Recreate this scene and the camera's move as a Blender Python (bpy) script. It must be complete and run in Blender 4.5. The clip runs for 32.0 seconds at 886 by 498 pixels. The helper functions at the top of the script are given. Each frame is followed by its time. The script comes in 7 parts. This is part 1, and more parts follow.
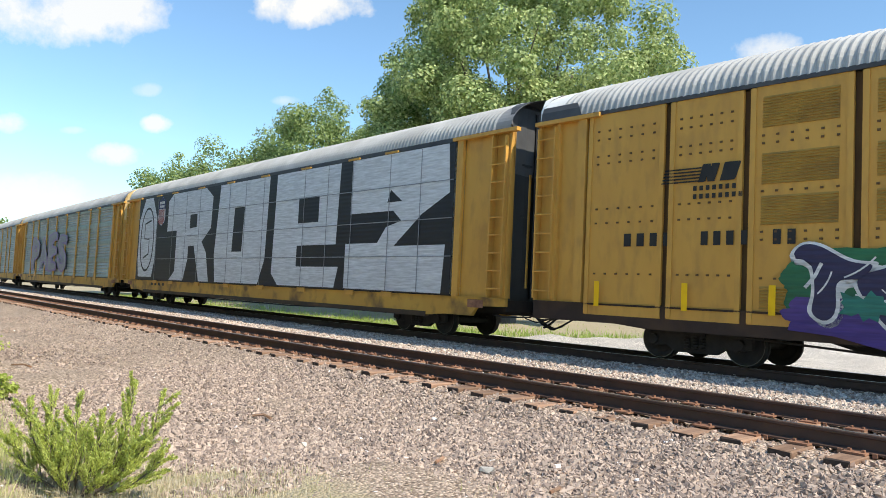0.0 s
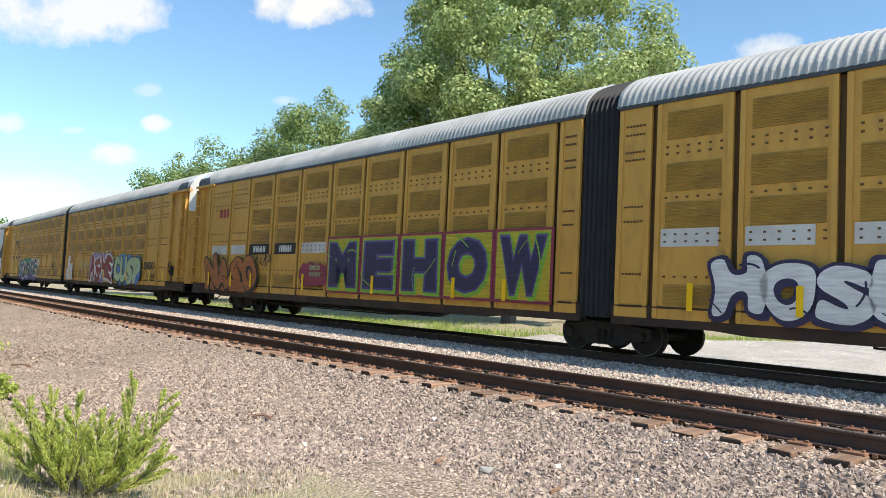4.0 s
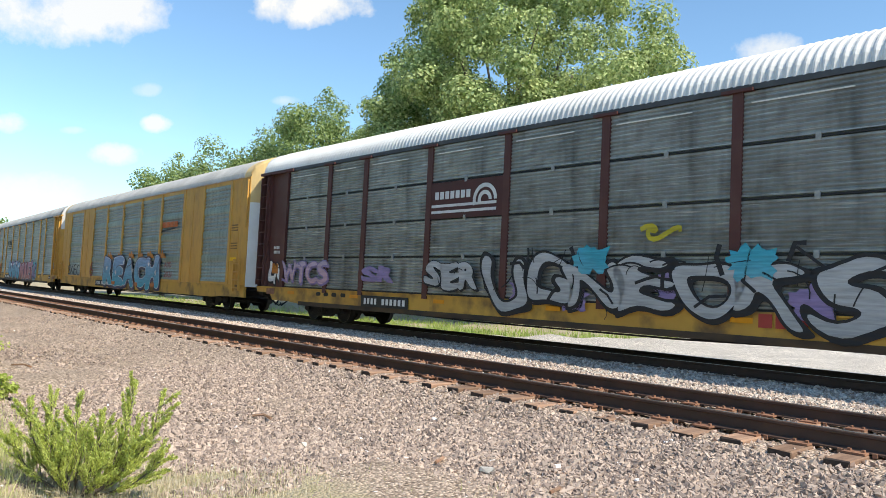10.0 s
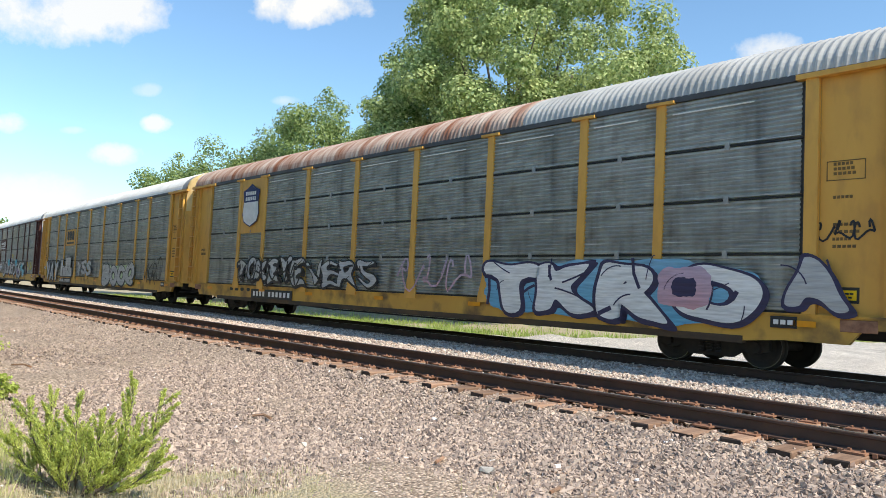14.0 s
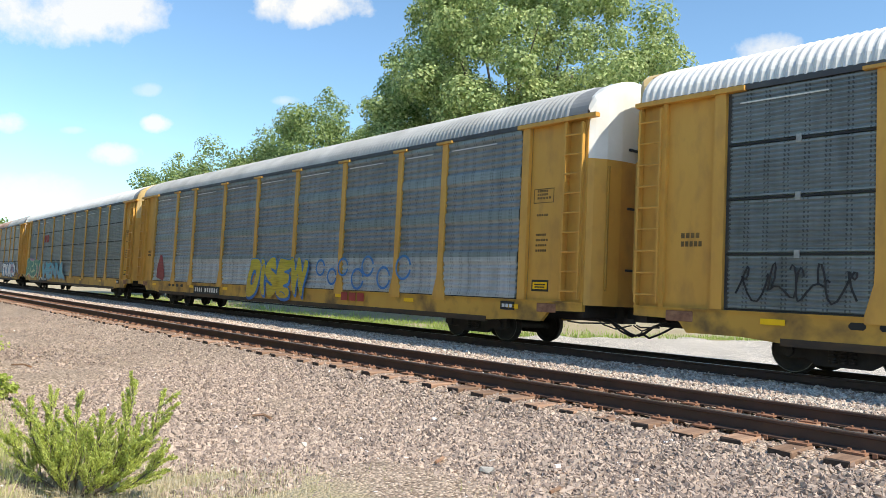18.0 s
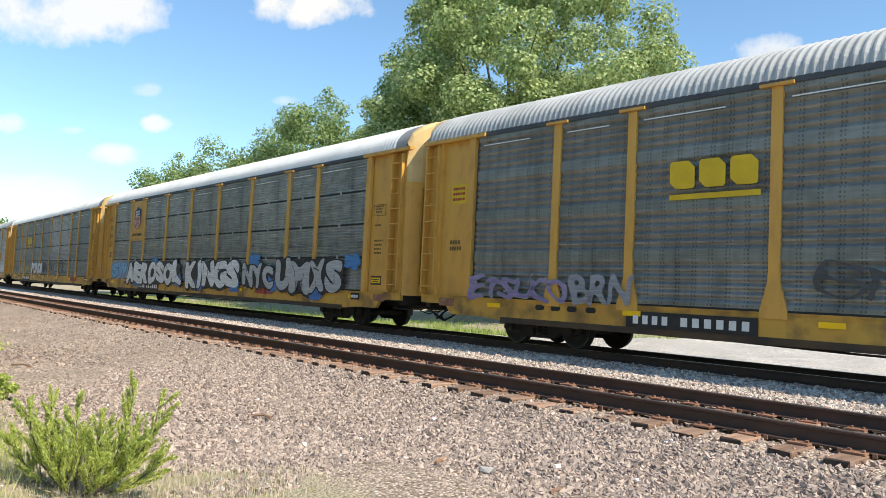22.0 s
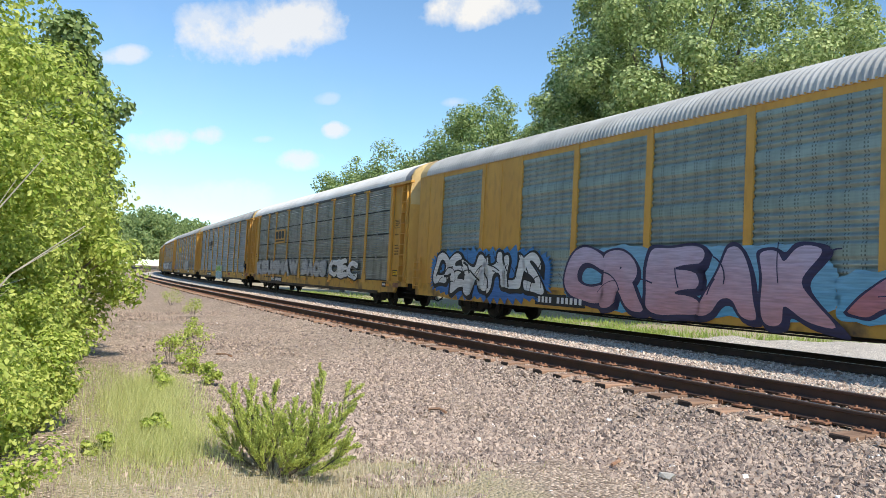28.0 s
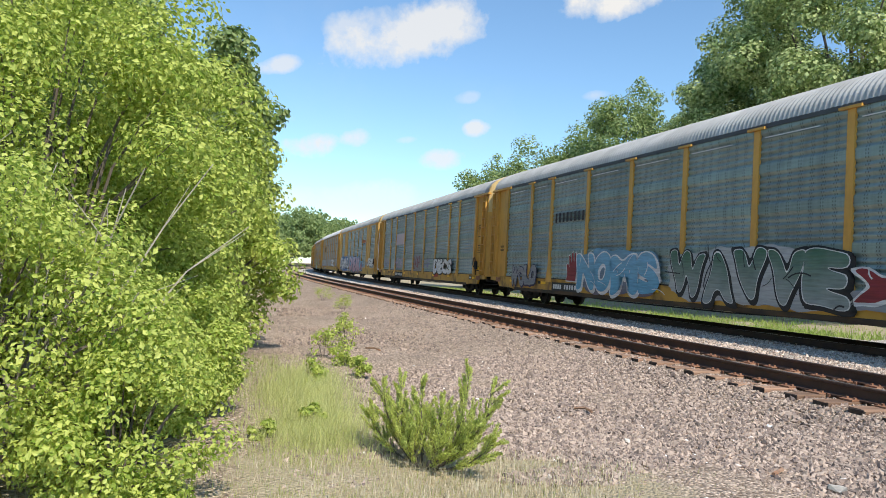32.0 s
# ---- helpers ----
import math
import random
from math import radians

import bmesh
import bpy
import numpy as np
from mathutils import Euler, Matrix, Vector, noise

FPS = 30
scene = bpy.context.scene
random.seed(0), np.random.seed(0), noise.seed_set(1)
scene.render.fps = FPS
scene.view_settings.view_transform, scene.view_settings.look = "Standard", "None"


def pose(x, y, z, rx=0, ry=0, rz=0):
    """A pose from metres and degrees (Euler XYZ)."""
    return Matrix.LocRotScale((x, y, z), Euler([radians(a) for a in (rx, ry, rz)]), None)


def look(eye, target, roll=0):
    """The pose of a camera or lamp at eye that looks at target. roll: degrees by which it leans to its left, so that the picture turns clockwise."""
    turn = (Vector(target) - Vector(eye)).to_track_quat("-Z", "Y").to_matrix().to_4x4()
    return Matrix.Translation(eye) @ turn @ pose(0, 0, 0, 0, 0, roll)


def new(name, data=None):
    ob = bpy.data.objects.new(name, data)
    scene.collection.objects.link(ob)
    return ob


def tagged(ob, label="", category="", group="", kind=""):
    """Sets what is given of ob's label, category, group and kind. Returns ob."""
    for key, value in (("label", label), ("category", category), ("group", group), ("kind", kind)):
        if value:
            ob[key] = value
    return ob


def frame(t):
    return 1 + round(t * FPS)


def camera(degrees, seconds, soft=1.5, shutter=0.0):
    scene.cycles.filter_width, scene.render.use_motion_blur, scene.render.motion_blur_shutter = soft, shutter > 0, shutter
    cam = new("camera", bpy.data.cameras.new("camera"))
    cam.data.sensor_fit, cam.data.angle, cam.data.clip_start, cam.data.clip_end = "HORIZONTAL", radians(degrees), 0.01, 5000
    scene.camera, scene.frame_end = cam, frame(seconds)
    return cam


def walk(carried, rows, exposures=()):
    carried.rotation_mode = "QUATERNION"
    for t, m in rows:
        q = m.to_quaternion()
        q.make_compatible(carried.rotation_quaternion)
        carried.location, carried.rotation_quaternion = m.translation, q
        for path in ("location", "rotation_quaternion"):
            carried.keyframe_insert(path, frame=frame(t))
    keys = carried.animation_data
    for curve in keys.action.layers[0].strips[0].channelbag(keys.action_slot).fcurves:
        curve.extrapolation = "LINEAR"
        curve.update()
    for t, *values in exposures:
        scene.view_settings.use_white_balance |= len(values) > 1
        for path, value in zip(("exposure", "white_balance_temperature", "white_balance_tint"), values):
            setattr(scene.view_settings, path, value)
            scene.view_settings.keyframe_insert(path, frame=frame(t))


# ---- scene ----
# ================= camera =================
LENS = 61.77
EYE, PSI = (0.0, 0.0, 1.112), 47.59
PIVOT = 0.173
# seconds, pitch, roll, turn to the left
TURNS = [(0.0, 3.42, -2.75, 0.0), (23.9, 3.42, -2.75, 0.0), (24.1, 3.38, -2.75, 0.55), (24.5, 3.02, -2.78, 5.1), (24.8, 2.70, -2.80, 9.4), (25.0, 2.48, -2.82, 11.47),
         (25.2, 2.48, -2.90, 12.2), (25.5, 2.50, -2.95, 12.42), (27.5, 2.58, -3.02, 12.97), (28.0, 2.59, -3.02, 13.00), (29.0, 2.59, -3.02, 13.00),
         (30.0, 2.55, -2.95, 12.77), (31.0, 2.545, -2.93, 12.74), (31.2, 2.4, -2.97, 14.6), (31.5, 1.994, -3.04, 21.0), (31.7, 1.85, -3.04, 23.2), (32.0, 1.77, -3.04, 23.9)]


def eye_pose(pitch, roll, turn):
    a, b = radians(PSI + turn), radians(PSI)
    dx, dy = PIVOT * (math.sin(b) - math.sin(a)), PIVOT * (math.cos(a) - math.cos(b))
    return pose(EYE[0] + dx, EYE[1] + dy, EYE[2], 90 + pitch, roll, PSI + turn)


cam = camera(LENS, 32.0, soft=0.8)
walk(cam, [(t, eye_pose(p, r, y)) for t, p, r, y in TURNS], exposures=[(0.0, 0.25, 7200, 9), (24.0, 0.25, 7200, 9), (25.3, 0.17, 6950, 10), (28.0, 0.08, 6950, 10), (30.0, 0.0, 6950, 10), (32.0, 0.0, 6950, 10)])

# ================= light =================
SUN = Vector((0.92, 0.132, 1.02)).normalized()
sun = new("sun", bpy.data.lights.new("sun", "SUN"))
sun.data.energy, sun.data.angle, sun.data.color = 5.0, radians(0.53), (1.0, 0.95, 0.87)
sun.matrix_world = look((60, 20, 80), Vector((60, 20, 80)) - SUN)

# clouds: place in the sky as tangents to the right and up of the first view, half sizes, density
CLOUDS = [(-0.50, 0.318, 0.15, 0.046, 0.85), (-0.555, 0.345, 0.09, 0.03, 0.6), (-0.180, 0.330, 0.082, 0.030, 1.0), (-0.385, 0.170, 0.022, 0.013, 0.8), (-0.45, 0.128, 0.040, 0.018, 0.75),
          (-0.59, 0.170, 0.035, 0.015, 0.7), (-0.50, 0.160, 0.02, 0.006, 0.35), (-0.21, 0.200, 0.022, 0.008, 0.4), (0.445, 0.272, 0.050, 0.022, 0.7),
          (-0.57, 0.075, 0.10, 0.030, 0.5), (-0.40, 0.215, 0.022, 0.010, 0.35), (-0.68, 0.165, 0.075, 0.024, 0.9), (-0.73, 0.30, 0.045, 0.016, 0.7),
          (-0.80, 0.075, 0.14, 0.030, 0.55), (-0.72, 0.21, 0.035, 0.012, 0.4), (-1.0, 0.33, 0.12, 0.05, 0.8)]


def build_world():
    w = bpy.data.worlds.new("sky")
    scene.world = w
    w.use_nodes = True
    nt = w.node_tree
    nt.nodes.clear()
    N, L = nt.nodes.new, nt.links.new
    out, bg = N("ShaderNodeOutputWorld"), N("ShaderNodeBackground")
    sky = N("ShaderNodeTexSky")
    sky.sky_type, sky.sun_disc = "NISHITA", False
    sky.sun_elevation, sky.sun_rotation = math.asin(SUN.z), math.atan2(SUN.x, SUN.y)
    sky.air_density, sky.dust_density, sky.ozone_density = 1.0, 0.1, 1.5
    tc = N("ShaderNodeTexCoord")
    m = eye_pose(3.42, -2.75, 0.0).to_3x3()
    axes = [m @ Vector(v) for v in ((1, 0, 0), (0, 1, 0), (0, 0, -1))]

    def math_node(op, a, b=None):
        n = N("ShaderNodeMath")
        n.operation = op
        for i, v in enumerate((a, b)):
            if v is None:
                continue
            if isinstance(v, (int, float)):
                n.inputs[i].default_value = v
            else:
                L(v, n.inputs[i])
        return n.outputs[0]

    dots = []
    for a in axes:
        d = N("ShaderNodeVectorMath")
        d.operation = "DOT_PRODUCT"
        L(tc.outputs["Generated"], d.inputs[0])
        d.inputs[1].default_value = a
        dots.append(d.outputs["Value"])
    fw = math_node("MAXIMUM", dots[2], 0.05)
    u, v = math_node("DIVIDE", dots[0], fw), math_node("DIVIDE", dots[1], fw)
    nz = N("ShaderNodeTexNoise")
    nz.inputs["Scale"].default_value, nz.inputs["Detail"].default_value, nz.inputs["Roughness"].default_value = 16.0, 7.0, 0.62
    L(tc.outputs["Generated"], nz.inputs["Vector"])
    nz2 = N("ShaderNodeTexNoise")
    nz2.inputs["Scale"].default_value, nz2.inputs["Detail"].default_value, nz2.inputs["Roughness"].default_value = 5.0, 6.0, 0.6
    L(tc.outputs["Generated"], nz2.inputs["Vector"])
    ragged = math_node("MULTIPLY", math_node("SUBTRACT", nz.outputs[0], 0.5), 3.6)
    total = None
    for cu, cv, ru, rv, dens in CLOUDS:
        a = math_node("POWER", math_node("ABSOLUTE", math_node("DIVIDE", math_node("SUBTRACT", u, cu), ru)), 2.0)
        b = math_node("POWER", math_node("ABSOLUTE", math_node("DIVIDE", math_node("SUBTRACT", v, cv), rv)), 2.0)
        d = math_node("SUBTRACT", 1.0, math_node("ADD", a, b))
        d = math_node("ADD", d, ragged)
        n = N("ShaderNodeMath")
        n.operation, n.use_clamp = "MULTIPLY", True
        L(d, n.inputs[0])
        n.inputs[1].default_value = 1.1
        d = math_node("MULTIPLY", n.outputs[0], dens)
        total = d if total is None else math_node("MAXIMUM", total, d)
    # thin high haze, thicker low over the horizon
    sep = N("ShaderNodeSeparateXYZ")
    L(tc.outputs["Generated"], sep.inputs[0])
    low = N("ShaderNodeMapRange")
    for i, x in zip((1, 2, 3, 4), (-0.02, 0.11, 0.22, 0.0)):
        low.inputs[i].default_value = x
    L(sep.outputs[2], low.inputs[0])
    wisp = N("ShaderNodeMapRange")
    for i, x in zip((1, 2, 3, 4), (0.52, 0.85, 0.0, 0.16)):
        wisp.inputs[i].default_value = x
    L(nz2.outputs[0], wisp.inputs[0])
    haze = math_node("MINIMUM", math_node("ADD", low.outputs[0], math_node("MULTIPLY", wisp.outputs[0], 0.5)), 0.9)
    cover = math_node("MAXIMUM", total, haze)
    mix = N("ShaderNodeMix")
    mix.data_type = "RGBA"
    L(cover, mix.inputs[0])
    tint = N("ShaderNodeMix")
    tint.data_type, tint.blend_type = "RGBA", "MULTIPLY"
    tint.inputs[0].default_value = 1.0
    L(sky.outputs[0], tint.inputs[6])
    tint.inputs[7].default_value = (0.80, 1.03, 1.17, 1)
    L(tint.outputs[2], mix.inputs[6])
    mix.inputs[7].default_value = (5.0, 5.15, 5.35, 1)
    L(mix.outputs[2], bg.inputs[0])
    bg.inputs[1].default_value = 0.172
    L(bg.outputs[0], out.inputs[0])


build_world()
scene.view_settings.exposure = 0.0

# ================= the line of the tracks =================
NEAR_Y, SPACING, GAUGE = 8.393, 5.937, 1.512
KNOT_S = [-200, -60, 0, 40, 80, 120, 160, 300, 600, 700]
KNOT_K = [0.0, 0.0011, 0.0011, 0.00091, 0.00051, 0.00087, 0.00084, 0.00084, 0.00084, 0.0]
GRID = np.arange(-2000.0, 2000.5, 0.5)
_k = np.interp(GRID, KNOT_S, KNOT_K)
_th = np.cumsum(_k) * 0.5
_th -= np.interp(0, GRID, _th)
_x, _y = -np.cumsum(np.cos(_th)) * 0.5, np.cumsum(np.sin(_th)) * 0.5
_x -= np.interp(0, GRID, _x)
_y -= np.interp(0, GRID, _y)


def on_line(s, lat):
    """World x, y and heading at s metres along (to the west) and lat metres north of the first track's middle."""
    th = np.interp(s, GRID, _th)
    return np.interp(s, GRID, _x) + lat * np.sin(th), NEAR_Y + np.interp(s, GRID, _y) + lat * np.cos(th), th


# ================= materials =================
def mat(name, c1, c2=None, rough=0.7, metal=0.0, scale=3.0, bump=0.0, bscale=60.0, dirt=None, dirt_amount=0.35, dirt_scale=1.2, stretch=(1, 1, 1), spec=0.4, tone=0.0):
    m = bpy.data.materials.new(name)
    m.use_nodes = True
    nt = m.node_tree
    N, L = nt.nodes.new, nt.links.new
    b = nt.nodes["Principled BSDF"]
    b.inputs["Roughness"].default_value, b.inputs["Metallic"].default_value = rough, metal
    b.inputs["Specular IOR Level"].default_value = spec
    tc, mp = N("ShaderNodeTexCoord"), N("ShaderNodeMapping")
    mp.inputs["Scale"].default_value = stretch
    L(tc.outputs["Object"], mp.inputs[0])
    n1 = N("ShaderNodeTexNoise")
    n1.inputs["Scale"].default_value, n1.inputs["Detail"].default_value, n1.inputs["Roughness"].default_value = scale, 6.0, 0.6
    L(mp.outputs[0], n1.inputs["Vector"])
    mix = N("ShaderNodeMix")
    mix.data_type = "RGBA"
    ramp = N("ShaderNodeMapRange")
    ramp.inputs[1].default_value, ramp.inputs[2].default_value = 0.35, 0.65
    L(n1.outputs[0], ramp.inputs[0])
    L(ramp.outputs[0], mix.inputs[0])
    c2 = c2 or tuple(0.8 * v for v in c1)
    mix.inputs[6].default_value, mix.inputs[7].default_value = (*c1, 1), (*c2, 1)
    col = mix.outputs[2]
    if dirt:
        n2 = N("ShaderNodeTexNoise")
        n2.inputs["Scale"].default_value, n2.inputs["Detail"].default_value = dirt_scale, 8.0
        L(mp.outputs[0], n2.inputs["Vector"])
        r2 = N("ShaderNodeMapRange")
        r2.inputs[1].default_value, r2.inputs[2].default_value, r2.inputs[4].default_value = 0.48, 0.75, dirt_amount * 2
        L(n2.outputs[0], r2.inputs[0])
        mx = N("ShaderNodeMix")
        mx.data_type = "RGBA"
        L(r2.outputs[0], mx.inputs[0])
        L(col, mx.inputs[6])
        mx.inputs[7].default_value = (*dirt, 1)
        col = mx.outputs[2]
    if tone:
        oi = N("ShaderNodeObjectInfo")
        hs = N("ShaderNodeHueSaturation")
        r3 = N("ShaderNodeMapRange")
        r3.inputs[3].default_value, r3.inputs[4].default_value = 1 - tone, 1 + tone
        L(oi.outputs["Random"], r3.inputs[0])
        L(r3.outputs[0], hs.inputs["Value"])
        L(col, hs.inputs["Color"])
        col = hs.outputs[0]
    L(col, b.inputs["Base Color"])
    if bump:
        n3 = N("ShaderNodeTexNoise")
        n3.inputs["Scale"].default_value, n3.inputs["Detail"].default_value = bscale, 4.0
        L(tc.outputs["Object"], n3.inputs["Vector"])
        bp = N("ShaderNodeBump")
        bp.inputs["Strength"].default_value, bp.inputs["Distance"].default_value = bump, 0.02
        L(n3.outputs[0], bp.inputs["Height"])
        L(bp.outputs[0], b.inputs["Normal"])
    return m


def leaf_mat(name, c1, c2, trans=0.35):
    m = bpy.data.materials.new(name)
    m.use_nodes = True
    nt = m.node_tree
    N, L = nt.nodes.new, nt.links.new
    b = nt.nodes["Principled BSDF"]
    g, mix = N("ShaderNodeNewGeometry"), N("ShaderNodeMix")
    mix.data_type = "RGBA"
    mix.inputs[6].default_value, mix.inputs[7].default_value = (*c1, 1), (*c2, 1)
    L(g.outputs["Random Per Island"], mix.inputs[0])
    L(mix.outputs[2], b.inputs["Base Color"])
    b.inputs["Roughness"].default_value = 0.55
    b.inputs["Specular IOR Level"].default_value = 0.3
    t, ms = N("ShaderNodeBsdfTranslucent"), N("ShaderNodeMixShader")
    hs = N("ShaderNodeHueSaturation")
    hs.inputs["Value"].default_value = 1.3
    L(mix.outputs[2], hs.inputs["Color"])
    L(hs.outputs[0], t.inputs[0])
    ms.inputs[0].default_value = trans
    L(b.outputs[0], ms.inputs[1])
    L(t.outputs[0], ms.inputs[2])
    L(ms.outputs[0], nt.nodes["Material Output"].inputs[0])
    return m


def stone_mat(name, cols, rough=0.85):
    """Loose stones: each island a colour of its own."""
    m = bpy.data.materials.new(name)
    m.use_nodes = True
    nt = m.node_tree
    N, L = nt.nodes.new, nt.links.new
    b = nt.nodes["Principled BSDF"]
    b.inputs["Roughness"].default_value = rough
    b.inputs["Specular IOR Level"].default_value = 0.25
    g, r = N("ShaderNodeNewGeometry"), N("ShaderNodeValToRGB")
    r.color_ramp.interpolation = "LINEAR"
    e = r.color_ramp.elements
    for i, c in enumerate(cols):
        p = i / (len(cols) - 1)
        el = e[0] if i == 0 else (e[1] if i == len(cols) - 1 else e.new(p))
        el.position, el.color = p, (*c, 1)
    L(g.outputs["Random Per Island"], r.inputs[0])
    L(r.outputs[0], b.inputs["Base Color"])
    return m


YELLOW = mat("yellow_paint", (0.66, 0.358, 0.074), (0.59, 0.31, 0.064), 0.55, scale=0.6, stretch=(1.6, 1, 0.6), dirt=(0.30, 0.155, 0.055), dirt_amount=0.22, dirt_scale=2.6, bump=0.05)
YELLOW_PALE = mat("faded_yellow_paint", (0.72, 0.53, 0.25), (0.62, 0.43, 0.18), 0.6, scale=0.7, dirt=(0.22, 0.13, 0.06), dirt_amount=0.2)
YELLOW_SILL = mat("grimy_yellow_sill", (0.60, 0.345, 0.06), (0.50, 0.27, 0.05), 0.6, scale=0.6, dirt=(0.09, 0.055, 0.035), dirt_amount=0.55, dirt_scale=1.6)


def panel_mat(name, c1, c2, dirt, dirt_amount, holes, rough=0.42, metal=0.35, glint_wear=0.0):
    """Ridged galvanised sheet: clouded zinc, runs of grime down it, and (holes) pairs of columns of punched slots."""
    m = mat(name, c1, c2, rough, metal, scale=0.7, stretch=(1.0, 1, 1.6), dirt=dirt, dirt_amount=dirt_amount * 0.55, dirt_scale=2.2, tone=0.10)
    nt = m.node_tree
    N, L = nt.nodes.new, nt.links.new
    b = nt.nodes["Principled BSDF"]
    col = b.inputs["Base Color"].links[0].from_socket
    tc, sep = N("ShaderNodeTexCoord"), N("ShaderNodeSeparateXYZ")
    L(tc.outputs["Object"], sep.inputs[0])

    def op(kind, x, y=None):
        n = N("ShaderNodeMath")
        n.operation = kind
        for i, v in enumerate((x, y)):
            if isinstance(v, (int, float)):
                n.inputs[i].default_value = v
            elif v is not None:
                L(v, n.inputs[i])
        return n.outputs[0]

    def noise(scale, stretch, detail):
        mp, n = N("ShaderNodeMapping"), N("ShaderNodeTexNoise")
        mp.inputs["Scale"].default_value = stretch
        n.inputs["Scale"].default_value, n.inputs["Detail"].default_value = scale, detail
        L(tc.outputs["Object"], mp.inputs[0])
        L(mp.outputs[0], n.inputs["Vector"])
        return n.outputs[0]

    cols = op("LESS_THAN", op("FRACT", op("MULTIPLY", sep.outputs[0], 1 / 0.068)), 0.42)
    rows = op("LESS_THAN", op("FRACT", op("MULTIPLY", sep.outputs[2], 1 / 0.078)), 0.55)
    band = op("LESS_THAN", op("FRACT", op("MULTIPLY", op("ADD", sep.outputs[0], 0.1), 1 / 0.34)), 0.40)
    hole = op("MULTIPLY", op("MULTIPLY", cols, rows), op("MULTIPLY", band, holes))
    runs = op("MULTIPLY", op("SUBTRACT", noise(5.0, (1.6, 1, 0.12), 5.0), 0.5), 0.55)
    along = op("MULTIPLY", op("SUBTRACT", noise(2.0, (0.25, 1, 14.0), 3.0), 0.5), 0.45)
    total = op("SUBTRACT", op("ADD", op("ADD", 1.0, runs), along), hole)
    if glint_wear:
        # long bright streaks painted as highlights on the ridges, sheets blackened in broad runs
        bright = op("MULTIPLY", op("MAXIMUM", op("SUBTRACT", noise(1.0, (0.9, 1, 26.0), 2.0), 0.60), 0.0), 7.0 * glint_wear)
        black = op("MULTIPLY", op("MAXIMUM", op("SUBTRACT", noise(1.6, (1.1, 1, 0.25), 6.0), 0.52), 0.0), 2.6 * glint_wear)
        total = op("MAXIMUM", op("SUBTRACT", op("ADD", total, bright), black), 0.25)
    hs = N("ShaderNodeHueSaturation")
    L(col, hs.inputs["Color"])
    L(total, hs.inputs["Value"])
    L(hs.outputs[0], b.inputs["Base Color"])
    return m


GALV = panel_mat("galvanised_panel", (0.262, 0.30, 0.31), (0.203, 0.234, 0.243), (0.12, 0.125, 0.115), 0.35, 0.5, glint_wear=0.3)
GALV_OLD = panel_mat("weathered_dark_panel", (0.385, 0.40, 0.385), (0.26, 0.272, 0.262), (0.12, 0.105, 0.08), 0.5, 0.0, glint_wear=1.0)
GALV_BROWN = panel_mat("weathered_brownish_panel", (0.258, 0.262, 0.237), (0.172, 0.176, 0.158), (0.13, 0.105, 0.075), 0.4, 0.42, glint_wear=0.5)
GALV_GREEN = panel_mat("green_grey_panel", (0.315, 0.39, 0.365), (0.22, 0.275, 0.258), (0.11, 0.13, 0.11), 0.32, 0.5)
ROOF = mat("galvanised_roof", (0.50, 0.50, 0.48), (0.36, 0.36, 0.345), 0.55, 0.15, scale=0.9, dirt=(0.35, 0.33, 0.30), dirt_amount=0.2)
ROOF_WHITE = mat("white_roof", (0.72, 0.72, 0.70), (0.62, 0.62, 0.60), 0.5, scale=0.9, dirt=(0.42, 0.40, 0.37), dirt_amount=0.15)
ROOF_RUST = mat("rusted_roof", (0.235, 0.085, 0.042), (0.50, 0.42, 0.36), 0.8, scale=1.0, stretch=(3.0, 0.35, 0.5), dirt=(0.17, 0.06, 0.035), dirt_amount=0.35, dirt_scale=2.5)
ROOF_END = mat("grey_roof_flashing", (0.30, 0.30, 0.295), (0.22, 0.22, 0.215), 0.6, 0.1, scale=1.5)
BROWN = mat("oxide_brown_paint", (0.105, 0.035, 0.028), (0.085, 0.03, 0.026), 0.6, scale=1.0, dirt=(0.16, 0.10, 0.08), dirt_amount=0.15)
WHITE = mat("white_paint", (0.80, 0.80, 0.78), (0.70, 0.70, 0.67), 0.5, scale=1.0, dirt=(0.45, 0.42, 0.38), dirt_amount=0.12)
BLACK = mat("black_paint", (0.012, 0.012, 0.014), (0.02, 0.02, 0.02), 0.6, scale=2.0)
RUBBER = mat("black_rubber", (0.014, 0.014, 0.016), (0.022, 0.022, 0.024), 0.7, scale=2.0)
TRUCK = mat("grimy_cast_iron", (0.022, 0.018, 0.016), (0.038, 0.031, 0.026), 0.8, scale=4.0, bump=0.2)
STEEL = mat("bright_steel", (0.20, 0.19, 0.18), (0.13, 0.12, 0.115), 0.35, 0.8, scale=6.0)
RAIL = mat("dark_rail_steel", (0.062, 0.038, 0.03), (0.09, 0.05, 0.037), 0.75, scale=3.0, bump=0.1)
RAIL_TOP = mat("worn_rail_head", (0.32, 0.30, 0.29), (0.24, 0.22, 0.21), 0.35, 0.8, scale=2.0, stretch=(0.2, 4, 1))
RUST = mat("rusty_iron", (0.20, 0.095, 0.058), (0.34, 0.175, 0.105), 0.85, scale=8.0, bump=0.2)
TIE = mat("weathered_tie_wood", (0.36, 0.225, 0.15), (0.20, 0.12, 0.08), 0.9, scale=2.0, stretch=(6, 0.6, 3), dirt=(0.42, 0.20, 0.105), dirt_amount=0.5, bump=0.3, tone=0.35)
# creosoted end grain, made darker still for the shade on the tie ends
TIE_END = mat("shaded_tie_end_grain", (0.045, 0.034, 0.03), (0.075, 0.055, 0.045), 0.95, scale=14.0, bump=0.3)


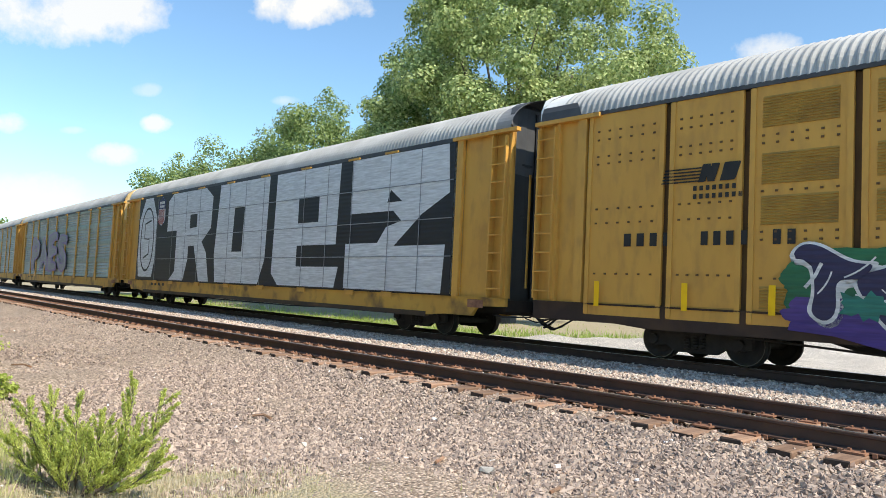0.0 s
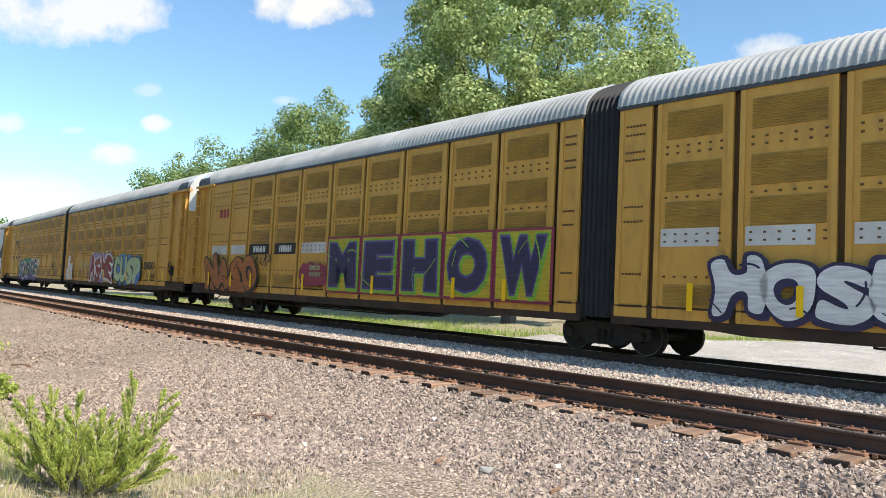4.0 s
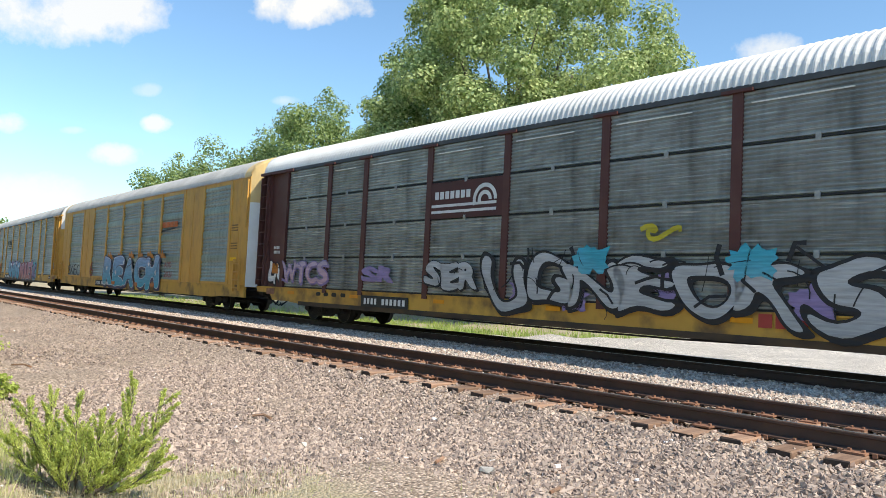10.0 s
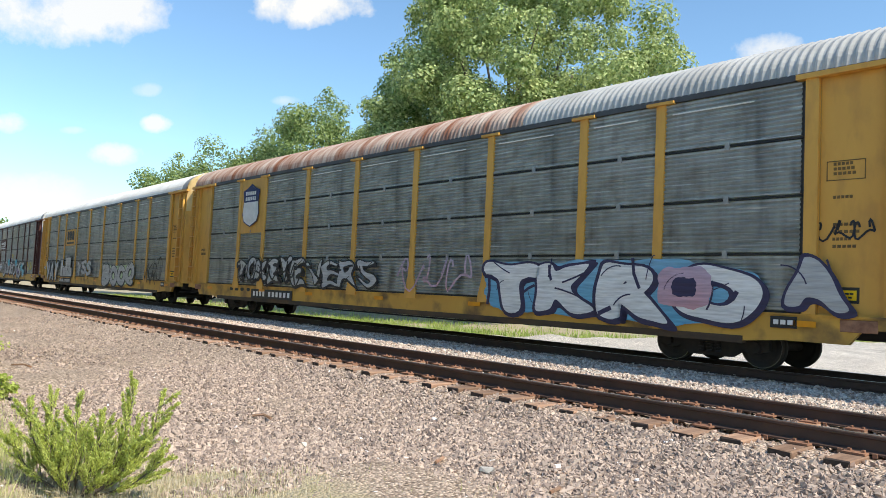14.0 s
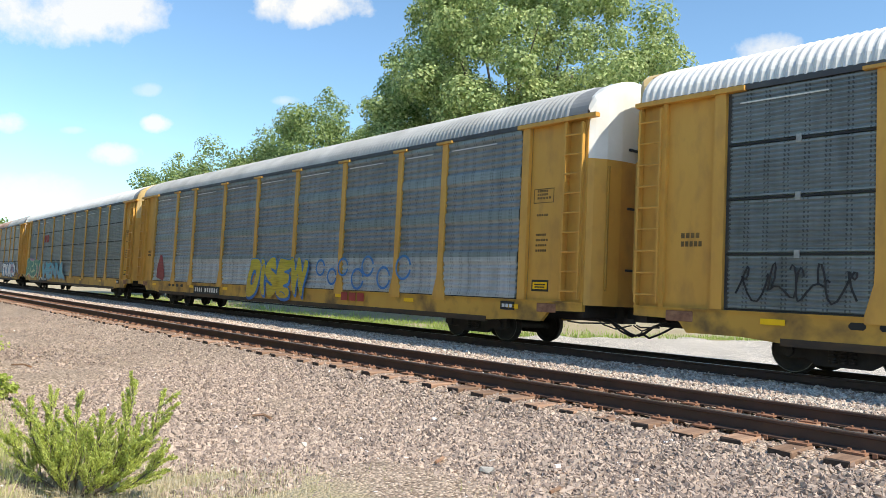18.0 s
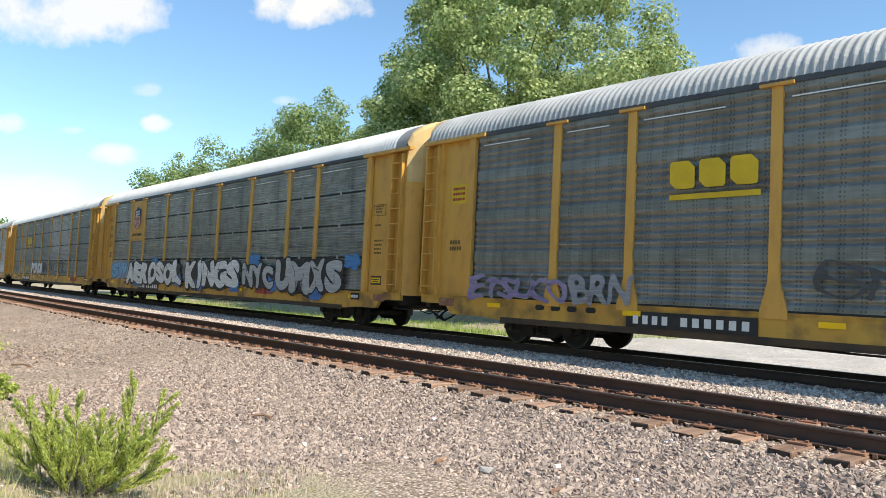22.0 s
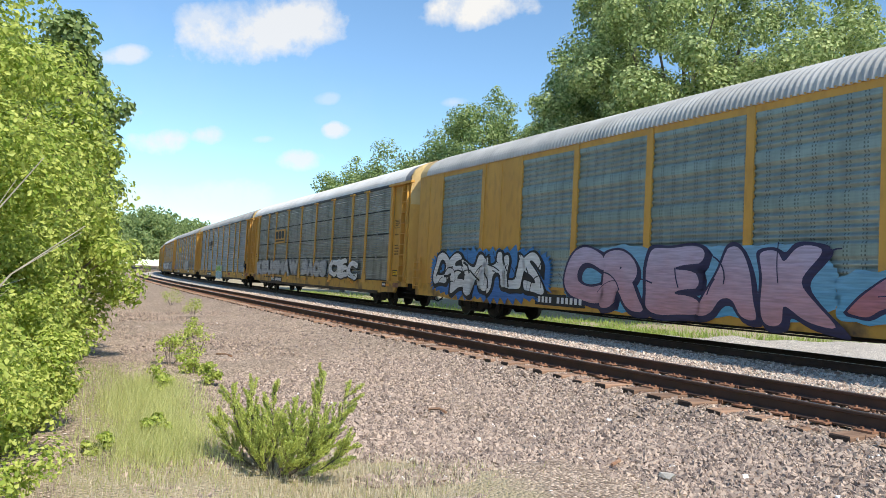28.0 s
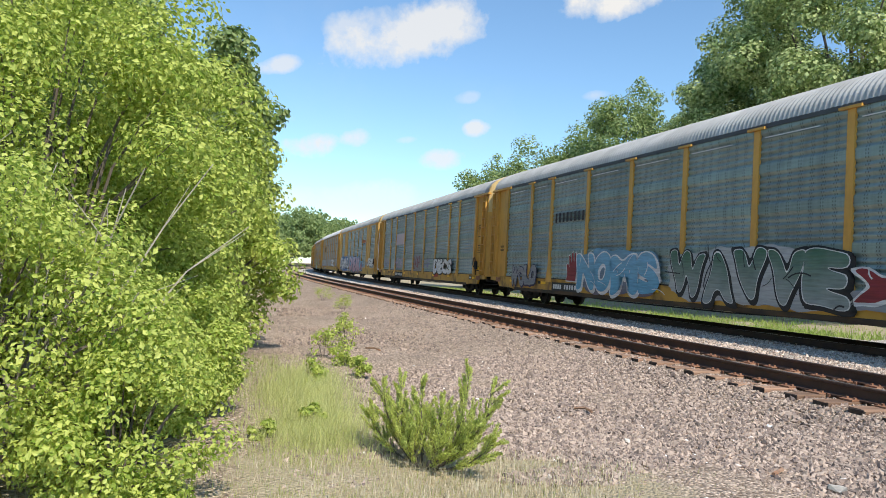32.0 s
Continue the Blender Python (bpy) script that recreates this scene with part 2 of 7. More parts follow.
# ================= mesh helpers =================
def mesh_of(name, verts, faces, material, smooth=False):
    me = bpy.data.meshes.new(name)
    me.from_pydata(verts, [], faces)
    me.materials.append(material)
    if smooth:
        me.polygons.foreach_set("use_smooth", [True] * len(me.polygons))
    me.update()
    return me


def arrays_mesh(name, verts, loops, per_face, material, smooth=False):
    """A mesh from numpy arrays in which every face has the same number of corners."""
    me = bpy.data.meshes.new(name)
    nf = len(loops) // per_face
    me.vertices.add(len(verts))
    me.vertices.foreach_set("co", np.asarray(verts, np.float32).ravel())
    me.loops.add(len(loops))
    me.loops.foreach_set("vertex_index", np.asarray(loops, np.int32))
    me.polygons.add(nf)
    me.polygons.foreach_set("loop_start", np.arange(0, nf * per_face, per_face, dtype=np.int32))
    me.polygons.foreach_set("use_smooth", np.full(nf, smooth))
    me.materials.append(material)
    me.update(calc_edges=True)
    return me


def to_mesh(bm, name, material):
    me = bpy.data.meshes.new(name)
    bmesh.ops.recalc_face_normals(bm, faces=bm.faces[:])
    bm.to_mesh(me)
    bm.free()
    me.materials.append(material)
    return me


def part(name, bm, material, parent, label="", loc=None):
    """One mesh object under a thing or a part; bm may be a bmesh or a mesh that is shared."""
    me = bm if isinstance(bm, bpy.types.Mesh) else to_mesh(bm, name, material)
    ob = new(name, me)
    ob.parent = parent
    if loc:
        ob.location = loc
    if label:
        ob["label"] = label
    return ob


def box(bm, x0, x1, y0, y1, z0, z1, bevel=0.0):
    vs = [bm.verts.new((x, y, z)) for x in (x0, x1) for y in (y0, y1) for z in (z0, z1)]
    fs = [bm.faces.new([vs[i] for i in f]) for f in ((0, 1, 3, 2), (4, 6, 7, 5), (0, 4, 5, 1), (2, 3, 7, 6), (0, 2, 6, 4), (1, 5, 7, 3))]
    if bevel:
        es = {e for f in fs for e in f.edges}
        bmesh.ops.bevel(bm, geom=list(es), offset=bevel, segments=1, affect="EDGES")
    return bm


def boxes(*dims, bevel=0.0):
    bm = bmesh.new()
    for d in dims:
        box(bm, *d, bevel=bevel)
    return bm


def rod(bm, a, b, r0, r1=None, n=6):
    a, b = Vector(a), Vector(b)
    r1 = r0 if r1 is None else r1
    d = (b - a).normalized()
    p = d.orthogonal().normalized()
    q = d.cross(p)
    rings = []
    for c, r in ((a, r0), (b, r1)):
        rings.append([bm.verts.new(c + r * (math.cos(2 * math.pi * i / n) * p + math.sin(2 * math.pi * i / n) * q)) for i in range(n)])
    for i in range(n):
        bm.faces.new((rings[0][i], rings[0][(i + 1) % n], rings[1][(i + 1) % n], rings[1][i]))
    bm.faces.new(rings[0][::-1])
    bm.faces.new(rings[1])
    return bm


def tube(bm, pts, r, n=5):
    for a, b in zip(pts, pts[1:]):
        rod(bm, a, b, r, r, n)
    return bm


def prism(bm, outline, y0, y1):
    """A plate with an outline of (x, z), from y0 to y1."""
    a = [bm.verts.new((x, y0, z)) for x, z in outline]
    b = [bm.verts.new((x, y1, z)) for x, z in outline]
    bm.faces.new(a)
    bm.faces.new(b[::-1])
    for i in range(len(a)):
        j = (i + 1) % len(a)
        bm.faces.new((a[j], a[i], b[i], b[j]))
    return bm


def extruded(profile, x0, x1):
    """Faces of an open profile of (y, z) drawn out from x0 to x1."""
    n = len(profile)
    v = [(x0, y, z) for y, z in profile] + [(x1, y, z) for y, z in profile]
    f = [(i, n + i, n + i + 1, i + 1) for i in range(n - 1)]
    return v, f


_cache = {}


def cached(key, make):
    if key not in _cache:
        _cache[key] = make()
    return _cache[key]


# ================= ground =================
def ground_z(lat, s):
    """Height of the ground: two ballast beds, a flat gravel yard, a ditch and a field beyond."""
    return np.interp(lat, [-400, -60, -14, -8.6, -6.0, -3.6, -2.0, -1.42, -1.2, 1.3, 2.9, SPACING - 1.45, SPACING + 1.45, SPACING + 2.2, SPACING + 4.0, SPACING + 7, SPACING + 30, 700],
                     [4.0, 1.5, -0.35, -0.50, -0.56, -0.54, -0.41, -0.262, -0.212, -0.205, -0.26, -0.19, -0.19, -0.3, -0.62, -0.6, -0.4, 0.0])


def build_ground():
    lats = np.concatenate([[-1500, -700, -400, -200, -100, -60, -40, -30, -22, -18], np.arange(-15, 10, 0.2), np.arange(10, 40, 1.0), [45, 55, 70, 100, 150, 250, 400, 600, 780]])
    ss = np.concatenate([np.arange(-1900, -100, 60), np.arange(-100, -20, 5), np.arange(-20, 40, 0.25), np.arange(40, 120, 1.5), np.arange(120, 700, 12), np.arange(700, 1900, 80)])
    S, La = np.meshgrid(ss, lats, indexing="ij")
    x, y, _ = on_line(S.ravel(), La.ravel())
    la, s = La.ravel(), S.ravel()
    z = ground_z(la, s)
    rng = np.random.default_rng(3)
    fine = (np.abs(la + 3) < 13) & (np.abs(s - 10) < 40)
    wob = 0.05 * np.sin(x * 0.7 + 1.3 * np.sin(y * 0.5)) * np.cos(y * 0.9 + 0.6 * np.sin(x * 0.4)) + 0.02 * np.sin(x * 2.3 + y * 1.7)
    z = z + np.where(la < -2.2, wob * np.clip((-la - 2.2) / 2, 0, 1), 0) + np.where(la > SPACING + 3, wob * 2, 0) + np.where(fine, rng.normal(0, 0.008, len(z)), 0)
    n, mth = len(ss), len(lats)
    i, j = np.meshgrid(np.arange(n - 1), np.arange(mth - 1), indexing="ij")
    a = (i * mth + j).ravel()
    loops = np.stack([a, a + 1, a + mth + 1, a + mth], 1).ravel()
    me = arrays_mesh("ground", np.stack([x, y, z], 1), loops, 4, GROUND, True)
    # share of grass: the verge by the camera and the brush, the field behind the line
    g = np.zeros(len(x))
    edge = 1.0 + 0.115 * np.clip(-x - 9, 0, 200) * 0.85
    near = np.clip((edge - 0.5 - y) / 1.2, 0, 1)
    corner = np.clip((2.3 - np.hypot(x + 5.2, y - 2.0)) / 1.2, 0, 1) * 0.85
    strip = np.clip((0.85 - np.abs((y - 1.2) - (x + 5.3) * 0.86 * 0.75)) / 0.7, 0, 1) * (x > -6.5) * (x < 2)
    edge = SPACING + 7.2 + 24 * np.clip((x + 22) / 8, 0, 1) - 3.5 * np.clip((-x - 30) / 12, 0, 1)
    field = np.clip((la - edge) / 0.8, 0, 1)
    g = np.maximum.reduce([near, corner, strip * 0.7, field])
    at = me.attributes.new("grass", "FLOAT", "POINT")
    at.data.foreach_set("value", g.astype(np.float32))
    fresh = np.clip((la - 1.0) / 1.0, 0, 1)
    at = me.attributes.new("fresh", "FLOAT", "POINT")
    at.data.foreach_set("value", fresh.astype(np.float32))
    ob = new("ground", me)
    tagged(ob, "gravel railway yard with crushed stone, dry verge and grass", "ground", kind="structure")
    return ob


def ground_material():
    m = bpy.data.materials.new("crushed_stone_ground")
    m.use_nodes = True
    nt = m.node_tree
    N, L = nt.nodes.new, nt.links.new
    b = nt.nodes["Principled BSDF"]
    b.inputs["Roughness"].default_value = 0.9
    b.inputs["Specular IOR Level"].default_value = 0.2
    tc = N("ShaderNodeTexCoord")

    def vor(scale):
        v = N("ShaderNodeTexVoronoi")
        v.inputs["Scale"].default_value = scale
        L(tc.outputs["Object"], v.inputs["Vector"])
        return v

    def ramp(src, *cols):
        r = N("ShaderNodeValToRGB")
        e = r.color_ramp.elements
        for i, c in enumerate(cols):
            p = i / (len(cols) - 1)
            el = e[0] if i == 0 else (e[1] if i == len(cols) - 1 else e.new(p))
            el.position, el.color = p, (*c, 1)
        L(src, r.inputs[0])
        return r.outputs[0]

    def mixc(f, a, b2):
        x = N("ShaderNodeMix")
        x.data_type = "RGBA"
        L(f, x.inputs[0])
        L(a, x.inputs[6])
        L(b2, x.inputs[7])
        return x.outputs[2]

    v1 = vor(32.0)
    sep = N("ShaderNodeSeparateColor")
    L(v1.outputs["Color"], sep.inputs[0])
    stones = ramp(sep.outputs[0], (0.221, 0.164, 0.122), (0.622, 0.474, 0.354), (0.401, 0.321, 0.269), (0.802, 0.657, 0.526), (0.452, 0.297, 0.203), (0.492, 0.429, 0.390), (0.702, 0.552, 0.436))
    white = ramp(sep.outputs[1], (0.342, 0.305, 0.268), (0.756, 0.683, 0.598), (0.537, 0.476, 0.415), (0.927, 0.854, 0.756))
    big = N("ShaderNodeTexNoise")
    big.inputs["Scale"].default_value, big.inputs["Detail"].default_value = 0.5, 5.0
    L(tc.outputs["Object"], big.inputs["Vector"])
    attr = N("ShaderNodeAttribute")
    attr.attribute_name = "fresh"
    base = mixc(attr.outputs["Fac"], stones, white)
    hs = N("ShaderNodeHueSaturation")
    mr = N("ShaderNodeMapRange")
    mr.inputs[1].default_value, mr.inputs[2].default_value, mr.inputs[3].default_value, mr.inputs[4].default_value = 0.3, 0.7, 0.82, 1.15
    L(big.outputs[0], mr.inputs[0])
    L(mr.outputs[0], hs.inputs["Value"])
    L(base, hs.inputs["Color"])
    grassn = N("ShaderNodeTexNoise")
    grassn.inputs["Scale"].default_value, grassn.inputs["Detail"].default_value = 9.0, 6.0
    L(tc.outputs["Object"], grassn.inputs["Vector"])
    grass = ramp(grassn.outputs[0], (0.33, 0.29, 0.16), (0.49, 0.40, 0.285), (0.38, 0.36, 0.19), (0.51, 0.42, 0.315))
    ga = N("ShaderNodeAttribute")
    ga.attribute_name = "grass"
    n4 = N("ShaderNodeTexNoise")
    n4.inputs["Scale"].default_value, n4.inputs["Detail"].default_value = 3.0, 6.0
    L(tc.outputs["Object"], n4.inputs["Vector"])
    add = N("ShaderNodeMath")
    add.operation = "ADD"
    L(ga.outputs["Fac"], add.inputs[0])
    L(n4.outputs[0], add.inputs[1])
    th = N("ShaderNodeMapRange")
    th.inputs[1].default_value, th.inputs[2].default_value = 0.75, 1.05
    L(add.outputs[0], th.inputs[0])
    # shade between stones painted in: colour darkens towards each cell's edge
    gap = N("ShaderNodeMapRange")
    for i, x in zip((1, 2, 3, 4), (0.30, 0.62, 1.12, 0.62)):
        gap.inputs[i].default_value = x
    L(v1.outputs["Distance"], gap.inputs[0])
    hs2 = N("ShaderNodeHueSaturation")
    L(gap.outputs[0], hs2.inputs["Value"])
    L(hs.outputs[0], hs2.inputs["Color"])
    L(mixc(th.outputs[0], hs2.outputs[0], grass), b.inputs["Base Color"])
    bp = N("ShaderNodeBump")
    bp.inputs["Strength"].default_value, bp.inputs["Distance"].default_value = 0.8, 0.03
    inv = N("ShaderNodeMath")
    inv.operation = "SUBTRACT"
    inv.inputs[0].default_value = 1.0
    L(v1.outputs["Distance"], inv.inputs[1])
    L(inv.outputs[0], bp.inputs["Height"])
    L(bp.outputs[0], b.inputs["Normal"])
    return m


GROUND = ground_material()
build_ground()


# ================= tracks =================
def rail_mesh(name, lat, s0, s1, step):
    prof = [(-0.075, -0.175), (-0.075, -0.160), (-0.012, -0.140), (-0.010, -0.045), (-0.036, -0.034), (-0.037, -0.010), (-0.030, 0.0), (0.030, 0.0), (0.037, -0.010), (0.036, -0.034), (0.010, -0.045), (0.012, -0.140), (0.075, -0.160), (0.075, -0.175)]
    ss = np.arange(s0, s1, step)
    n = len(prof)
    verts = []
    for s in ss:
        for dy, dz in prof:
            x, y, _ = on_line(s, lat + dy)
            verts.append((x, y, dz))
    faces, mats = [], []
    for i in range(len(ss) - 1):
        for k in range(n):
            a, b = i * n + k, i * n + (k + 1) % n
            faces.append((a, b, b + n, a + n))
            mats.append(1 if k in (6,) else 0)
    me = mesh_of(name, verts, faces, RAIL)
    me.materials.append(RAIL_TOP)
    me.polygons.foreach_set("material_index", mats)
    return me


def build_track(name, lat0, label):
    base = tagged(new(name), label, "railway track", kind="structure")
    for side in (-1, 1):
        part("rail", rail_mesh("rail", lat0 + side * GAUGE / 2, -120, 640, 2.0), RAIL, base, "dark worn steel rail")
    return base


track_near = build_track("track_near", 0.0, "empty track with dark rails on weathered wooden ties")
track_far = build_track("track_far", SPACING, "track under the train with dark rails in shade")


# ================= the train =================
DARKGALV = mat("dark_flashing_and_shade", (0.085, 0.09, 0.095), (0.06, 0.06, 0.065), 0.6, 0.2, scale=1.5)
HALF, SILL0, SILL1, EAVE, TOP, CROWN = 1.50, 0.70, 1.04, 5.03, 5.40, 6.05
STD = [1.85, 4.45, 6.4, 9.35, 12.2, 15.05, 17.95, 20.8, 22.7, 25.5]


def corrugated(key, w, z0, z1, rows, period, depth, material):
    """A wall panel w wide of stacked sheets, y from 0 (outer) inwards. "o": close ridges and dark joints; "p": broad ridges between plain bands."""
    def make():
        prof = [(0.03, z0)]
        h = (z1 - z0) / rows
        for r in range(rows):
            if key == "o":
                a, b = z0 + r * h + 0.038, z0 + (r + 1) * h - 0.038
                prof += [(0.05, a), (0.0, a), (0.0, a + 0.03)]
                lo, hi = a + 0.03, b - 0.03
            else:
                a, b = z0 + r * h, z0 + (r + 1) * h
                prof += [(0.012, a), (-0.006, a), (-0.006, a + 0.10)]
                lo, hi = a + 0.10, b - 0.12
            k = max(1, int(round((hi - lo) / period)))
            p = (hi - lo) / k
            for i in range(k):
                q = lo + i * p
                if key == "o":
                    prof += [(0.0, q + 0.1 * p), (depth, q + 0.35 * p), (depth, q + 0.6 * p), (0.0, q + 0.9 * p)]
                else:
                    prof += [(0.5 * depth + 0.5 * depth * math.sin(2 * math.pi * (f - 0.25)) + 0.004, q + f * p) for f in (0.0, 0.17, 0.33, 0.5, 0.67, 0.83)]
            if key == "o":
                prof += [(0.0, b), (0.05, b)]
            else:
                prof += [(-0.006, hi + 0.005), (-0.006, b), (0.012, b)]
        prof.append((0.03, z1))
        v, f = extruded(prof, 0.0, w)
        return mesh_of("panel", v, f, material)
    return cached(("corr", key, round(w, 2), z0, z1, rows, period, material.name), make)


def smooth_line(pts, n):
    """A line through the points, rounded between them."""
    out = []
    P = [pts[0]] + list(pts) + [pts[-1]]
    for i in range(1, len(P) - 2):
        a, b, c, d = (np.array(P[i + k], float) for k in (-1, 0, 1, 2))
        for j in range(n):
            t = j / n
            out.append(tuple(0.5 * (2 * b + (c - a) * t + (2 * a - 5 * b + 4 * c - d) * t * t + (3 * b - a - 3 * c + d) * t ** 3)))
    out.append(tuple(pts[-1]))
    return out


def roof_mesh(x0, x1, pitch, depth, material, key):
    """An arched roof of ridged sheets across the car."""
    def make():
        arc = [(-HALF - 0.02, EAVE + 0.07), (-HALF + 0.02, EAVE + 0.28), (-HALF + 0.14, EAVE + 0.47), (-HALF + 0.38, EAVE + 0.68), (-HALF + 0.75, EAVE + 0.86), (-0.35, CROWN - 0.03), (0.35, CROWN - 0.03)]
        arc += [(-y, z) for y, z in arc[4::-1]]
        arc = smooth_line(arc, 2)
        k = int((x1 - x0) / pitch)
        p = (x1 - x0) / k
        xs, hs = [], []
        for i in range(k):
            for fx, fh in ((0.0, 0.02), (0.22, 0.05), (0.44, 0.9), (0.66, 1.0), (0.86, 0.4)):
                xs.append(x0 + (i + fx) * p)
                hs.append(fh * depth)
        xs.append(x1)
        hs.append(0)
        n = len(arc)
        cy, cz = 0.0, 3.6
        verts = []
        for x, h in zip(xs, hs):
            for y, z in arc:
                d = math.hypot(y - cy, z - cz)
                verts.append((x, y + (y - cy) / d * h, z + (z - cz) / d * h))
        faces = [(i * n + j, i * n + j + 1, (i + 1) * n + j + 1, (i + 1) * n + j) for i in range(len(xs) - 1) for j in range(n - 1)]
        return mesh_of("roof", verts, faces, material)
    return cached(("roof", key, round(x0, 2), round(x1, 2), material.name), make)


def wheelset_mesh():
    def make():
        prof = [(-0.86, 0.10), (-0.84, 0.12), (-0.84, 0.27), (-0.86, 0.33), (-0.86, 0.372), (-0.862, 0.386), (-0.75, 0.39), (-0.735, 0.42), (-0.70, 0.42), (-0.70, 0.33), (-0.74, 0.27), (-0.74, 0.12), (-0.70, 0.085), (0, 0.08)]
        prof = [(-0.98, 0.0), (-0.98, 0.085), (-0.86, 0.085)] + prof
        prof += [(-y, r) for y, r in prof[-2::-1]]
        n = 22
        verts, faces, mats = [], [], []
        for i in range(n):
            a = 2 * math.pi * i / n
            for y, r in prof:
                verts.append((r * math.cos(a), y, r * math.sin(a)))
        k = len(prof)
        for i in range(n):
            for j in range(k - 1):
                faces.append((i * k + j, i * k + j + 1, ((i + 1) % n) * k + j + 1, ((i + 1) % n) * k + j))
                mats.append(1 if {prof[j][1], prof[j + 1][1]} == {0.372, 0.386} else 0)
        me = mesh_of("wheelset", verts, faces, TRUCK, False)
        me.materials.append(STEEL)
        me.polygons.foreach_set("material_index", mats)
        return me
    return cached("wheelset", make)


def truck_frame_mesh():
    def make():
        bm = bmesh.new()
        for sgn in (-1, 1):
            y0, y1 = sorted((sgn * 0.93, sgn * 1.06))
            out = [(-1.12, 0.55), (-1.12, 0.33), (-0.82, 0.26), (-0.62, 0.30), (-0.42, 0.17), (0.42, 0.17), (0.62, 0.30), (0.82, 0.26), (1.12, 0.33), (1.12, 0.55), (0.7, 0.60), (0.35, 0.66), (-0.35, 0.66), (-0.7, 0.60)]
            prism(bm, out, y0, y1)
            for x in (-0.89, 0.89):
                rod(bm, (x, sgn * 1.04, 0.39), (x, sgn * 1.12, 0.39), 0.12, 0.10, 10)
            for x in (-0.16, 0.0, 0.16):
                for i in range(5):
                    rod(bm, (x, sgn * 1.085, 0.24 + i * 0.055), (x, sgn * 1.085, 0.275 + i * 0.055), 0.065, 0.065, 8)
        box(bm, -0.22, 0.22, -1.1, 1.1, 0.48, 0.66)
        box(bm, -0.1, 0.1, -0.2, 0.2, 0.6, 0.75)
        return to_mesh(bm, "truck_frame", TRUCK)
    return cached("truck_frame", make)


WHEELSETS = []      # every wheelset with its car


def add_truck(car, x):
    t = part("truck", truck_frame_mesh(), TRUCK, car, "grimy cast-iron truck", (x, 0, 0))
    for dx in (-0.89, 0.89):
        w = part("wheelset", wheelset_mesh(), TRUCK, t, "", (dx, 0, 0.39))
        WHEELSETS.append((w, dx))
    return t


def ladder_mesh(w, z0, z1, n, material, key):
    def make():
        bm = bmesh.new()
        for x in (0.0, w):
            box(bm, x - 0.022, x + 0.022, -0.14, -0.05, z0, z1)
        for i in range(n):
            z = z0 + (i + 0.4) * (z1 - z0) / n
            rod(bm, (-0.03, -0.13, z), (w + 0.03, -0.13, z), 0.019, n=6)
        return to_mesh(bm, "ladder", material)
    return cached(("ladder", key, w, z0, z1, n, material.name), make)


def post_mesh(foot, material):
    """An upright of the side wall: box section, with a foot that widens on to the sill and a cap plate."""
    def make():
        bm = bmesh.new()
        prism(bm, [(-0.10, EAVE - 0.02), (-0.10, 1.75), (-0.11, 1.55), (-0.24 if foot else -0.1, SILL1 + 0.02), (-0.24 if foot else -0.1, SILL1 - 0.12), (0.24 if foot else 0.1, SILL1 - 0.12), (0.24 if foot else 0.1, SILL1 + 0.02), (0.11, 1.55), (0.10, 1.75), (0.10, EAVE - 0.02)], -0.036, 0.03)
        box(bm, -0.30, 0.30, -0.09, 0.02, EAVE - 0.03, EAVE + 0.03)
        return to_mesh(bm, "post", material)
    return cached(("post", foot, material.name), make)


def end_section(car, xa, xb, front, paint, rear_face, key, hood=None, depth=0.40):
    """The end bay of a rack: recessed door-housing plate, corner post, ladder, end doors."""
    hood = hood or rear_face
    inner, outer = (xb, xa) if front else (xa, xb)
    d = 1 if front else -1          # from the outer corner inwards
    bm = boxes((min(inner, inner - d * 0.22), max(inner, inner - d * 0.22), -HALF - 0.05, -HALF + 0.05, SILL1, EAVE))
    part("door_post", bm, paint, car)
    # housing plate, set back a little
    lo, hi = sorted((outer + d * 0.62, inner - d * 0.22))
    part("housing_plate", boxes((lo, hi, -HALF + 0.06, -HALF + 0.10, SILL1, EAVE)), paint, car)
    lo, hi = sorted((outer + d * 0.56, outer + d * 0.64))
    part("corner_stile", boxes((lo, hi, -HALF - 0.04, -HALF + 0.1, SILL1, EAVE)), paint, car)
    lo, hi = sorted((outer, outer + d * 0.56))
    part("corner_panel", boxes((lo, hi, -HALF + 0.10, -HALF + 0.14, SILL1, EAVE)), paint, car)
    part("corner_edge", boxes((min(outer, outer + d * 0.06), max(outer, outer + d * 0.06), -HALF, -HALF + 0.16, SILL1, EAVE)), paint, car)
    lo, hi = sorted((outer, inner + d * 0.1))
    part("eave_angle", boxes((lo - 0.05, hi + 0.25, -HALF - 0.10, -HALF + 0.05, EAVE - 0.02, EAVE + 0.07)), paint, car)
    lo = min(outer + d * 0.06, outer + d * 0.56)
    part("ladder", ladder_mesh(0.46, SILL1 + 0.05, EAVE - 0.1, 9, paint, key), paint, car, "", (lo + 0.02, -HALF + 0.02, 0))
    end_doors(car, outer, -d, rear_face, hood, key, depth)


ARCH = [(0.0, 0.06), (0.35, 0.06), (0.75, 0.135), (1.12, 0.32), (1.36, 0.53), (1.475, 0.80)]      # half width, drop from the crown


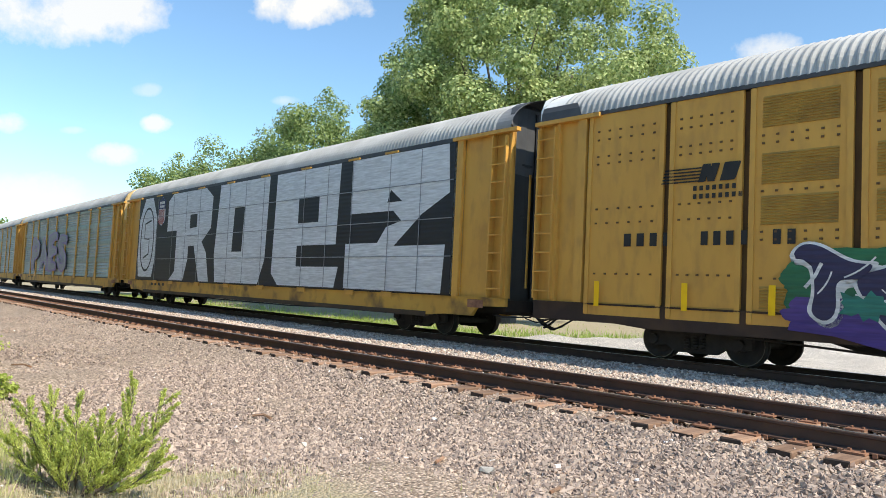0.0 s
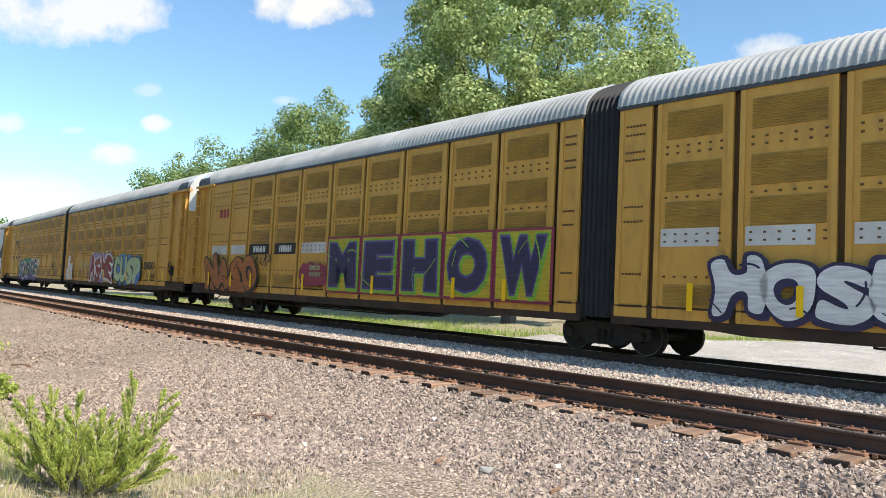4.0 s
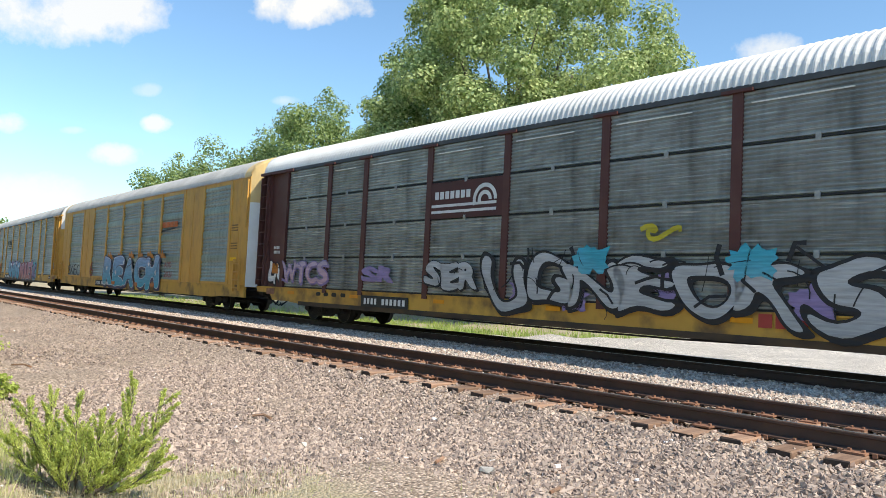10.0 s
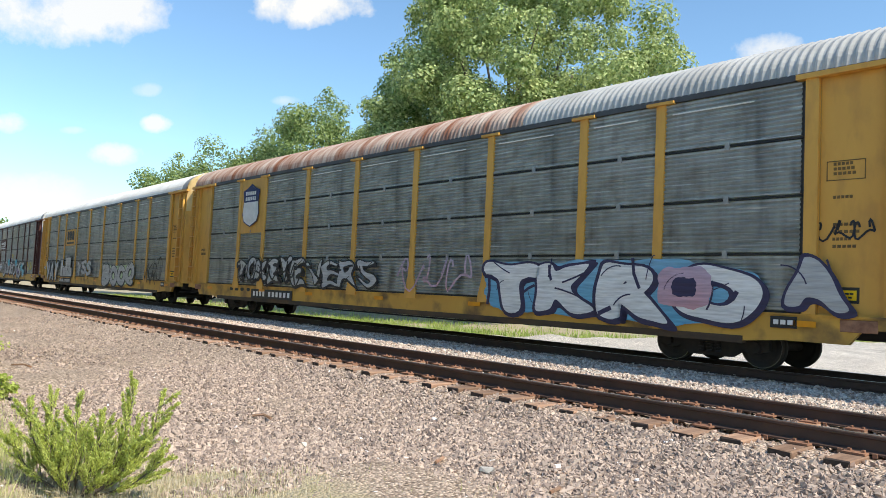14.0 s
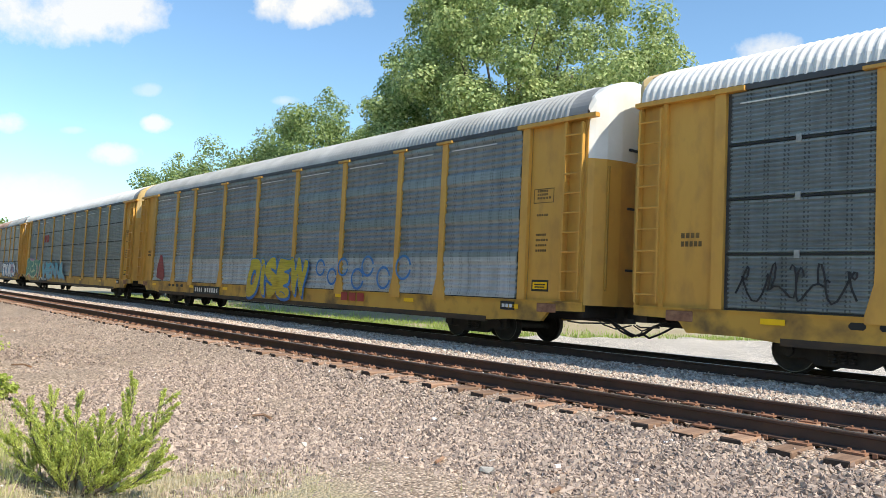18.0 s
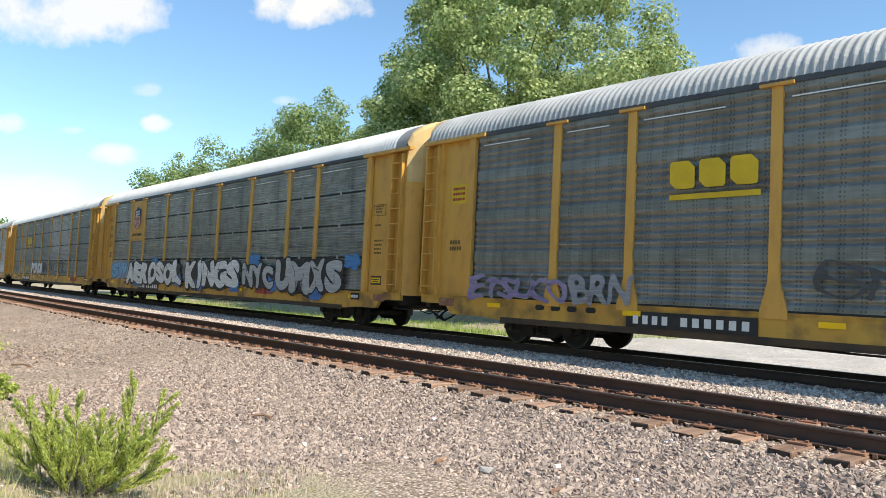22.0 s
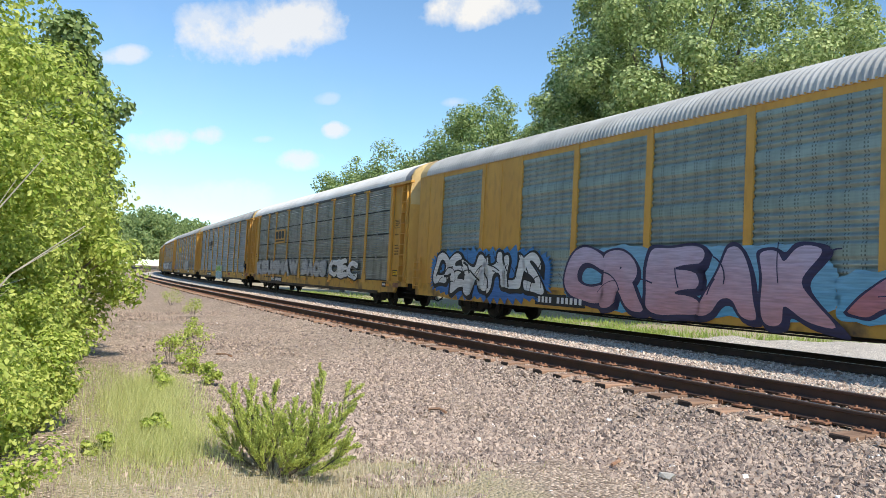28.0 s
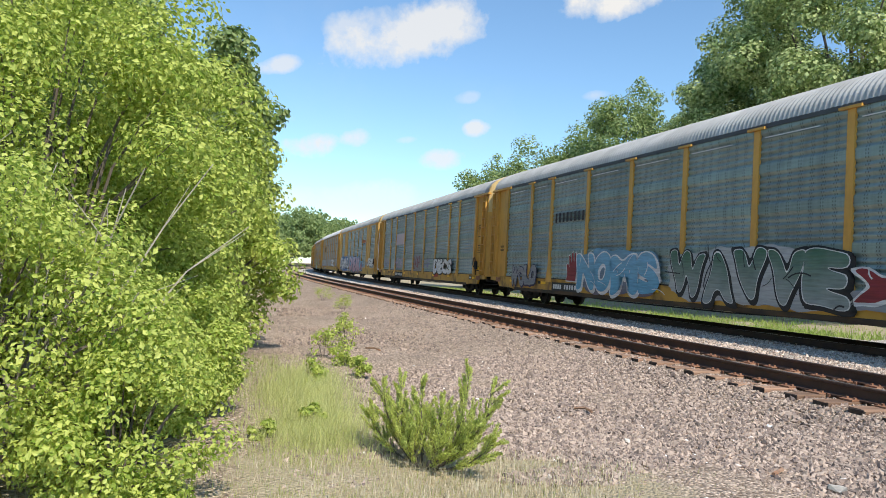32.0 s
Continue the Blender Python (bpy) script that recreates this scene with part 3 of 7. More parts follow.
def end_doors(car, x, d, door, hood, key, depth=0.40):
    """Clamshell doors that bulge out past the corner posts, under a hood that closes the arched roof."""
    ys = [0.0, 0.35, 0.75, 1.12, 1.36, 1.47]
    split = 4.15

    def shape(y):
        return depth * (1 - (y / 1.47) ** 3.2)

    for sgn in (-1, 1):
        bm = bmesh.new()
        cols = []
        for y in ys:
            bx, top = x + d * shape(y), CROWN - np.interp(y, [p[0] for p in ARCH], [p[1] for p in ARCH])
            cols.append([bm.verts.new((bx, sgn * y, z)) for z in (SILL1 - 0.06, 1.4, 2.75, split)])
        for a, b in zip(cols, cols[1:]):
            for p in range(3):
                bm.faces.new((a[p], b[p], b[p + 1], a[p + 1]))
        part("end_door", bm, door, car)
        bm = bmesh.new()
        for a, b in zip(ys, ys[1:]):
            q = []
            for y in (a, b):
                bx, top = x + d * shape(y), CROWN - float(np.interp(y, [p[0] for p in ARCH], [p[1] for p in ARCH]))
                q.append([bm.verts.new(v) for v in ((bx, sgn * y, split), (bx, sgn * y, top - 0.10), (bx - d * 0.06, sgn * y, top), (x - d * 0.05, sgn * y, top))])
            for p in range(3):
                bm.faces.new((q[0][p], q[1][p], q[1][p + 1], q[0][p + 1]))
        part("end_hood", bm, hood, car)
    part("door_lock_bar", boxes((*sorted((x + d * (depth - 0.02), x + d * (depth + 0.045))), -0.035, 0.035, SILL1, CROWN - 0.25)), BLACK, car, "black lock rod")
    for zz in (1.75, 3.1, 4.4):
        part("door_hinge", boxes((*sorted((x + d * (depth - 0.08), x + d * (depth + 0.03))), -0.55, -0.12, zz, zz + 0.05)), BLACK if key != "plate" else WHITE, car)
    part("door_seam", boxes((*sorted((x + d * 0.26, x + d * 0.30)), -1.12, -1.08, 1.3, 4.0)), YELLOW_VENT if door is not WHITE else STEEL, car)
    if key in ("solid", "flashed"):
        part("eave_plate", cached(("eave_plate", round(x, 2), d), lambda: eave_plate(x, d)), DARKGALV, car, "dark flashing under the roof's end")


def eave_plate(x, d):
    arc = [(-HALF - 0.075, EAVE + 0.06), (-HALF - 0.04, EAVE + 0.27), (-HALF + 0.02, EAVE + 0.40)]
    xa, xb = x - d * 1.25, x - d * 0.1
    v, f = [], []
    for xx, cut in ((xa, 0.0), (xb, 0.0)):
        v += [(xx + (0.10 * k if xx == xa else 0) * d, y, z) for k, (y, z) in enumerate(arc)]
    n = len(arc)
    f = [(i, i + 1, n + i + 1, n + i) for i in range(n - 1)]
    return mesh_of("eave_plate", v, f, DARKGALV)


def underframe(car, L, sill_mat, low=None, cut=False):
    h = L / 2
    low = SILL0 if low is None else low
    up = 0.06 if low < SILL0 else 0.10
    bm = bmesh.new()
    for sgn in (-1, 1):
        y0, y1 = sorted((sgn * HALF, sgn * (HALF - 0.10)))
        a, b = -h, h
        # sill steps down over the trucks' inner ends
        tail = [(b, SILL1 - 0.20), (b - 0.95, SILL1 - 0.22), (b - 1.15, low + up)] if cut else [(b, low + up)]
        nose = [(-x, z) for x, z in tail[::-1]]
        prism(bm, nose + [(a, SILL1), (b, SILL1)] + tail + [(b - 2.2, low + 0.06), (b - 2.9, low), (a + 2.9, low), (a + 2.2, low + 0.06)], y0, y1)
        box(bm, a, b, min(sgn * (HALF + 0.03), y0), max(sgn * (HALF + 0.03), y1), SILL1 - 0.035, SILL1 - 0.005)
    part("side_sill", bm, sill_mat, car)
    if cut:
        part("sill_flange", boxes((-h + 2.9, h - 2.9, -HALF - 0.012, -HALF + 0.11, low - 0.045, low + 0.085)), SILL_FLANGE, car, "lower flange, dark with grime and painted shade")
        for sgn in (-1, 1):
            part("end_beam", boxes((*sorted((sgn * (h - 0.22), sgn * (h - 0.06))), -HALF + 0.13, HALF - 0.13, SILL0 + 0.02, SILL1 - 0.05)), TRUCK, car, "dark end beam under the doors")
    bm = boxes((-h + 0.1, h - 0.1, -HALF + 0.1, HALF - 0.1, SILL0 + 0.14, SILL0 + 0.2), (-h, h, -0.25, 0.25, 0.62, 0.84))
    prism(bm, [(-h + 5.2, 0.72), (-h + 6.4, 0.40), (h - 6.4, 0.40), (h - 5.2, 0.72)], -0.20, 0.20)
    for i in range(9):
        x = -h + 5.5 + i * (L - 11) / 8
        box(bm, x - 0.04, x + 0.04, -HALF + 0.1, HALF - 0.1, 0.55, 0.75)
    part("centre_beam", bm, BLACK, car)
    bm = bmesh.new()
    rod(bm, (-2.2, -0.45, 0.62), (-1.2, -0.45, 0.62), 0.11, n=10)
    box(bm, 0.4, 0.7, -0.6, -0.3, 0.5, 0.7)
    tube(bm, [(-h + 4.8, -1.2, 0.55), (-3, -1.15, 0.42), (3, -1.15, 0.42), (h - 4.8, -1.2, 0.55)], 0.022)
    part("brake_gear", bm, TRUCK, car)


def coupler(car, x, d, nudge=0.0):
    bm = boxes((min(x, x + d * 0.62), max(x, x + d * 0.62), -0.09, 0.09, 0.72, 0.92))
    box(bm, *sorted((x + d * 0.40, x + d * 0.62)), -0.17, 0.17, 0.66, 0.98)
    part("coupler", bm, TRUCK, car)
    bm = bmesh.new()
    pts = [(x - d * 0.2, -0.45, 0.72), (x + d * 0.15, -0.5, 0.60), (x + d * 0.45, -0.42, 0.42), (x + d * 0.58, -0.4, 0.38)]
    tube(bm, pts, 0.03)
    part("brake_hose", bm, RUBBER, car)
    bm = bmesh.new()
    tube(bm, [(x - d * 0.5, -HALF + 0.15, 0.62), (x - d * 0.1, -HALF + 0.1, 0.60), (x + d * 0.3, -0.9, 0.62)], 0.018)
    part("uncoupling_lever", bm, TRUCK, car)
    bm = bmesh.new()
    tube(bm, [(x - d * 0.3, -0.2, 0.70), (x + d * 0.1, -0.28, 0.46), (x + d * 0.4, -0.25, 0.34), (x + d * 0.66, -0.15, 0.44)], 0.024)
    part("air_line", bm, RUBBER, car)
    bm = bmesh.new()
    tube(bm, [(x - d * 0.3, -0.75, 0.74), (x + d * 0.05, -0.8, 0.58), (x + d * 0.3, -0.7, 0.50), (x + d * 0.6, -0.55, 0.60)], 0.016)
    part("air_line", bm, RUBBER, car)
    part("draft_gear", boxes((*sorted((x - d * 0.35, x + d * 0.16)), -0.24, 0.24, 0.60, 1.0)), TRUCK, car)


def far_side(car, L, paint, inset=0.0):
    h = L / 2
    part("far_wall", boxes((-h + 0.3, h - 0.3, HALF - 0.06, HALF, SILL1, EAVE + 0.2)), paint, car)


# dark colour holds the flange's shade as well as its grime
SILL_FLANGE = mat("grimy_shaded_sill_flange", (0.045, 0.034, 0.026), (0.10, 0.06, 0.03), 0.8, scale=1.2, stretch=(1.0, 1, 3.0), bump=0.1)
CLAMP = mat("grey_clamp", (0.42, 0.42, 0.40), (0.30, 0.30, 0.29), 0.5, 0.3, scale=8.0)


def rack_car(name, label, L=27.37, style="corr", panel=GALV_OLD, paint=YELLOW, sill=YELLOW_SILL, roof=ROOF, rear=None, layout=STD, foot=True, door=None, recess=False):
    car = tagged(new(name), label, "railcar", "cars of the train")
    h = L / 2
    rear = rear or (YELLOW_PALE if paint is YELLOW else paint)
    underframe(car, L, sill, low=0.515, cut=True)
    X = [v - h for v in layout]
    part("inner_wall", boxes((X[0], X[-1], -HALF + 0.055, -HALF + 0.08, SILL1, EAVE + 0.1)), DARKGALV, car)
    for a, b in zip(X, X[1:]):
        w = b - a - 0.16
        if style == "corr":
            me = corrugated("o", w, SILL1 + 0.01, EAVE, 4, 0.082, 0.034, panel)
        else:
            me = corrugated("p", w, SILL1 + 0.01, EAVE, 4, 0.155, 0.048, panel)
        part("panel", me, panel, car, "", (a + 0.08, -HALF, 0))
        # white strip paints the daylight that shows through slots below the eave
        part("light_strip", cached(("strip", round(w * 0.62, 1)), lambda: to_mesh(boxes((0, w * 0.62, -0.014, 0.0, 0, 0.022)), "light_strip", WHITE)), WHITE, car, "", (a + 0.25, -HALF, EAVE - 0.25))
        if style == "corr":
            for zz in (2.04, 3.035, 4.03):
                part("clamp", cached("clamp", lambda: to_mesh(boxes((-0.045, 0.045, -0.03, 0.0, -0.07, 0.07)), "clamp", CLAMP)), CLAMP, car, "", ((a + b) / 2, -HALF, zz))
    # black strips paint the shade of the open joints between rows
    if style == "corr":
        for r in (1, 2, 3):
            z = SILL1 + 0.01 + r * (EAVE - SILL1 - 0.01) / 4
            part("row_joint", boxes((X[0] + 0.05, X[-1] - 0.05, -HALF - 0.003, -HALF + 0.03, z - 0.019, z + 0.019)), BLACK, car)
    # black strip in place of the shade in the groove under the panels
    part("sill_gap", boxes((X[0] + 0.05, X[-1] - 0.05, -HALF - 0.010, -HALF + 0.01, SILL1 - 0.004, SILL1 + 0.034)), BLACK, car, "black strip painting the shaded gap over the sill")
    for x in (-h + 4.1, -h + 4.55, -h + 5.0, -h + 5.5):
        part("sill_slot", cached("sill_slot", lambda: to_mesh(prism(bmesh.new(), [(-0.13, 0.86), (-0.09, 0.82), (0.09, 0.82), (0.13, 0.86), (0.13, 0.90), (0.09, 0.94), (-0.09, 0.94), (-0.13, 0.90)], -0.006, 0.002), "sill_slot", BLACK)), BLACK, car, "", (x, -HALF, 0))
    for x in (-h + 1.0, h - 1.0, -h + 7.2, h - 7.2):
        part("jack_pad", cached("jack_pad", lambda: to_mesh(boxes((-0.28, 0.28, -0.02, 0.0, 0.78, 0.98), bevel=0.01), "jack_pad", RUST)), RUST, car, "rusty jacking pad", (x, -HALF, 0)) if abs(x) > h - 2 else None
    for i, x in enumerate(X):
        if 0 < i < len(X) - 1:
            part("post", post_mesh(foot, paint), paint, car, "", (x, -HALF, 0))
    end_section(car, -h, X[0], True, paint, door or paint, name, rear)
    # recess: the dark hood stands for shade inside an open end
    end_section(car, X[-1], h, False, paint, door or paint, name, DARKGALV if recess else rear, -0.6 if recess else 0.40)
    if roof is ROOF_RUST:
        part("roof", roof_mesh(-h + 0.04, h - 8.4, 0.155, 0.026, roof, "std"), roof, car, "rusted part of the roof")
        part("roof", roof_mesh(h - 8.4, h - 0.55, 0.155, 0.024, ROOF, "std"), ROOF, car, "replaced grey part of the roof")
    else:
        part("roof", roof_mesh(-h + 0.04, h - 0.55, 0.155, 0.027, roof, "std"), roof, car)
    part("roof_end", roof_mesh(h - 0.56, h - 0.02, 0.27, 0.0, ROOF_END, "end"), ROOF_END, car, "grey flashing at the roof's end")
    part("roof_drip", boxes((-h + 0.3, h - 0.3, -HALF - 0.035, -HALF + 0.05, EAVE - 0.01, EAVE + 0.10)), DARKGALV, car)
    far_side(car, L, panel)
    for d in (-1, 1):
        add_truck(car, d * (h - 3.75))
        coupler(car, d * h, d)
    return car


CARS = []
MAUVE = mat("faded_mauve_paint", (0.27, 0.225, 0.25), (0.20, 0.16, 0.18), 0.6, scale=0.8, dirt=(0.12, 0.09, 0.09), dirt_amount=0.25)


SILL_DARK = mat("dark_brown_sill", (0.033, 0.020, 0.016), (0.050, 0.030, 0.022), 0.8, scale=2.0, dirt=(0.110, 0.060, 0.030), dirt_amount=0.25)
SLOT = mat("grimy_shaded_slot", (0.17, 0.095, 0.035), (0.11, 0.06, 0.028), 0.8, scale=2.0, stretch=(3, 1, 0.6))
YELLOW_VENT = mat("yellow_vent_plate", (0.47, 0.275, 0.055), (0.40, 0.225, 0.045), 0.6, scale=2.0, dirt=(0.20, 0.12, 0.045), dirt_amount=0.3)


def prism_x(bm, x0, x1, yz):
    a = [bm.verts.new((x0, y, z)) for y, z in yz]
    b = [bm.verts.new((x1, y, z)) for y, z in yz]
    n = len(yz)
    for i in range(n):
        bm.faces.new((a[i], a[(i + 1) % n], b[(i + 1) % n], b[i]))


def solid_car(name, label, L, posts, art_front, stripe=False):
    """A yellow car of plain plates with vents between close posts, joined to its twin by a bellows."""
    car = tagged(new(name), label, "railcar", "cars of the train")
    h = L / 2
    underframe(car, L, SILL_DARK, low=0.58)
    X = [v - h for v in posts]
    ends = [-h + (0.02 if art_front else 1.35), h - (2.1 if art_front else 0.02)]
    # the backing's dark brown carries the slots' shade along with grime
    part("back_wall", boxes((ends[0], ends[1], -HALF + 0.10, -HALF + 0.13, SILL1 - 0.2, EAVE + 0.02)), SLOT, car, "dark brown backing behind the plates, grime and shade in its colour")
    cuts = [ends[0]] + [x for x in X if ends[0] + 0.3 < x < ends[1] - 0.3] + [ends[1]]
    for i, (a, b) in enumerate(zip(cuts, cuts[1:])):
        a, b = a + 0.065, b - 0.065
        w = b - a
        part("wall_plate", boxes((a, b, -HALF, -HALF + 0.04, SILL1 + 0.02, EAVE + 0.02)), YELLOW, car)
        part("lower_plate", boxes((a, b, -HALF - 0.006, -HALF + 0.002, SILL1 - 0.24, SILL1 - 0.04)), YELLOW, car)
        part("ledge", boxes((a, b, -HALF - 0.02, -HALF + 0.02, SILL1, SILL1 + 0.025)), YELLOW_VENT, car)
        for x in (a + 0.05, b - 0.05):
            part("stile", cached("stile", lambda: to_mesh(boxes((-0.05, 0.05, -0.03, 0.0, SILL1 - 0.22, EAVE)), "stile", YELLOW)), YELLOW, car, "", (x, -HALF, 0))
        u = (a + b) / 2 + h
        plain = w < 1.3 or (u < 5.0 if not art_front else u > 15.4)

        # dark brown rivets: the shadow round each is put into its colour
        def rivets():
            bm = bmesh.new()
            for z in (1.62, 2.30, 2.44, 3.16, 4.02, 4.16) if not plain else (1.66, 2.72, 3.02, 3.98, 4.14, 4.50, 4.68):
                for k in range(6):
                    x = 0.16 + (k + 0.3) * (w - 0.32) / 5.6
                    box(bm, x - 0.024, x + 0.024, -0.022, 0.0, z - 0.018, z + 0.018)
            return to_mesh(bm, "rivets", SLOT)
        part("rivets", cached(("rivets", round(w, 1), plain), rivets), YELLOW_VENT, car, "", (a, -HALF, 0))["kind"] = "stuff"
        if plain:
            continue

        def vent(t):
            def make():
                bm = boxes((0, w - 0.44, -0.004, 0.0, 0, t))
                n = int(t / 0.05)
                for k in range(n):
                    z = (k + 0.15) * t / n
                    prism_x(bm, 0.0, w - 0.44, [(-0.004, z), (-0.026, z + 0.004), (-0.004, z + 0.034)])
                return to_mesh(bm, "vent", YELLOW_VENT)
            return cached(("vent", round(w, 1), t), make)
        for z, t in ((1.08, 0.40), (2.56, 0.52), (3.28, 0.56), (4.30, 0.56)):
            part("vent", vent(t), YELLOW_VENT, car, "", (a + 0.22, -HALF - 0.001, z))
    end = 1 if art_front else -1
    x = end * h
    if end < 0:
        end_section(car, -h - 0.02, -h + 1.35, True, YELLOW, YELLOW, "solid", WHITE)
    else:
        end_section(car, h - 2.1, h + 0.02, False, YELLOW, YELLOW, "solid", WHITE)
    part("roof", roof_mesh(-h + (0.0 if art_front else 0.6), h - (0.6 if art_front else 0.0), 0.155, 0.027, ROOF, "solid"), ROOF, car)
    a, b = sorted((end * (h - 0.02), end * (h - 0.6)))
    part("roof_end", roof_mesh(a, b, 0.29, 0.0, WHITE, "end"), WHITE, car)
    part("roof_drip", boxes((-h + 0.05, h - 0.05, -HALF - 0.035, -HALF + 0.03, EAVE + 0.02, EAVE + 0.10)), DARKGALV, car)
    far_side(car, L, YELLOW)
    add_truck(car, end * (h - 3.75))
    coupler(car, end * h, end)
    if art_front:
        # shared truck and bellows ride with the second unit
        add_truck(car, -h - 0.45)
        bm = bmesh.new()
        arc = [(-HALF + 0.05, 0.75), (-HALF + 0.03, EAVE + 0.15), (-HALF + 0.16, EAVE + 0.47), (-HALF + 0.4, EAVE + 0.7), (-HALF + 0.77, EAVE + 0.87), (-0.35, CROWN), (0, CROWN)]
        arc += [(-y, z) for y, z in arc[-2::-1]]
        k = 7
        prev = None
        for i in range(2 * k + 1):
            xx = -h - 0.9 + i * 0.9 / (2 * k)
            sc = 1.0 if i % 2 else 0.955
            ring = [bm.verts.new((xx, y * sc, 0.75 + (z - 0.75) * (1 if i % 2 else 0.985))) for y, z in arc]
            if prev:
                for p in range(len(arc) - 1):
                    bm.faces.new((prev[p], prev[p + 1], ring[p + 1], ring[p]))
            prev = ring
        part("bellows", bm, RUBBER, car, "black rubber bellows")
    return car




def plate_car(name, label, L=27.35, rear=None):
    """A yellow car whose panels sit flush in a smooth yellow wall, with plain bays near both ends."""
    car = tagged(new(name), label, "railcar", "cars of the train")
    h = L / 2
    underframe(car, L, YELLOW_SILL, low=0.515)
    edges = [1.8, 4.72, 6.85, 9.55, 12.35, 15.25, 18.1, 20.9, 23.05, 25.8]
    X = [v - h for v in edges]
    plain = {1, 7}
    dims = [(-h, X[0], -HALF, -HALF + 0.05, SILL1, EAVE + 0.1), (X[-1], h, -HALF, -HALF + 0.05, SILL1, EAVE + 0.1)]
    for i, (a, b) in enumerate(zip(X, X[1:])):
        if i in plain:
            dims.append((a, b, -HALF, -HALF + 0.05, SILL1, EAVE + 0.1))
        else:
            part("panel", corrugated("p", b - a - 0.2, SILL1 + 0.08, EAVE - 0.08, 4, 0.155, 0.048, GALV_GREEN), GALV_GREEN, car, "", (a + 0.1, -HALF + 0.004, 0))
            dims += [(a, b, -HALF, -HALF + 0.05, SILL1, SILL1 + 0.08), (a, b, -HALF, -HALF + 0.05, EAVE - 0.08, EAVE + 0.1)]
    for d in dims:
        part("wall_plate", boxes(d), YELLOW, car)
    for i, x in enumerate(X):
        part("post", boxes((x - 0.10, x + 0.10, -HALF - 0.03, -HALF + 0.04, SILL1 - 0.04, EAVE + 0.06)), YELLOW, car)
    for x in (-h + 0.85, h - 0.75, X[1] + 1.06, X[7] + 1.06):
        part("seam", boxes((x - 0.015, x + 0.015, -HALF - 0.015, -HALF, SILL1, EAVE)), YELLOW, car)
    for x, z in ((-h + 0.05, 2.0), (h - 0.75, 2.0)):
        part("ladder", ladder_mesh(0.5, SILL0 + 0.1, z, 4, YELLOW, "plate"), YELLOW, car, "", (x, -HALF - 0.01, 0))
    part("grab_rail", boxes((h - 0.12, h - 0.07, -HALF - 0.06, -HALF - 0.01, 3.2, EAVE)), YELLOW, car)
    part("roof", roof_mesh(-h + 0.5, h - 0.5, 0.155, 0.027, ROOF, "plate"), ROOF, car)
    for d in (-1, 1):
        a, b = sorted((d * (h + 0.02), d * (h - 0.5)))
        part("roof_end", roof_mesh(a, b, 0.25, 0.0, YELLOW_PALE, "end"), YELLOW_PALE, car)
    part("roof_drip", boxes((-h + 0.5, h - 0.5, -HALF - 0.02, -HALF + 0.03, EAVE + 0.08, EAVE + 0.12)), YELLOW, car)
    far_side(car, L, YELLOW)
    for d in (-1, 1):
        x = d * h
        end_doors(car, x, d, WHITE, YELLOW_PALE, "plate")
        add_truck(car, d * (h - 3.75))
        coupler(car, x, d)
    return car


# front corner of each car, metres behind the leading one's, and its length
def add_car(car, front, length):
    CARS.append((car, front, length))
    return car


G, P = 1.167, 28.54
add_car(rack_car("autorack_car", "dark green autorack car with yellow ends and posts", style="perf", panel=GALV_GREEN), -3 * P + 0.6, P - G)
add_car(rack_car("autorack_car", "dark green autorack car with faded purple graffiti", style="perf", panel=GALV_GREEN), -2 * P + 0.4, P - G)
# black doors paint the dark interior of the open rear end
c0 = add_car(rack_car("autorack_car", "autorack car with a whole-side silver and black mural", style="corr", panel=WHITE, rear=WHITE, door=BLACK, recess=True), -P + 0.2, P - G)
c1 = add_car(solid_car("autorack_unit", "yellow solid-walled autorack unit with purple and green graffiti", 20.75, [1.3, 3.3, 4.9, 6.75, 8.55, 10.4, 12.3, 14.15, 16.0, 17.9, 19.75], False), 0.0, 20.75)
c2 = add_car(solid_car("autorack_unit", "yellow solid-walled autorack unit with red and pale green graffiti", 20.6, [0.62, 2.45, 4.35, 6.2, 8.05, 9.9, 11.75, 13.6, 15.5, 17.3, 18.6], True), 21.66, 20.6)
c3 = add_car(solid_car("autorack_unit", "yellow solid-walled autorack unit with a blue and yellow mural", 20.5, [1.5, 3.3, 4.85, 6.75, 8.6, 10.5, 12.3, 14.2, 16.05, 17.9, 19.75], False), 43.43, 20.5)
c4 = add_car(solid_car("autorack_unit", "yellow solid-walled autorack unit with a white stripe", 20.8, [0.9, 2.6, 4.4, 6.35, 8.3, 10.2, 12.0, 13.8, 15.6, 17.2, 18.8], True), 64.85, 20.8)
c5 = add_car(rack_car("autorack_car", "grey-green autorack car with blue and pink graffiti", style="perf", panel=GALV_GREEN, rear=WHITE), 86.81, P - G)
c6 = add_car(plate_car("autorack_car", "yellow autorack car with flush green panels and blue graffiti"), 115.4, P - G)
c7 = add_car(rack_car("autorack_car", "oxide-brown autorack car with dark panels and mixed graffiti", panel=GALV_OLD, paint=BROWN, roof=ROOF_WHITE, rear=ROOF_WHITE, foot=False, door=MAUVE), 143.95, P - G)
c8 = add_car(rack_car("autorack_car", "yellow autorack car with dark ridged panels and white graffiti", panel=GALV_OLD, roof=ROOF_WHITE, rear=YELLOW_PALE), 172.5, P - G)
c9 = add_car(rack_car("autorack_car", "yellow autorack car with rust-streaked roof and dark panels", panel=GALV_OLD, roof=ROOF_RUST, rear=WHITE), 200.9, P - G)
c10 = add_car(rack_car("autorack_car", "yellow autorack car with grey panels and green-pink graffiti", panel=GALV, roof=ROOF_WHITE, rear=YELLOW_PALE), 229.36, P - G)
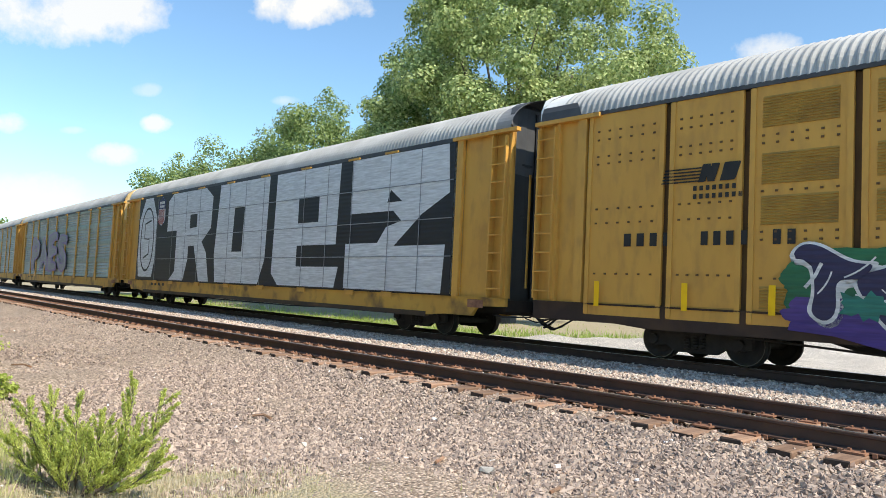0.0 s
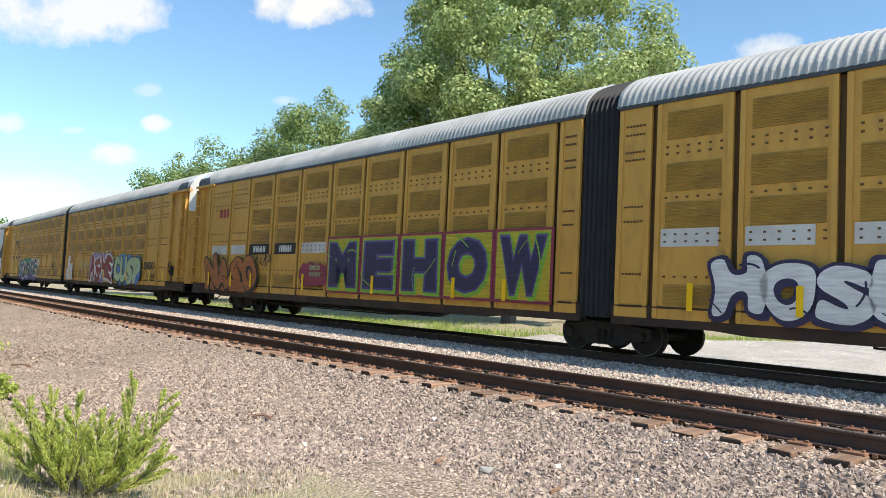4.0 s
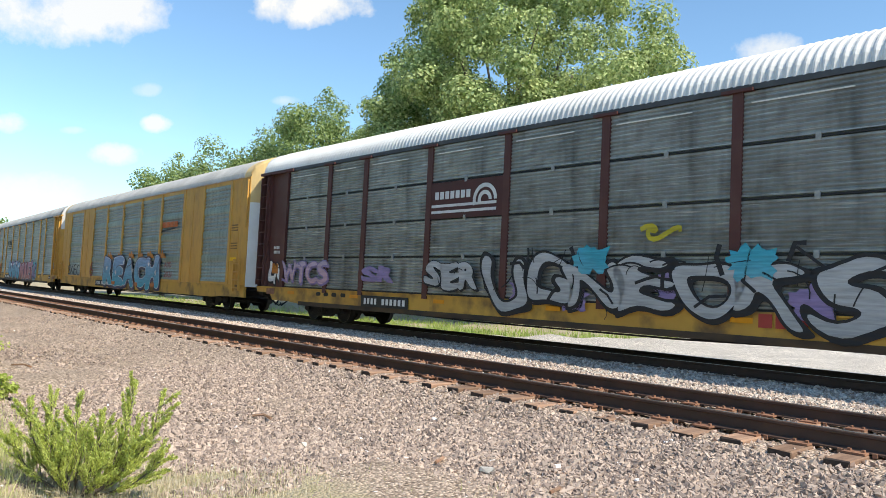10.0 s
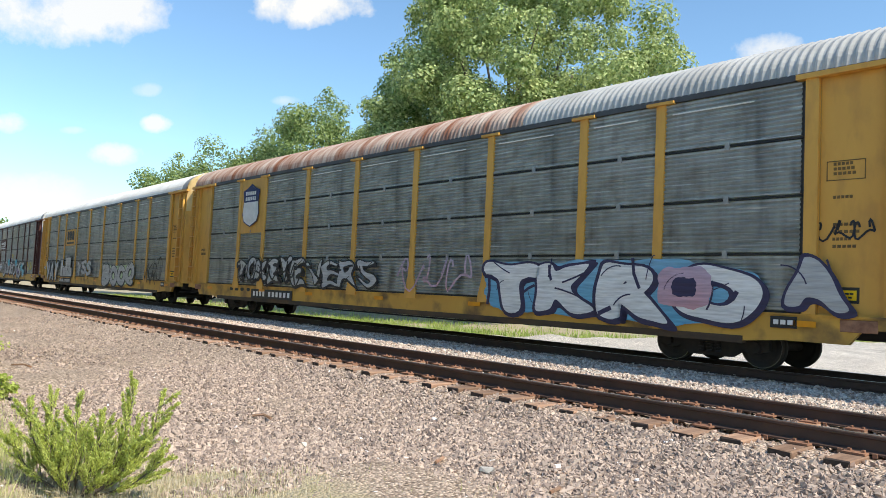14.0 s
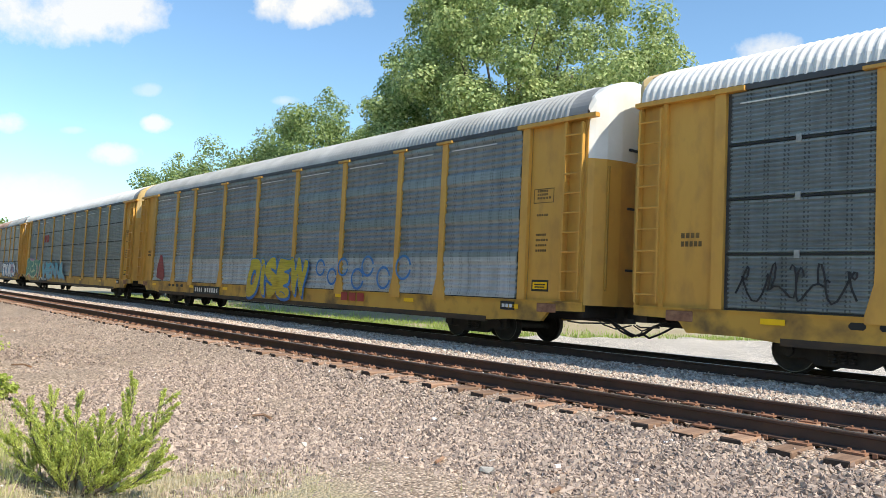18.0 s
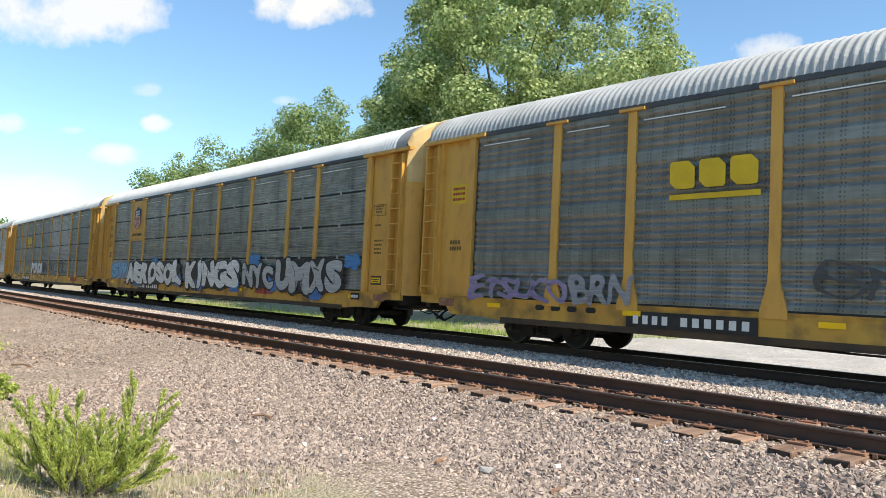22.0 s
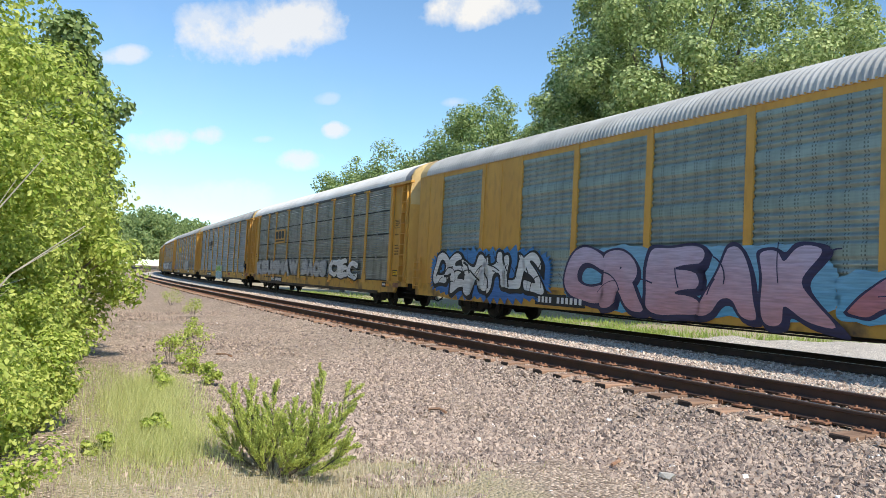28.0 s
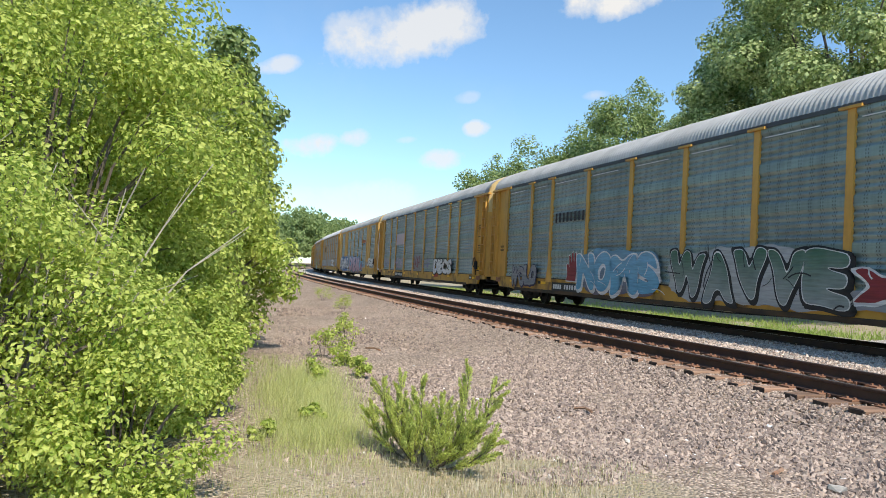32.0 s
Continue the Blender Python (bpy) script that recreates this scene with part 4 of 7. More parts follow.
c11 = add_car(rack_car("autorack_car", "yellow autorack car with grey panels and yellow graffiti", style="perf", panel=GALV, rear=WHITE), 257.98, P - G)
c12 = add_car(rack_car("autorack_car", "yellow autorack car with slate panels and white block graffiti", panel=GALV, roof=ROOF_WHITE), 286.76, P - G)
c13 = add_car(rack_car("autorack_car", "yellow autorack car with dark panels and long white graffiti", panel=GALV_OLD, roof=ROOF_WHITE, foot=False), 315.46, P - G)
c14 = add_car(rack_car("autorack_car", "yellow autorack car with worn dark panels and faint graffiti", style="perf", panel=GALV_BROWN), 343.88, P - G)
c15 = add_car(rack_car("autorack_car", "yellow autorack car with slate-grey panels and green graffiti", style="perf", panel=GALV), 372.55, P - G)
c16 = add_car(rack_car("autorack_car", "yellow autorack car with dark panels and white bubble graffiti", panel=GALV_OLD, roof=ROOF_WHITE), 400.9, P - G)
c17 = add_car(plate_car("autorack_car", "yellow autorack car with flush green panels and pink graffiti"), 429.3, P - G)
c18 = add_car(rack_car("autorack_car", "green-panelled yellow autorack car with white graffiti", style="perf", panel=GALV_GREEN), 457.85, P - G)
c19 = add_car(rack_car("autorack_car", "green-panelled yellow autorack car with red, blue and green graffiti", style="perf", panel=GALV_GREEN), 486.22, P - G)


def train_at(t):
    return 11.063 + 15.652 * t + 0.01426 * t * t / 2


def car_pose(front, length, t):
    mid = train_at(t) - front - length / 2
    xa, ya, _ = on_line(mid + 9.5, SPACING)
    xb, yb, _ = on_line(mid - 9.5, SPACING)
    # the middle of the chord between the trucks; the car's x runs to its rear
    return pose((xa + xb) / 2, (ya + yb) / 2, 0.02, 0, 0, math.degrees(math.atan2(yb - ya, xb - xa)))


def motions():
    """The train rolls by; wheels are keyed to turn while their car is near."""
    for car, front, length in CARS:
        walk(car, [(k * 0.5, car_pose(front, length, k * 0.5)) for k in range(65)])
        sets = [w for w in car.children_recursive if w.name.split(".")[0] == "wheelset"]
        first = last = None
        for k in range(961):
            mid = train_at(k / 30) - front - length / 2
            if -25 < mid < 45:
                first = k if first is None else first
                last = k
        if first is None:
            continue
        for w in sets:
            base = Matrix.Translation(w.location)
            rows = [] if first == 0 else [(0.0, base)]
            for k in range(first, last + 1):
                a = -(train_at(k / 30) - train_at(first / 30)) / 0.39
                rows.append((k / 30, base @ Matrix.Rotation(a, 4, "Y")))
            if last < 960:
                rows.append((32.0, rows[-1][1]))
            walk(w, rows)


# ================= stones, ties, fastenings =================
STONE_WARM = stone_mat("warm_crushed_stone", [(0.189, 0.149, 0.132), (0.487, 0.355, 0.260), (0.278, 0.245, 0.240), (0.655, 0.518, 0.400), (0.074, 0.059, 0.054), (0.456, 0.288, 0.201), (0.308, 0.293, 0.318), (0.835, 0.749, 0.676), (0.258, 0.135, 0.094), (0.477, 0.379, 0.313), (0.189, 0.168, 0.176), (0.367, 0.216, 0.147), (0.546, 0.431, 0.352)])
STONE_RUST = stone_mat("rust_stained_stone", [(0.170, 0.102, 0.075), (0.460, 0.304, 0.223), (0.300, 0.185, 0.129), (0.620, 0.462, 0.356), (0.220, 0.158, 0.129), (0.420, 0.258, 0.178), (0.550, 0.425, 0.348)])
STONE_GREY = stone_mat("grey_ballast_stone", [(0.242, 0.185, 0.155), (0.651, 0.518, 0.425), (0.398, 0.309, 0.253), (0.950, 0.798, 0.678), (0.145, 0.109, 0.096), (0.663, 0.511, 0.414), (0.530, 0.337, 0.236), (0.749, 0.606, 0.512)])


def stone_shape(rng, rough):
    if rough:
        v = np.array([(1, 0, 0), (-1, 0, 0), (0, 1, 0), (0, -1, 0), (0, 0, 1), (0, 0, -1)], float)
        f = [(0, 2, 4), (2, 1, 4), (1, 3, 4), (3, 0, 4), (2, 0, 5), (1, 2, 5), (3, 1, 5), (0, 3, 5)]
    else:
        p = (1 + 5 ** 0.5) / 2
        v = np.array([(-1, p, 0), (1, p, 0), (-1, -p, 0), (1, -p, 0), (0, -1, p), (0, 1, p), (0, -1, -p), (0, 1, -p), (p, 0, -1), (p, 0, 1), (-p, 0, -1), (-p, 0, 1)]) / 1.9
        f = [(0, 11, 5), (0, 5, 1), (0, 1, 7), (0, 7, 10), (0, 10, 11), (1, 5, 9), (5, 11, 4), (11, 10, 2), (10, 7, 6), (7, 1, 8), (3, 9, 4), (3, 4, 2), (3, 2, 6), (3, 6, 8), (3, 8, 9), (4, 9, 5), (2, 4, 11), (6, 2, 10), (8, 6, 7), (9, 8, 1)]
    v = (v + rng.normal(0, 0.16, v.shape)) * rng.uniform(0.75, 1.3, (len(v), 1)) * rng.uniform(0.6, 1.25, (1, 3))
    return v, np.array(f)


def rotations(rng, n):
    q = rng.normal(size=(n, 4))
    q /= np.linalg.norm(q, axis=1)[:, None]
    w, x, y, z = q.T
    return np.stack([1 - 2 * (y * y + z * z), 2 * (x * y - z * w), 2 * (x * z + y * w), 2 * (x * y + z * w), 1 - 2 * (x * x + z * z), 2 * (y * z - x * w), 2 * (x * z - y * w), 2 * (y * z + x * w), 1 - 2 * (x * x + y * y)], 1).reshape(n, 3, 3)


def scatter_stones(name, label, pos, size, material, rough, seed):
    rng = np.random.default_rng(seed)
    V, F, base = [], [], 0
    groups = np.array_split(np.arange(len(pos)), 24)
    for g in groups:
        v, f = stone_shape(rng, rough)
        R = rotations(rng, len(g))
        vv = np.einsum("nij,kj->nki", R, v) * size[g][:, None, None] + pos[g][:, None, :]
        V.append(vv.reshape(-1, 3))
        F.append((f[None] + (np.arange(len(g)) * len(v))[:, None, None] + base).reshape(-1))
        base += len(g) * len(v)
    me = arrays_mesh(name, np.concatenate(V), np.concatenate(F), 3, material)
    return tagged(new(name, me), label, "stones", kind="stuff")


def build_stones():
    rng = np.random.default_rng(11)

    def polar(n, d0, d1):
        d = np.sqrt(rng.uniform(d0 * d0, d1 * d1, n))
        a = np.radians(rng.uniform(-96, -14, n))
        return d * np.sin(a), d * np.cos(a)

    def settle(x, y, size, keep):
        # distance from the line, by the nearest point of it
        s = -x
        for _ in range(3):
            cx, cy, th = on_line(s, 0.0)
            s = s + (x - cx) * -np.cos(th) + (y - cy) * np.sin(th)
        cx, cy, th = on_line(s, 0.0)
        lat = (x - cx) * np.sin(th) + (y - cy) * np.cos(th)
        k = keep(x, y, lat)
        z = ground_z(lat, s) + size * rng.uniform(-0.15, 0.35, len(x))
        return np.stack([x, y, z], 1)[k], size[k]

    yard = lambda x, y, lat: (lat < -1.36) & (y > 0.6 + 0.10 * (-x - 5)) & (np.hypot(x + 5.2, y - 1.9) > 1.1 + 0.5 * np.sin(7 * x))
    for i, (n, d0, d1, lo, hi, rough) in enumerate(((90000, 4.6, 9.0, 0.015, 0.041, True), (80000, 9.0, 14.5, 0.017, 0.040, True), (34000, 14.5, 30.0, 0.019, 0.038, True))):
        x, y = polar(n, d0, d1)
        size = lo + (hi - lo) * rng.random(n) ** 2.2
        p, sz = settle(x, y, size, yard)
        scatter_stones("yard_stones", "loose pinkish-brown crushed stones lying on the yard", p, sz, STONE_WARM, rough, 20 + i)
    # beds: round the near track's ties, and between the tracks
    for name, la, lb, n, m, lo, hi, k in (("bed_stones", -1.30, 1.5, 26000, STONE_RUST, 0.016, 0.032, 31), ("ballast_stones", 1.4, SPACING - 0.6, 46000, STONE_GREY, 0.018, 0.042, 32)):
        s = 62 * rng.random(n) ** 1.35 - 3
        lat = rng.uniform(la, lb, n)
        x, y, _ = on_line(s, lat)
        size = rng.uniform(lo, hi, n)
        z = ground_z(lat, s) + size * rng.uniform(-0.3, 0.35, n)
        scatter_stones(name, "loose track ballast stones lying between the ties" if k == 31 else "pale grey ballast stones heaped between the tracks", np.stack([x, y, z], 1), size, m, True, k)
    # a few larger pale stones and sticks lying on the yard
    for x, y, r in ((-4.80, 5.02, 0.085), (-3.55, 5.9, 0.05), (-7.4, 5.5, 0.04), (-3.1, 4.9, 0.045), (-6.6, 4.2, 0.04)):
        v, f = stone_shape(np.random.default_rng(int(-x * 10)), False)
        ob = new("stone", mesh_of("stone", [tuple(q) for q in v * np.array([r * 1.3, r, r * 0.6])], [tuple(q) for q in f], PALE_STONE))
        ob.location = (x, y, -0.50)
        tagged(ob, "pale flat stone lying on the gravel", "stone", "pale stones")
    for x, y, l, a in ((-4.25, 5.45, 0.42, 25), (-5.35, 4.95, 0.30, -50), (-8.2, 4.6, 0.3, 20), (-14.5, 3.4, 0.5, 25), (-4.0, 5.05, 0.25, -65)):
        bm = bmesh.new()
        tube(bm, [(-l / 2, 0, 0.02), (0, 0.03, 0.045), (l / 2, -0.02, 0.025)], 0.017)
        ob = new("stick", to_mesh(bm, "stick", TIE))
        ob.location, ob.rotation_euler = (x, y, -0.52), (0, 0, radians(a))
        tagged(ob, "dark broken stick lying on the gravel", "stick", "sticks on the gravel")


PALE_STONE = mat("pale_stone", (0.62, 0.58, 0.52), (0.5, 0.46, 0.41), 0.85, scale=20, bump=0.3)


def build_ties():
    rng = np.random.default_rng(5)
    shapes = []
    for k in range(6):
        bm = boxes((-0.115, 0.115, -1.30 - 0.03 * rng.random(), 1.30 + 0.03 * rng.random(), -0.36, -0.178), bevel=0.012)
        for v in bm.verts:
            v.co += Vector(rng.normal(0, 0.004, 3))
        me = to_mesh(bm, "tie", TIE)
        me.materials.append(TIE_END)
        me.polygons.foreach_set("material_index", [1 if abs(p.normal.y) > 0.6 else 0 for p in me.polygons])
        shapes.append(me)
    V, Fc = [], []

    def put(M, dims):
        b = len(V)
        x0, x1, y0, y1, z0, z1 = dims
        for x in (x0, x1):
            for y in (y0, y1):
                for z in (z0, z1):
                    V.append(tuple(M @ Vector((x, y, z))))
        Fc.extend([tuple(b + i for i in f) for f in ((0, 1, 3, 2), (4, 6, 7, 5), (0, 4, 5, 1), (2, 3, 7, 6), (0, 2, 6, 4), (1, 5, 7, 3))])

    for i in range(250):
        s = -14 + i * 0.5
        x, y, th = on_line(s, rng.normal(0, 0.025))
        ob = part("tie", shapes[i % 6], TIE, track_near)
        ob.location, ob.rotation_euler = (x, y, -abs(rng.normal(0, 0.012))), (0, 0, -float(th) + rng.normal(0, 0.008))
        if s < 55:
            x, y, th = on_line(s, 0.0)
            M = pose(x, y, 0, 0, 0, -math.degrees(th))
            for side in (-1, 1):
                c = side * GAUGE / 2
                put(M, (-0.10, 0.10, c - 0.19, c + 0.19, -0.178, -0.160))
                for sx, sy in ((-0.06, -0.10), (0.06, 0.10), (0.06, -0.10), (-0.06, 0.145)):
                    put(M, (sx - 0.014, sx + 0.014, c + sy - 0.016, c + sy + 0.016, -0.162, -0.138))
                if i % 2:
                    for sx in (-0.15, 0.15):
                        put(M, (sx - 0.02, sx + 0.02, c - 0.09, c + 0.09, -0.20, -0.158))
    me = mesh_of("tie_plates", V, Fc, RUST)
    ob = part("tie_plates", me, RUST, track_near, "rusty tie plates, spikes and anchors")
    ob["kind"] = "stuff"
    V.clear()
    Fc.clear()
    for i in range(380):
        x, y, th = on_line(-14 + i * 0.5, SPACING)
        put(pose(x, y, 0, 0, 0, -math.degrees(th)), (-0.115, 0.115, -1.3, 1.3, -0.36, -0.178))
    ob = part("ties", mesh_of("ties", V, Fc, TIE), TIE, track_far, "weathered wooden ties")
    ob["kind"] = "stuff"


# ================= plants =================
LEAF_TREE = leaf_mat("cottonwood_leaf", (0.12, 0.20, 0.05), (0.56, 0.63, 0.30), 0.30)
LEAF_DARK = leaf_mat("dark_tree_leaf", (0.12, 0.20, 0.06), (0.38, 0.46, 0.19), 0.34)
LEAF_BUSH = leaf_mat("bright_shrub_leaf", (0.20, 0.30, 0.038), (0.62, 0.67, 0.19), 0.36)
LEAF_FAR = leaf_mat("far_wood_leaf", (0.16, 0.235, 0.075), (0.28, 0.35, 0.14), 0.35)
NEEDLE = leaf_mat("juniper_needle", (0.30, 0.37, 0.075), (0.74, 0.78, 0.27), 0.42)
BLADE_GREEN = leaf_mat("green_grass_blade", (0.28, 0.33, 0.10), (0.50, 0.50, 0.24), 0.45)
BLADE_DRY = leaf_mat("dry_grass_blade", (0.48, 0.42, 0.29), (0.70, 0.63, 0.48), 0.3)
BARK = mat("grey_bark", (0.16, 0.13, 0.11), (0.09, 0.075, 0.06), 0.9, scale=6.0, stretch=(4, 4, 0.6), bump=0.5, bscale=14)
BARE = mat("bare_pale_stem", (0.42, 0.38, 0.31), (0.30, 0.27, 0.22), 0.85, scale=9.0)


def leaves_mesh(name, pos, size, material, seed, up=0.3, width=0.55, along=None, face=None):
    """Leaves as folded diamonds at pos; along: an optional way in which they point."""
    rng = np.random.default_rng(seed)
    n = len(pos)
    d = rng.normal(size=(n, 3))
    if along is not None:
        d = d * 0.45 + along
    d[:, 2] += up * 0.3
    d /= np.linalg.norm(d, axis=1)[:, None]
    r = rng.normal(size=(n, 3))
    r[:, 2] *= 0.6
    w = np.cross(d, r)
    w /= np.linalg.norm(w, axis=1)[:, None] + 1e-9
    if face is not None:
        nn = face + rng.normal(size=(n, 3)) * 0.33
        nn /= np.linalg.norm(nn, axis=1)[:, None]
        w = np.cross(nn, d)
        w /= np.linalg.norm(w, axis=1)[:, None] + 1e-9
        d = np.cross(w, nn)
    nn = np.cross(d, w)
    size = np.asarray(size)[:, None]
    a = pos - d * size * 0.5
    c = pos + d * size * 0.5
    b = pos + w * size * width * 0.5 + nn * size * 0.10 - d * size * 0.05
    e = pos - w * size * width * 0.5 + nn * size * 0.10 - d * size * 0.05
    V = np.stack([a, b, c, e], 1).reshape(-1, 3)
    return arrays_mesh(name, V, np.arange(4 * n), 4, material)


def limb_mesh(paths, material, n=7):
    bm = bmesh.new()
    for pts, r0, r1 in paths:
        k = len(pts) - 1
        for i in range(k):
            rod(bm, pts[i], pts[i + 1], r0 + (r1 - r0) * i / k, r0 + (r1 - r0) * (i + 1) / k, n)
    return to_mesh(bm, "limbs", material)


def clumps_of(rng, centre, radii, count, r0, r1, low=-0.5):
    out = []
    while len(out) < count:
        v = rng.normal(size=3)
        v /= np.linalg.norm(v)
        if v[2] < low:
            continue
        k = rng.uniform(0.45, 1.0) ** 0.6
        out.append((np.array(centre) + v * k * np.array(radii), rng.uniform(r0, r1)))
    return out


def fill_clumps(rng, clumps, n):
    w = np.array([r ** 2 for _, r in clumps])
    idx = rng.choice(len(clumps), n, p=w / w.sum())
    v = rng.normal(size=(n, 3))
    v /= np.linalg.norm(v, axis=1)[:, None]
    k = rng.random(n) ** 0.33
    c = np.array([q for q, _ in clumps])[idx]
    r = np.array([q for _, q in clumps])[idx]
    return c + v * (k * r)[:, None] * np.array([1.0, 1.0, 0.75]), v


def tree(name, label, x, y, height, spread, seed, n, leaf, material, trunk_r=0.35, clump=(0.8, 1.7), count=60, base=None, low=-0.8, flat=1.0):
    """A forked trunk, limbs out to every few clumps, and a crown of leaf clumps that is full inside and ragged outside."""
    rng = np.random.default_rng(seed)
    z0 = -0.7 if base is None else base
    ob = tagged(new(name), label, "tree")
    ob.location = (x, y, z0)
    cz = height * 0.56
    cl = clumps_of(rng, (0, 0, cz), (spread, spread * flat, height * 0.44), count, clump[0], clump[1], low)
    # the lower half, which is broad and shaded
    cl += clumps_of(rng, (0, 0, height * 0.40), (spread * 0.86, spread * flat * 0.86, height * 0.20), count // 3, clump[0] * 1.1, clump[1] * 1.15, -1.0)
    # sprays that break the outline
    for c, r in cl[::5]:
        out = (c - np.array([0, 0, cz * 0.8])) / np.linalg.norm(c - np.array([0, 0, cz * 0.8]))
        cl.append((c + out * r * 0.8, r * 0.45))
    pos, v = fill_clumps(rng, cl, n)
    part("crown", leaves_mesh("crown", pos, rng.uniform(0.6, 1.35, n) * leaf, material, seed + 1, width=0.8, face=v * 0.9 + np.array([0, 0, 0.4])), material, ob)
    paths = [([(0, 0, -0.3), (0.1, 0, height * 0.14), (0.0, 0.2, height * 0.26)], trunk_r, trunk_r * 0.75)]
    part("trunk", limb_mesh(paths, BARK, 9), BARK, ob)
    paths = []
    for k in range(5):
        a = k * 1.256 + rng.uniform(-0.4, 0.4)
        mid = Vector((math.cos(a) * spread * 0.22, math.sin(a) * spread * 0.2, height * rng.uniform(0.40, 0.5)))
        tip = Vector((math.cos(a) * spread * 0.45, math.sin(a) * spread * 0.4, height * rng.uniform(0.68, 0.86)))
        paths.append(([Vector((0, 0.2, height * 0.25)), mid, tip], trunk_r * 0.5, trunk_r * 0.12))
    for c, r in cl[:count:max(2, count // 40)]:
        tip = Vector(c)
        fork = Vector((c[0] * 0.3, c[1] * 0.3, height * rng.uniform(0.32, 0.55)))
        mid = fork.lerp(tip, 0.5) + Vector((rng.normal() * 0.4, rng.normal() * 0.4, -0.03 * height))
        paths.append(([fork, mid, tip], trunk_r * 0.2, 0.025))
    part("branchwork", limb_mesh(paths, BARK, 5), BARK, ob)
    return ob


def shrub(name, label, x, y, height, spread, seed, n, leaf, material=None, clump=(0.35, 0.75), count=45, base=-0.5, stretch=1.0):
    material = material or LEAF_BUSH
    rng = np.random.default_rng(seed)
    ob = tagged(new(name), label, "shrub", "shrubs along the line")
    ob.location = (x, y, base)
    cl = clumps_of(rng, (0, 0, height * 0.46), (spread * stretch, spread, height * 0.50), count, clump[0], clump[1], -0.85)
    pos, v = fill_clumps(rng, cl, n)
    keep = pos[:, 2] > 0.03
    pos, v = pos[keep], v[keep]
    part("foliage", leaves_mesh("foliage", pos, rng.uniform(0.7, 1.3, len(pos)) * leaf, material, seed + 1, width=0.65, face=v * 0.75 + np.array([0.0, 0.0, 0.4])), material, ob)
    paths = []
    for c, r in cl[::2]:
        b = Vector((c[0] * 0.15, c[1] * 0.15, 0.0))
        tip = Vector(c)
        paths.append(([b, b.lerp(tip, 0.55) + Vector((0, 0, 0.12 * height)), tip], min(0.03, 0.011 * height), 0.004))
    part("branchwork", limb_mesh(paths, BARK, 4), BARK, ob)
    return ob


def build_plants():
    # behind the line
    tree("cottonwood_tree", "broad tall cottonwood with light green leaves behind the train", -30.6, 33.4, 23.5, 10.2, 41, 250000, 0.195, LEAF_TREE, 0.5, (0.7, 1.5), 400, low=-0.85, flat=0.8)
    tree("tree", "dense mid-green tree behind the train", -53.0, 34.5, 18.5, 5.4, 43, 44000, 0.215, LEAF_DARK, 0.3, (1.0, 1.8), 70)
    tree("tree", "broad green tree beside a taller one", -45.0, 35.5, 16.5, 4.6, 48, 32000, 0.215, LEAF_DARK, 0.3, (0.9, 1.7), 50)
    tree("tree", "round dark green tree behind the train", -61.0, 33.5, 16.0, 4.2, 44, 34000, 0.225, LEAF_DARK, 0.3, (1.2, 2.0), 55)
    tree("tree", "small green tree behind the train", -68.0, 31.5, 15.4, 4.0, 45, 32000, 0.235, LEAF_DARK, 0.3, (1.2, 2.0), 55)
    tree("tree", "low rounded tree at the end of a row", -75.5, 30.0, 14.0, 4.2, 46, 30000, 0.245, LEAF_DARK, 0.3, (1.2, 2.0), 55)
    tree("tree", "dark green tree half behind a cottonwood", -38.0, 39.0, 17.0, 5.5, 47, 22000, 0.28, LEAF_DARK, 0.3, (1.0, 1.8), 50)
    # brush on the camera's side of the line
    rng = np.random.default_rng(8)
    spec = [(-5.5, -1.5, 2.3, 1.35, 30000, 0.044), (-5.15, -0.45, 1.05, 0.62, 13000, 0.04), (-6.6, -0.62, 1.25, 0.80, 15000, 0.046), (-7.9, -0.25, 1.5, 0.75, 14000, 0.05), (-8.3, -1.7, 5.2, 1.9, 54000, 0.056), (-9.6, -0.6, 2.2, 1.0, 13000, 0.06), (-11.6, -1.2, 5.4, 2.1, 36000, 0.08),
            (-14.3, 0.1, 3.6, 1.5, 13000, 0.098), (-16.2, -1.0, 5.0, 2.3, 24000, 0.11), (-20.5, -0.9, 5.0, 2.4, 18000, 0.125), (-25.5, -0.7, 5.4, 2.6, 15000, 0.145), (-31.5, -0.9, 7.0, 2.8, 12000, 0.165),
            (-39.0, -0.8, 7.2, 3.0, 10000, 0.19), (-48.0, -0.6, 7.4, 3.4, 9000, 0.22), (-58.0, -0.4, 7.6, 3.8, 8000, 0.25), (-70.0, 0.2, 8.0, 4.2, 7000, 0.28)]
    for i, (x, y, h, r, n, leaf) in enumerate(spec):
        shrub("shrub", "leafy bright green shrub standing beside the gravel", x, y, h, r, 60 + i, n, leaf, clump=(0.15 * r, 0.32 * r), count=95)
    for x, y, h, r, k in ((-11.5, -5.0, 8.5, 3.4, 1), (-17.5, -4.5, 9.6, 3.4, 2), (-26.0, -3.2, 11.0, 3.4, 3), (-33.0, 0.7, 11.5, 2.2, 4), (-41.0, 1.5, 11.0, 2.2, 7), (-52.0, -1.0, 12.0, 4.0, 5), (-70.0, -0.5, 12.5, 4.5, 6)):
        tree("tree", "tall dark green tree behind the shrubs", x, y, h, r, 80 + k, 14000, 0.16 + 0.003 * -x, LEAF_DARK, 0.22, (0.25 * r, 0.42 * r), 48, base=-0.4)
    # bare pale stems that stick out of the nearest shrub
    ob = tagged(new("bare_branches"), "bare pale dead stems rising out of a shrub", "branches")
    for i in range(34):
        a, lean = rng.uniform(0, 6.28), rng.uniform(0.15, 0.75)
        l = rng.uniform(1.4, 2.9)
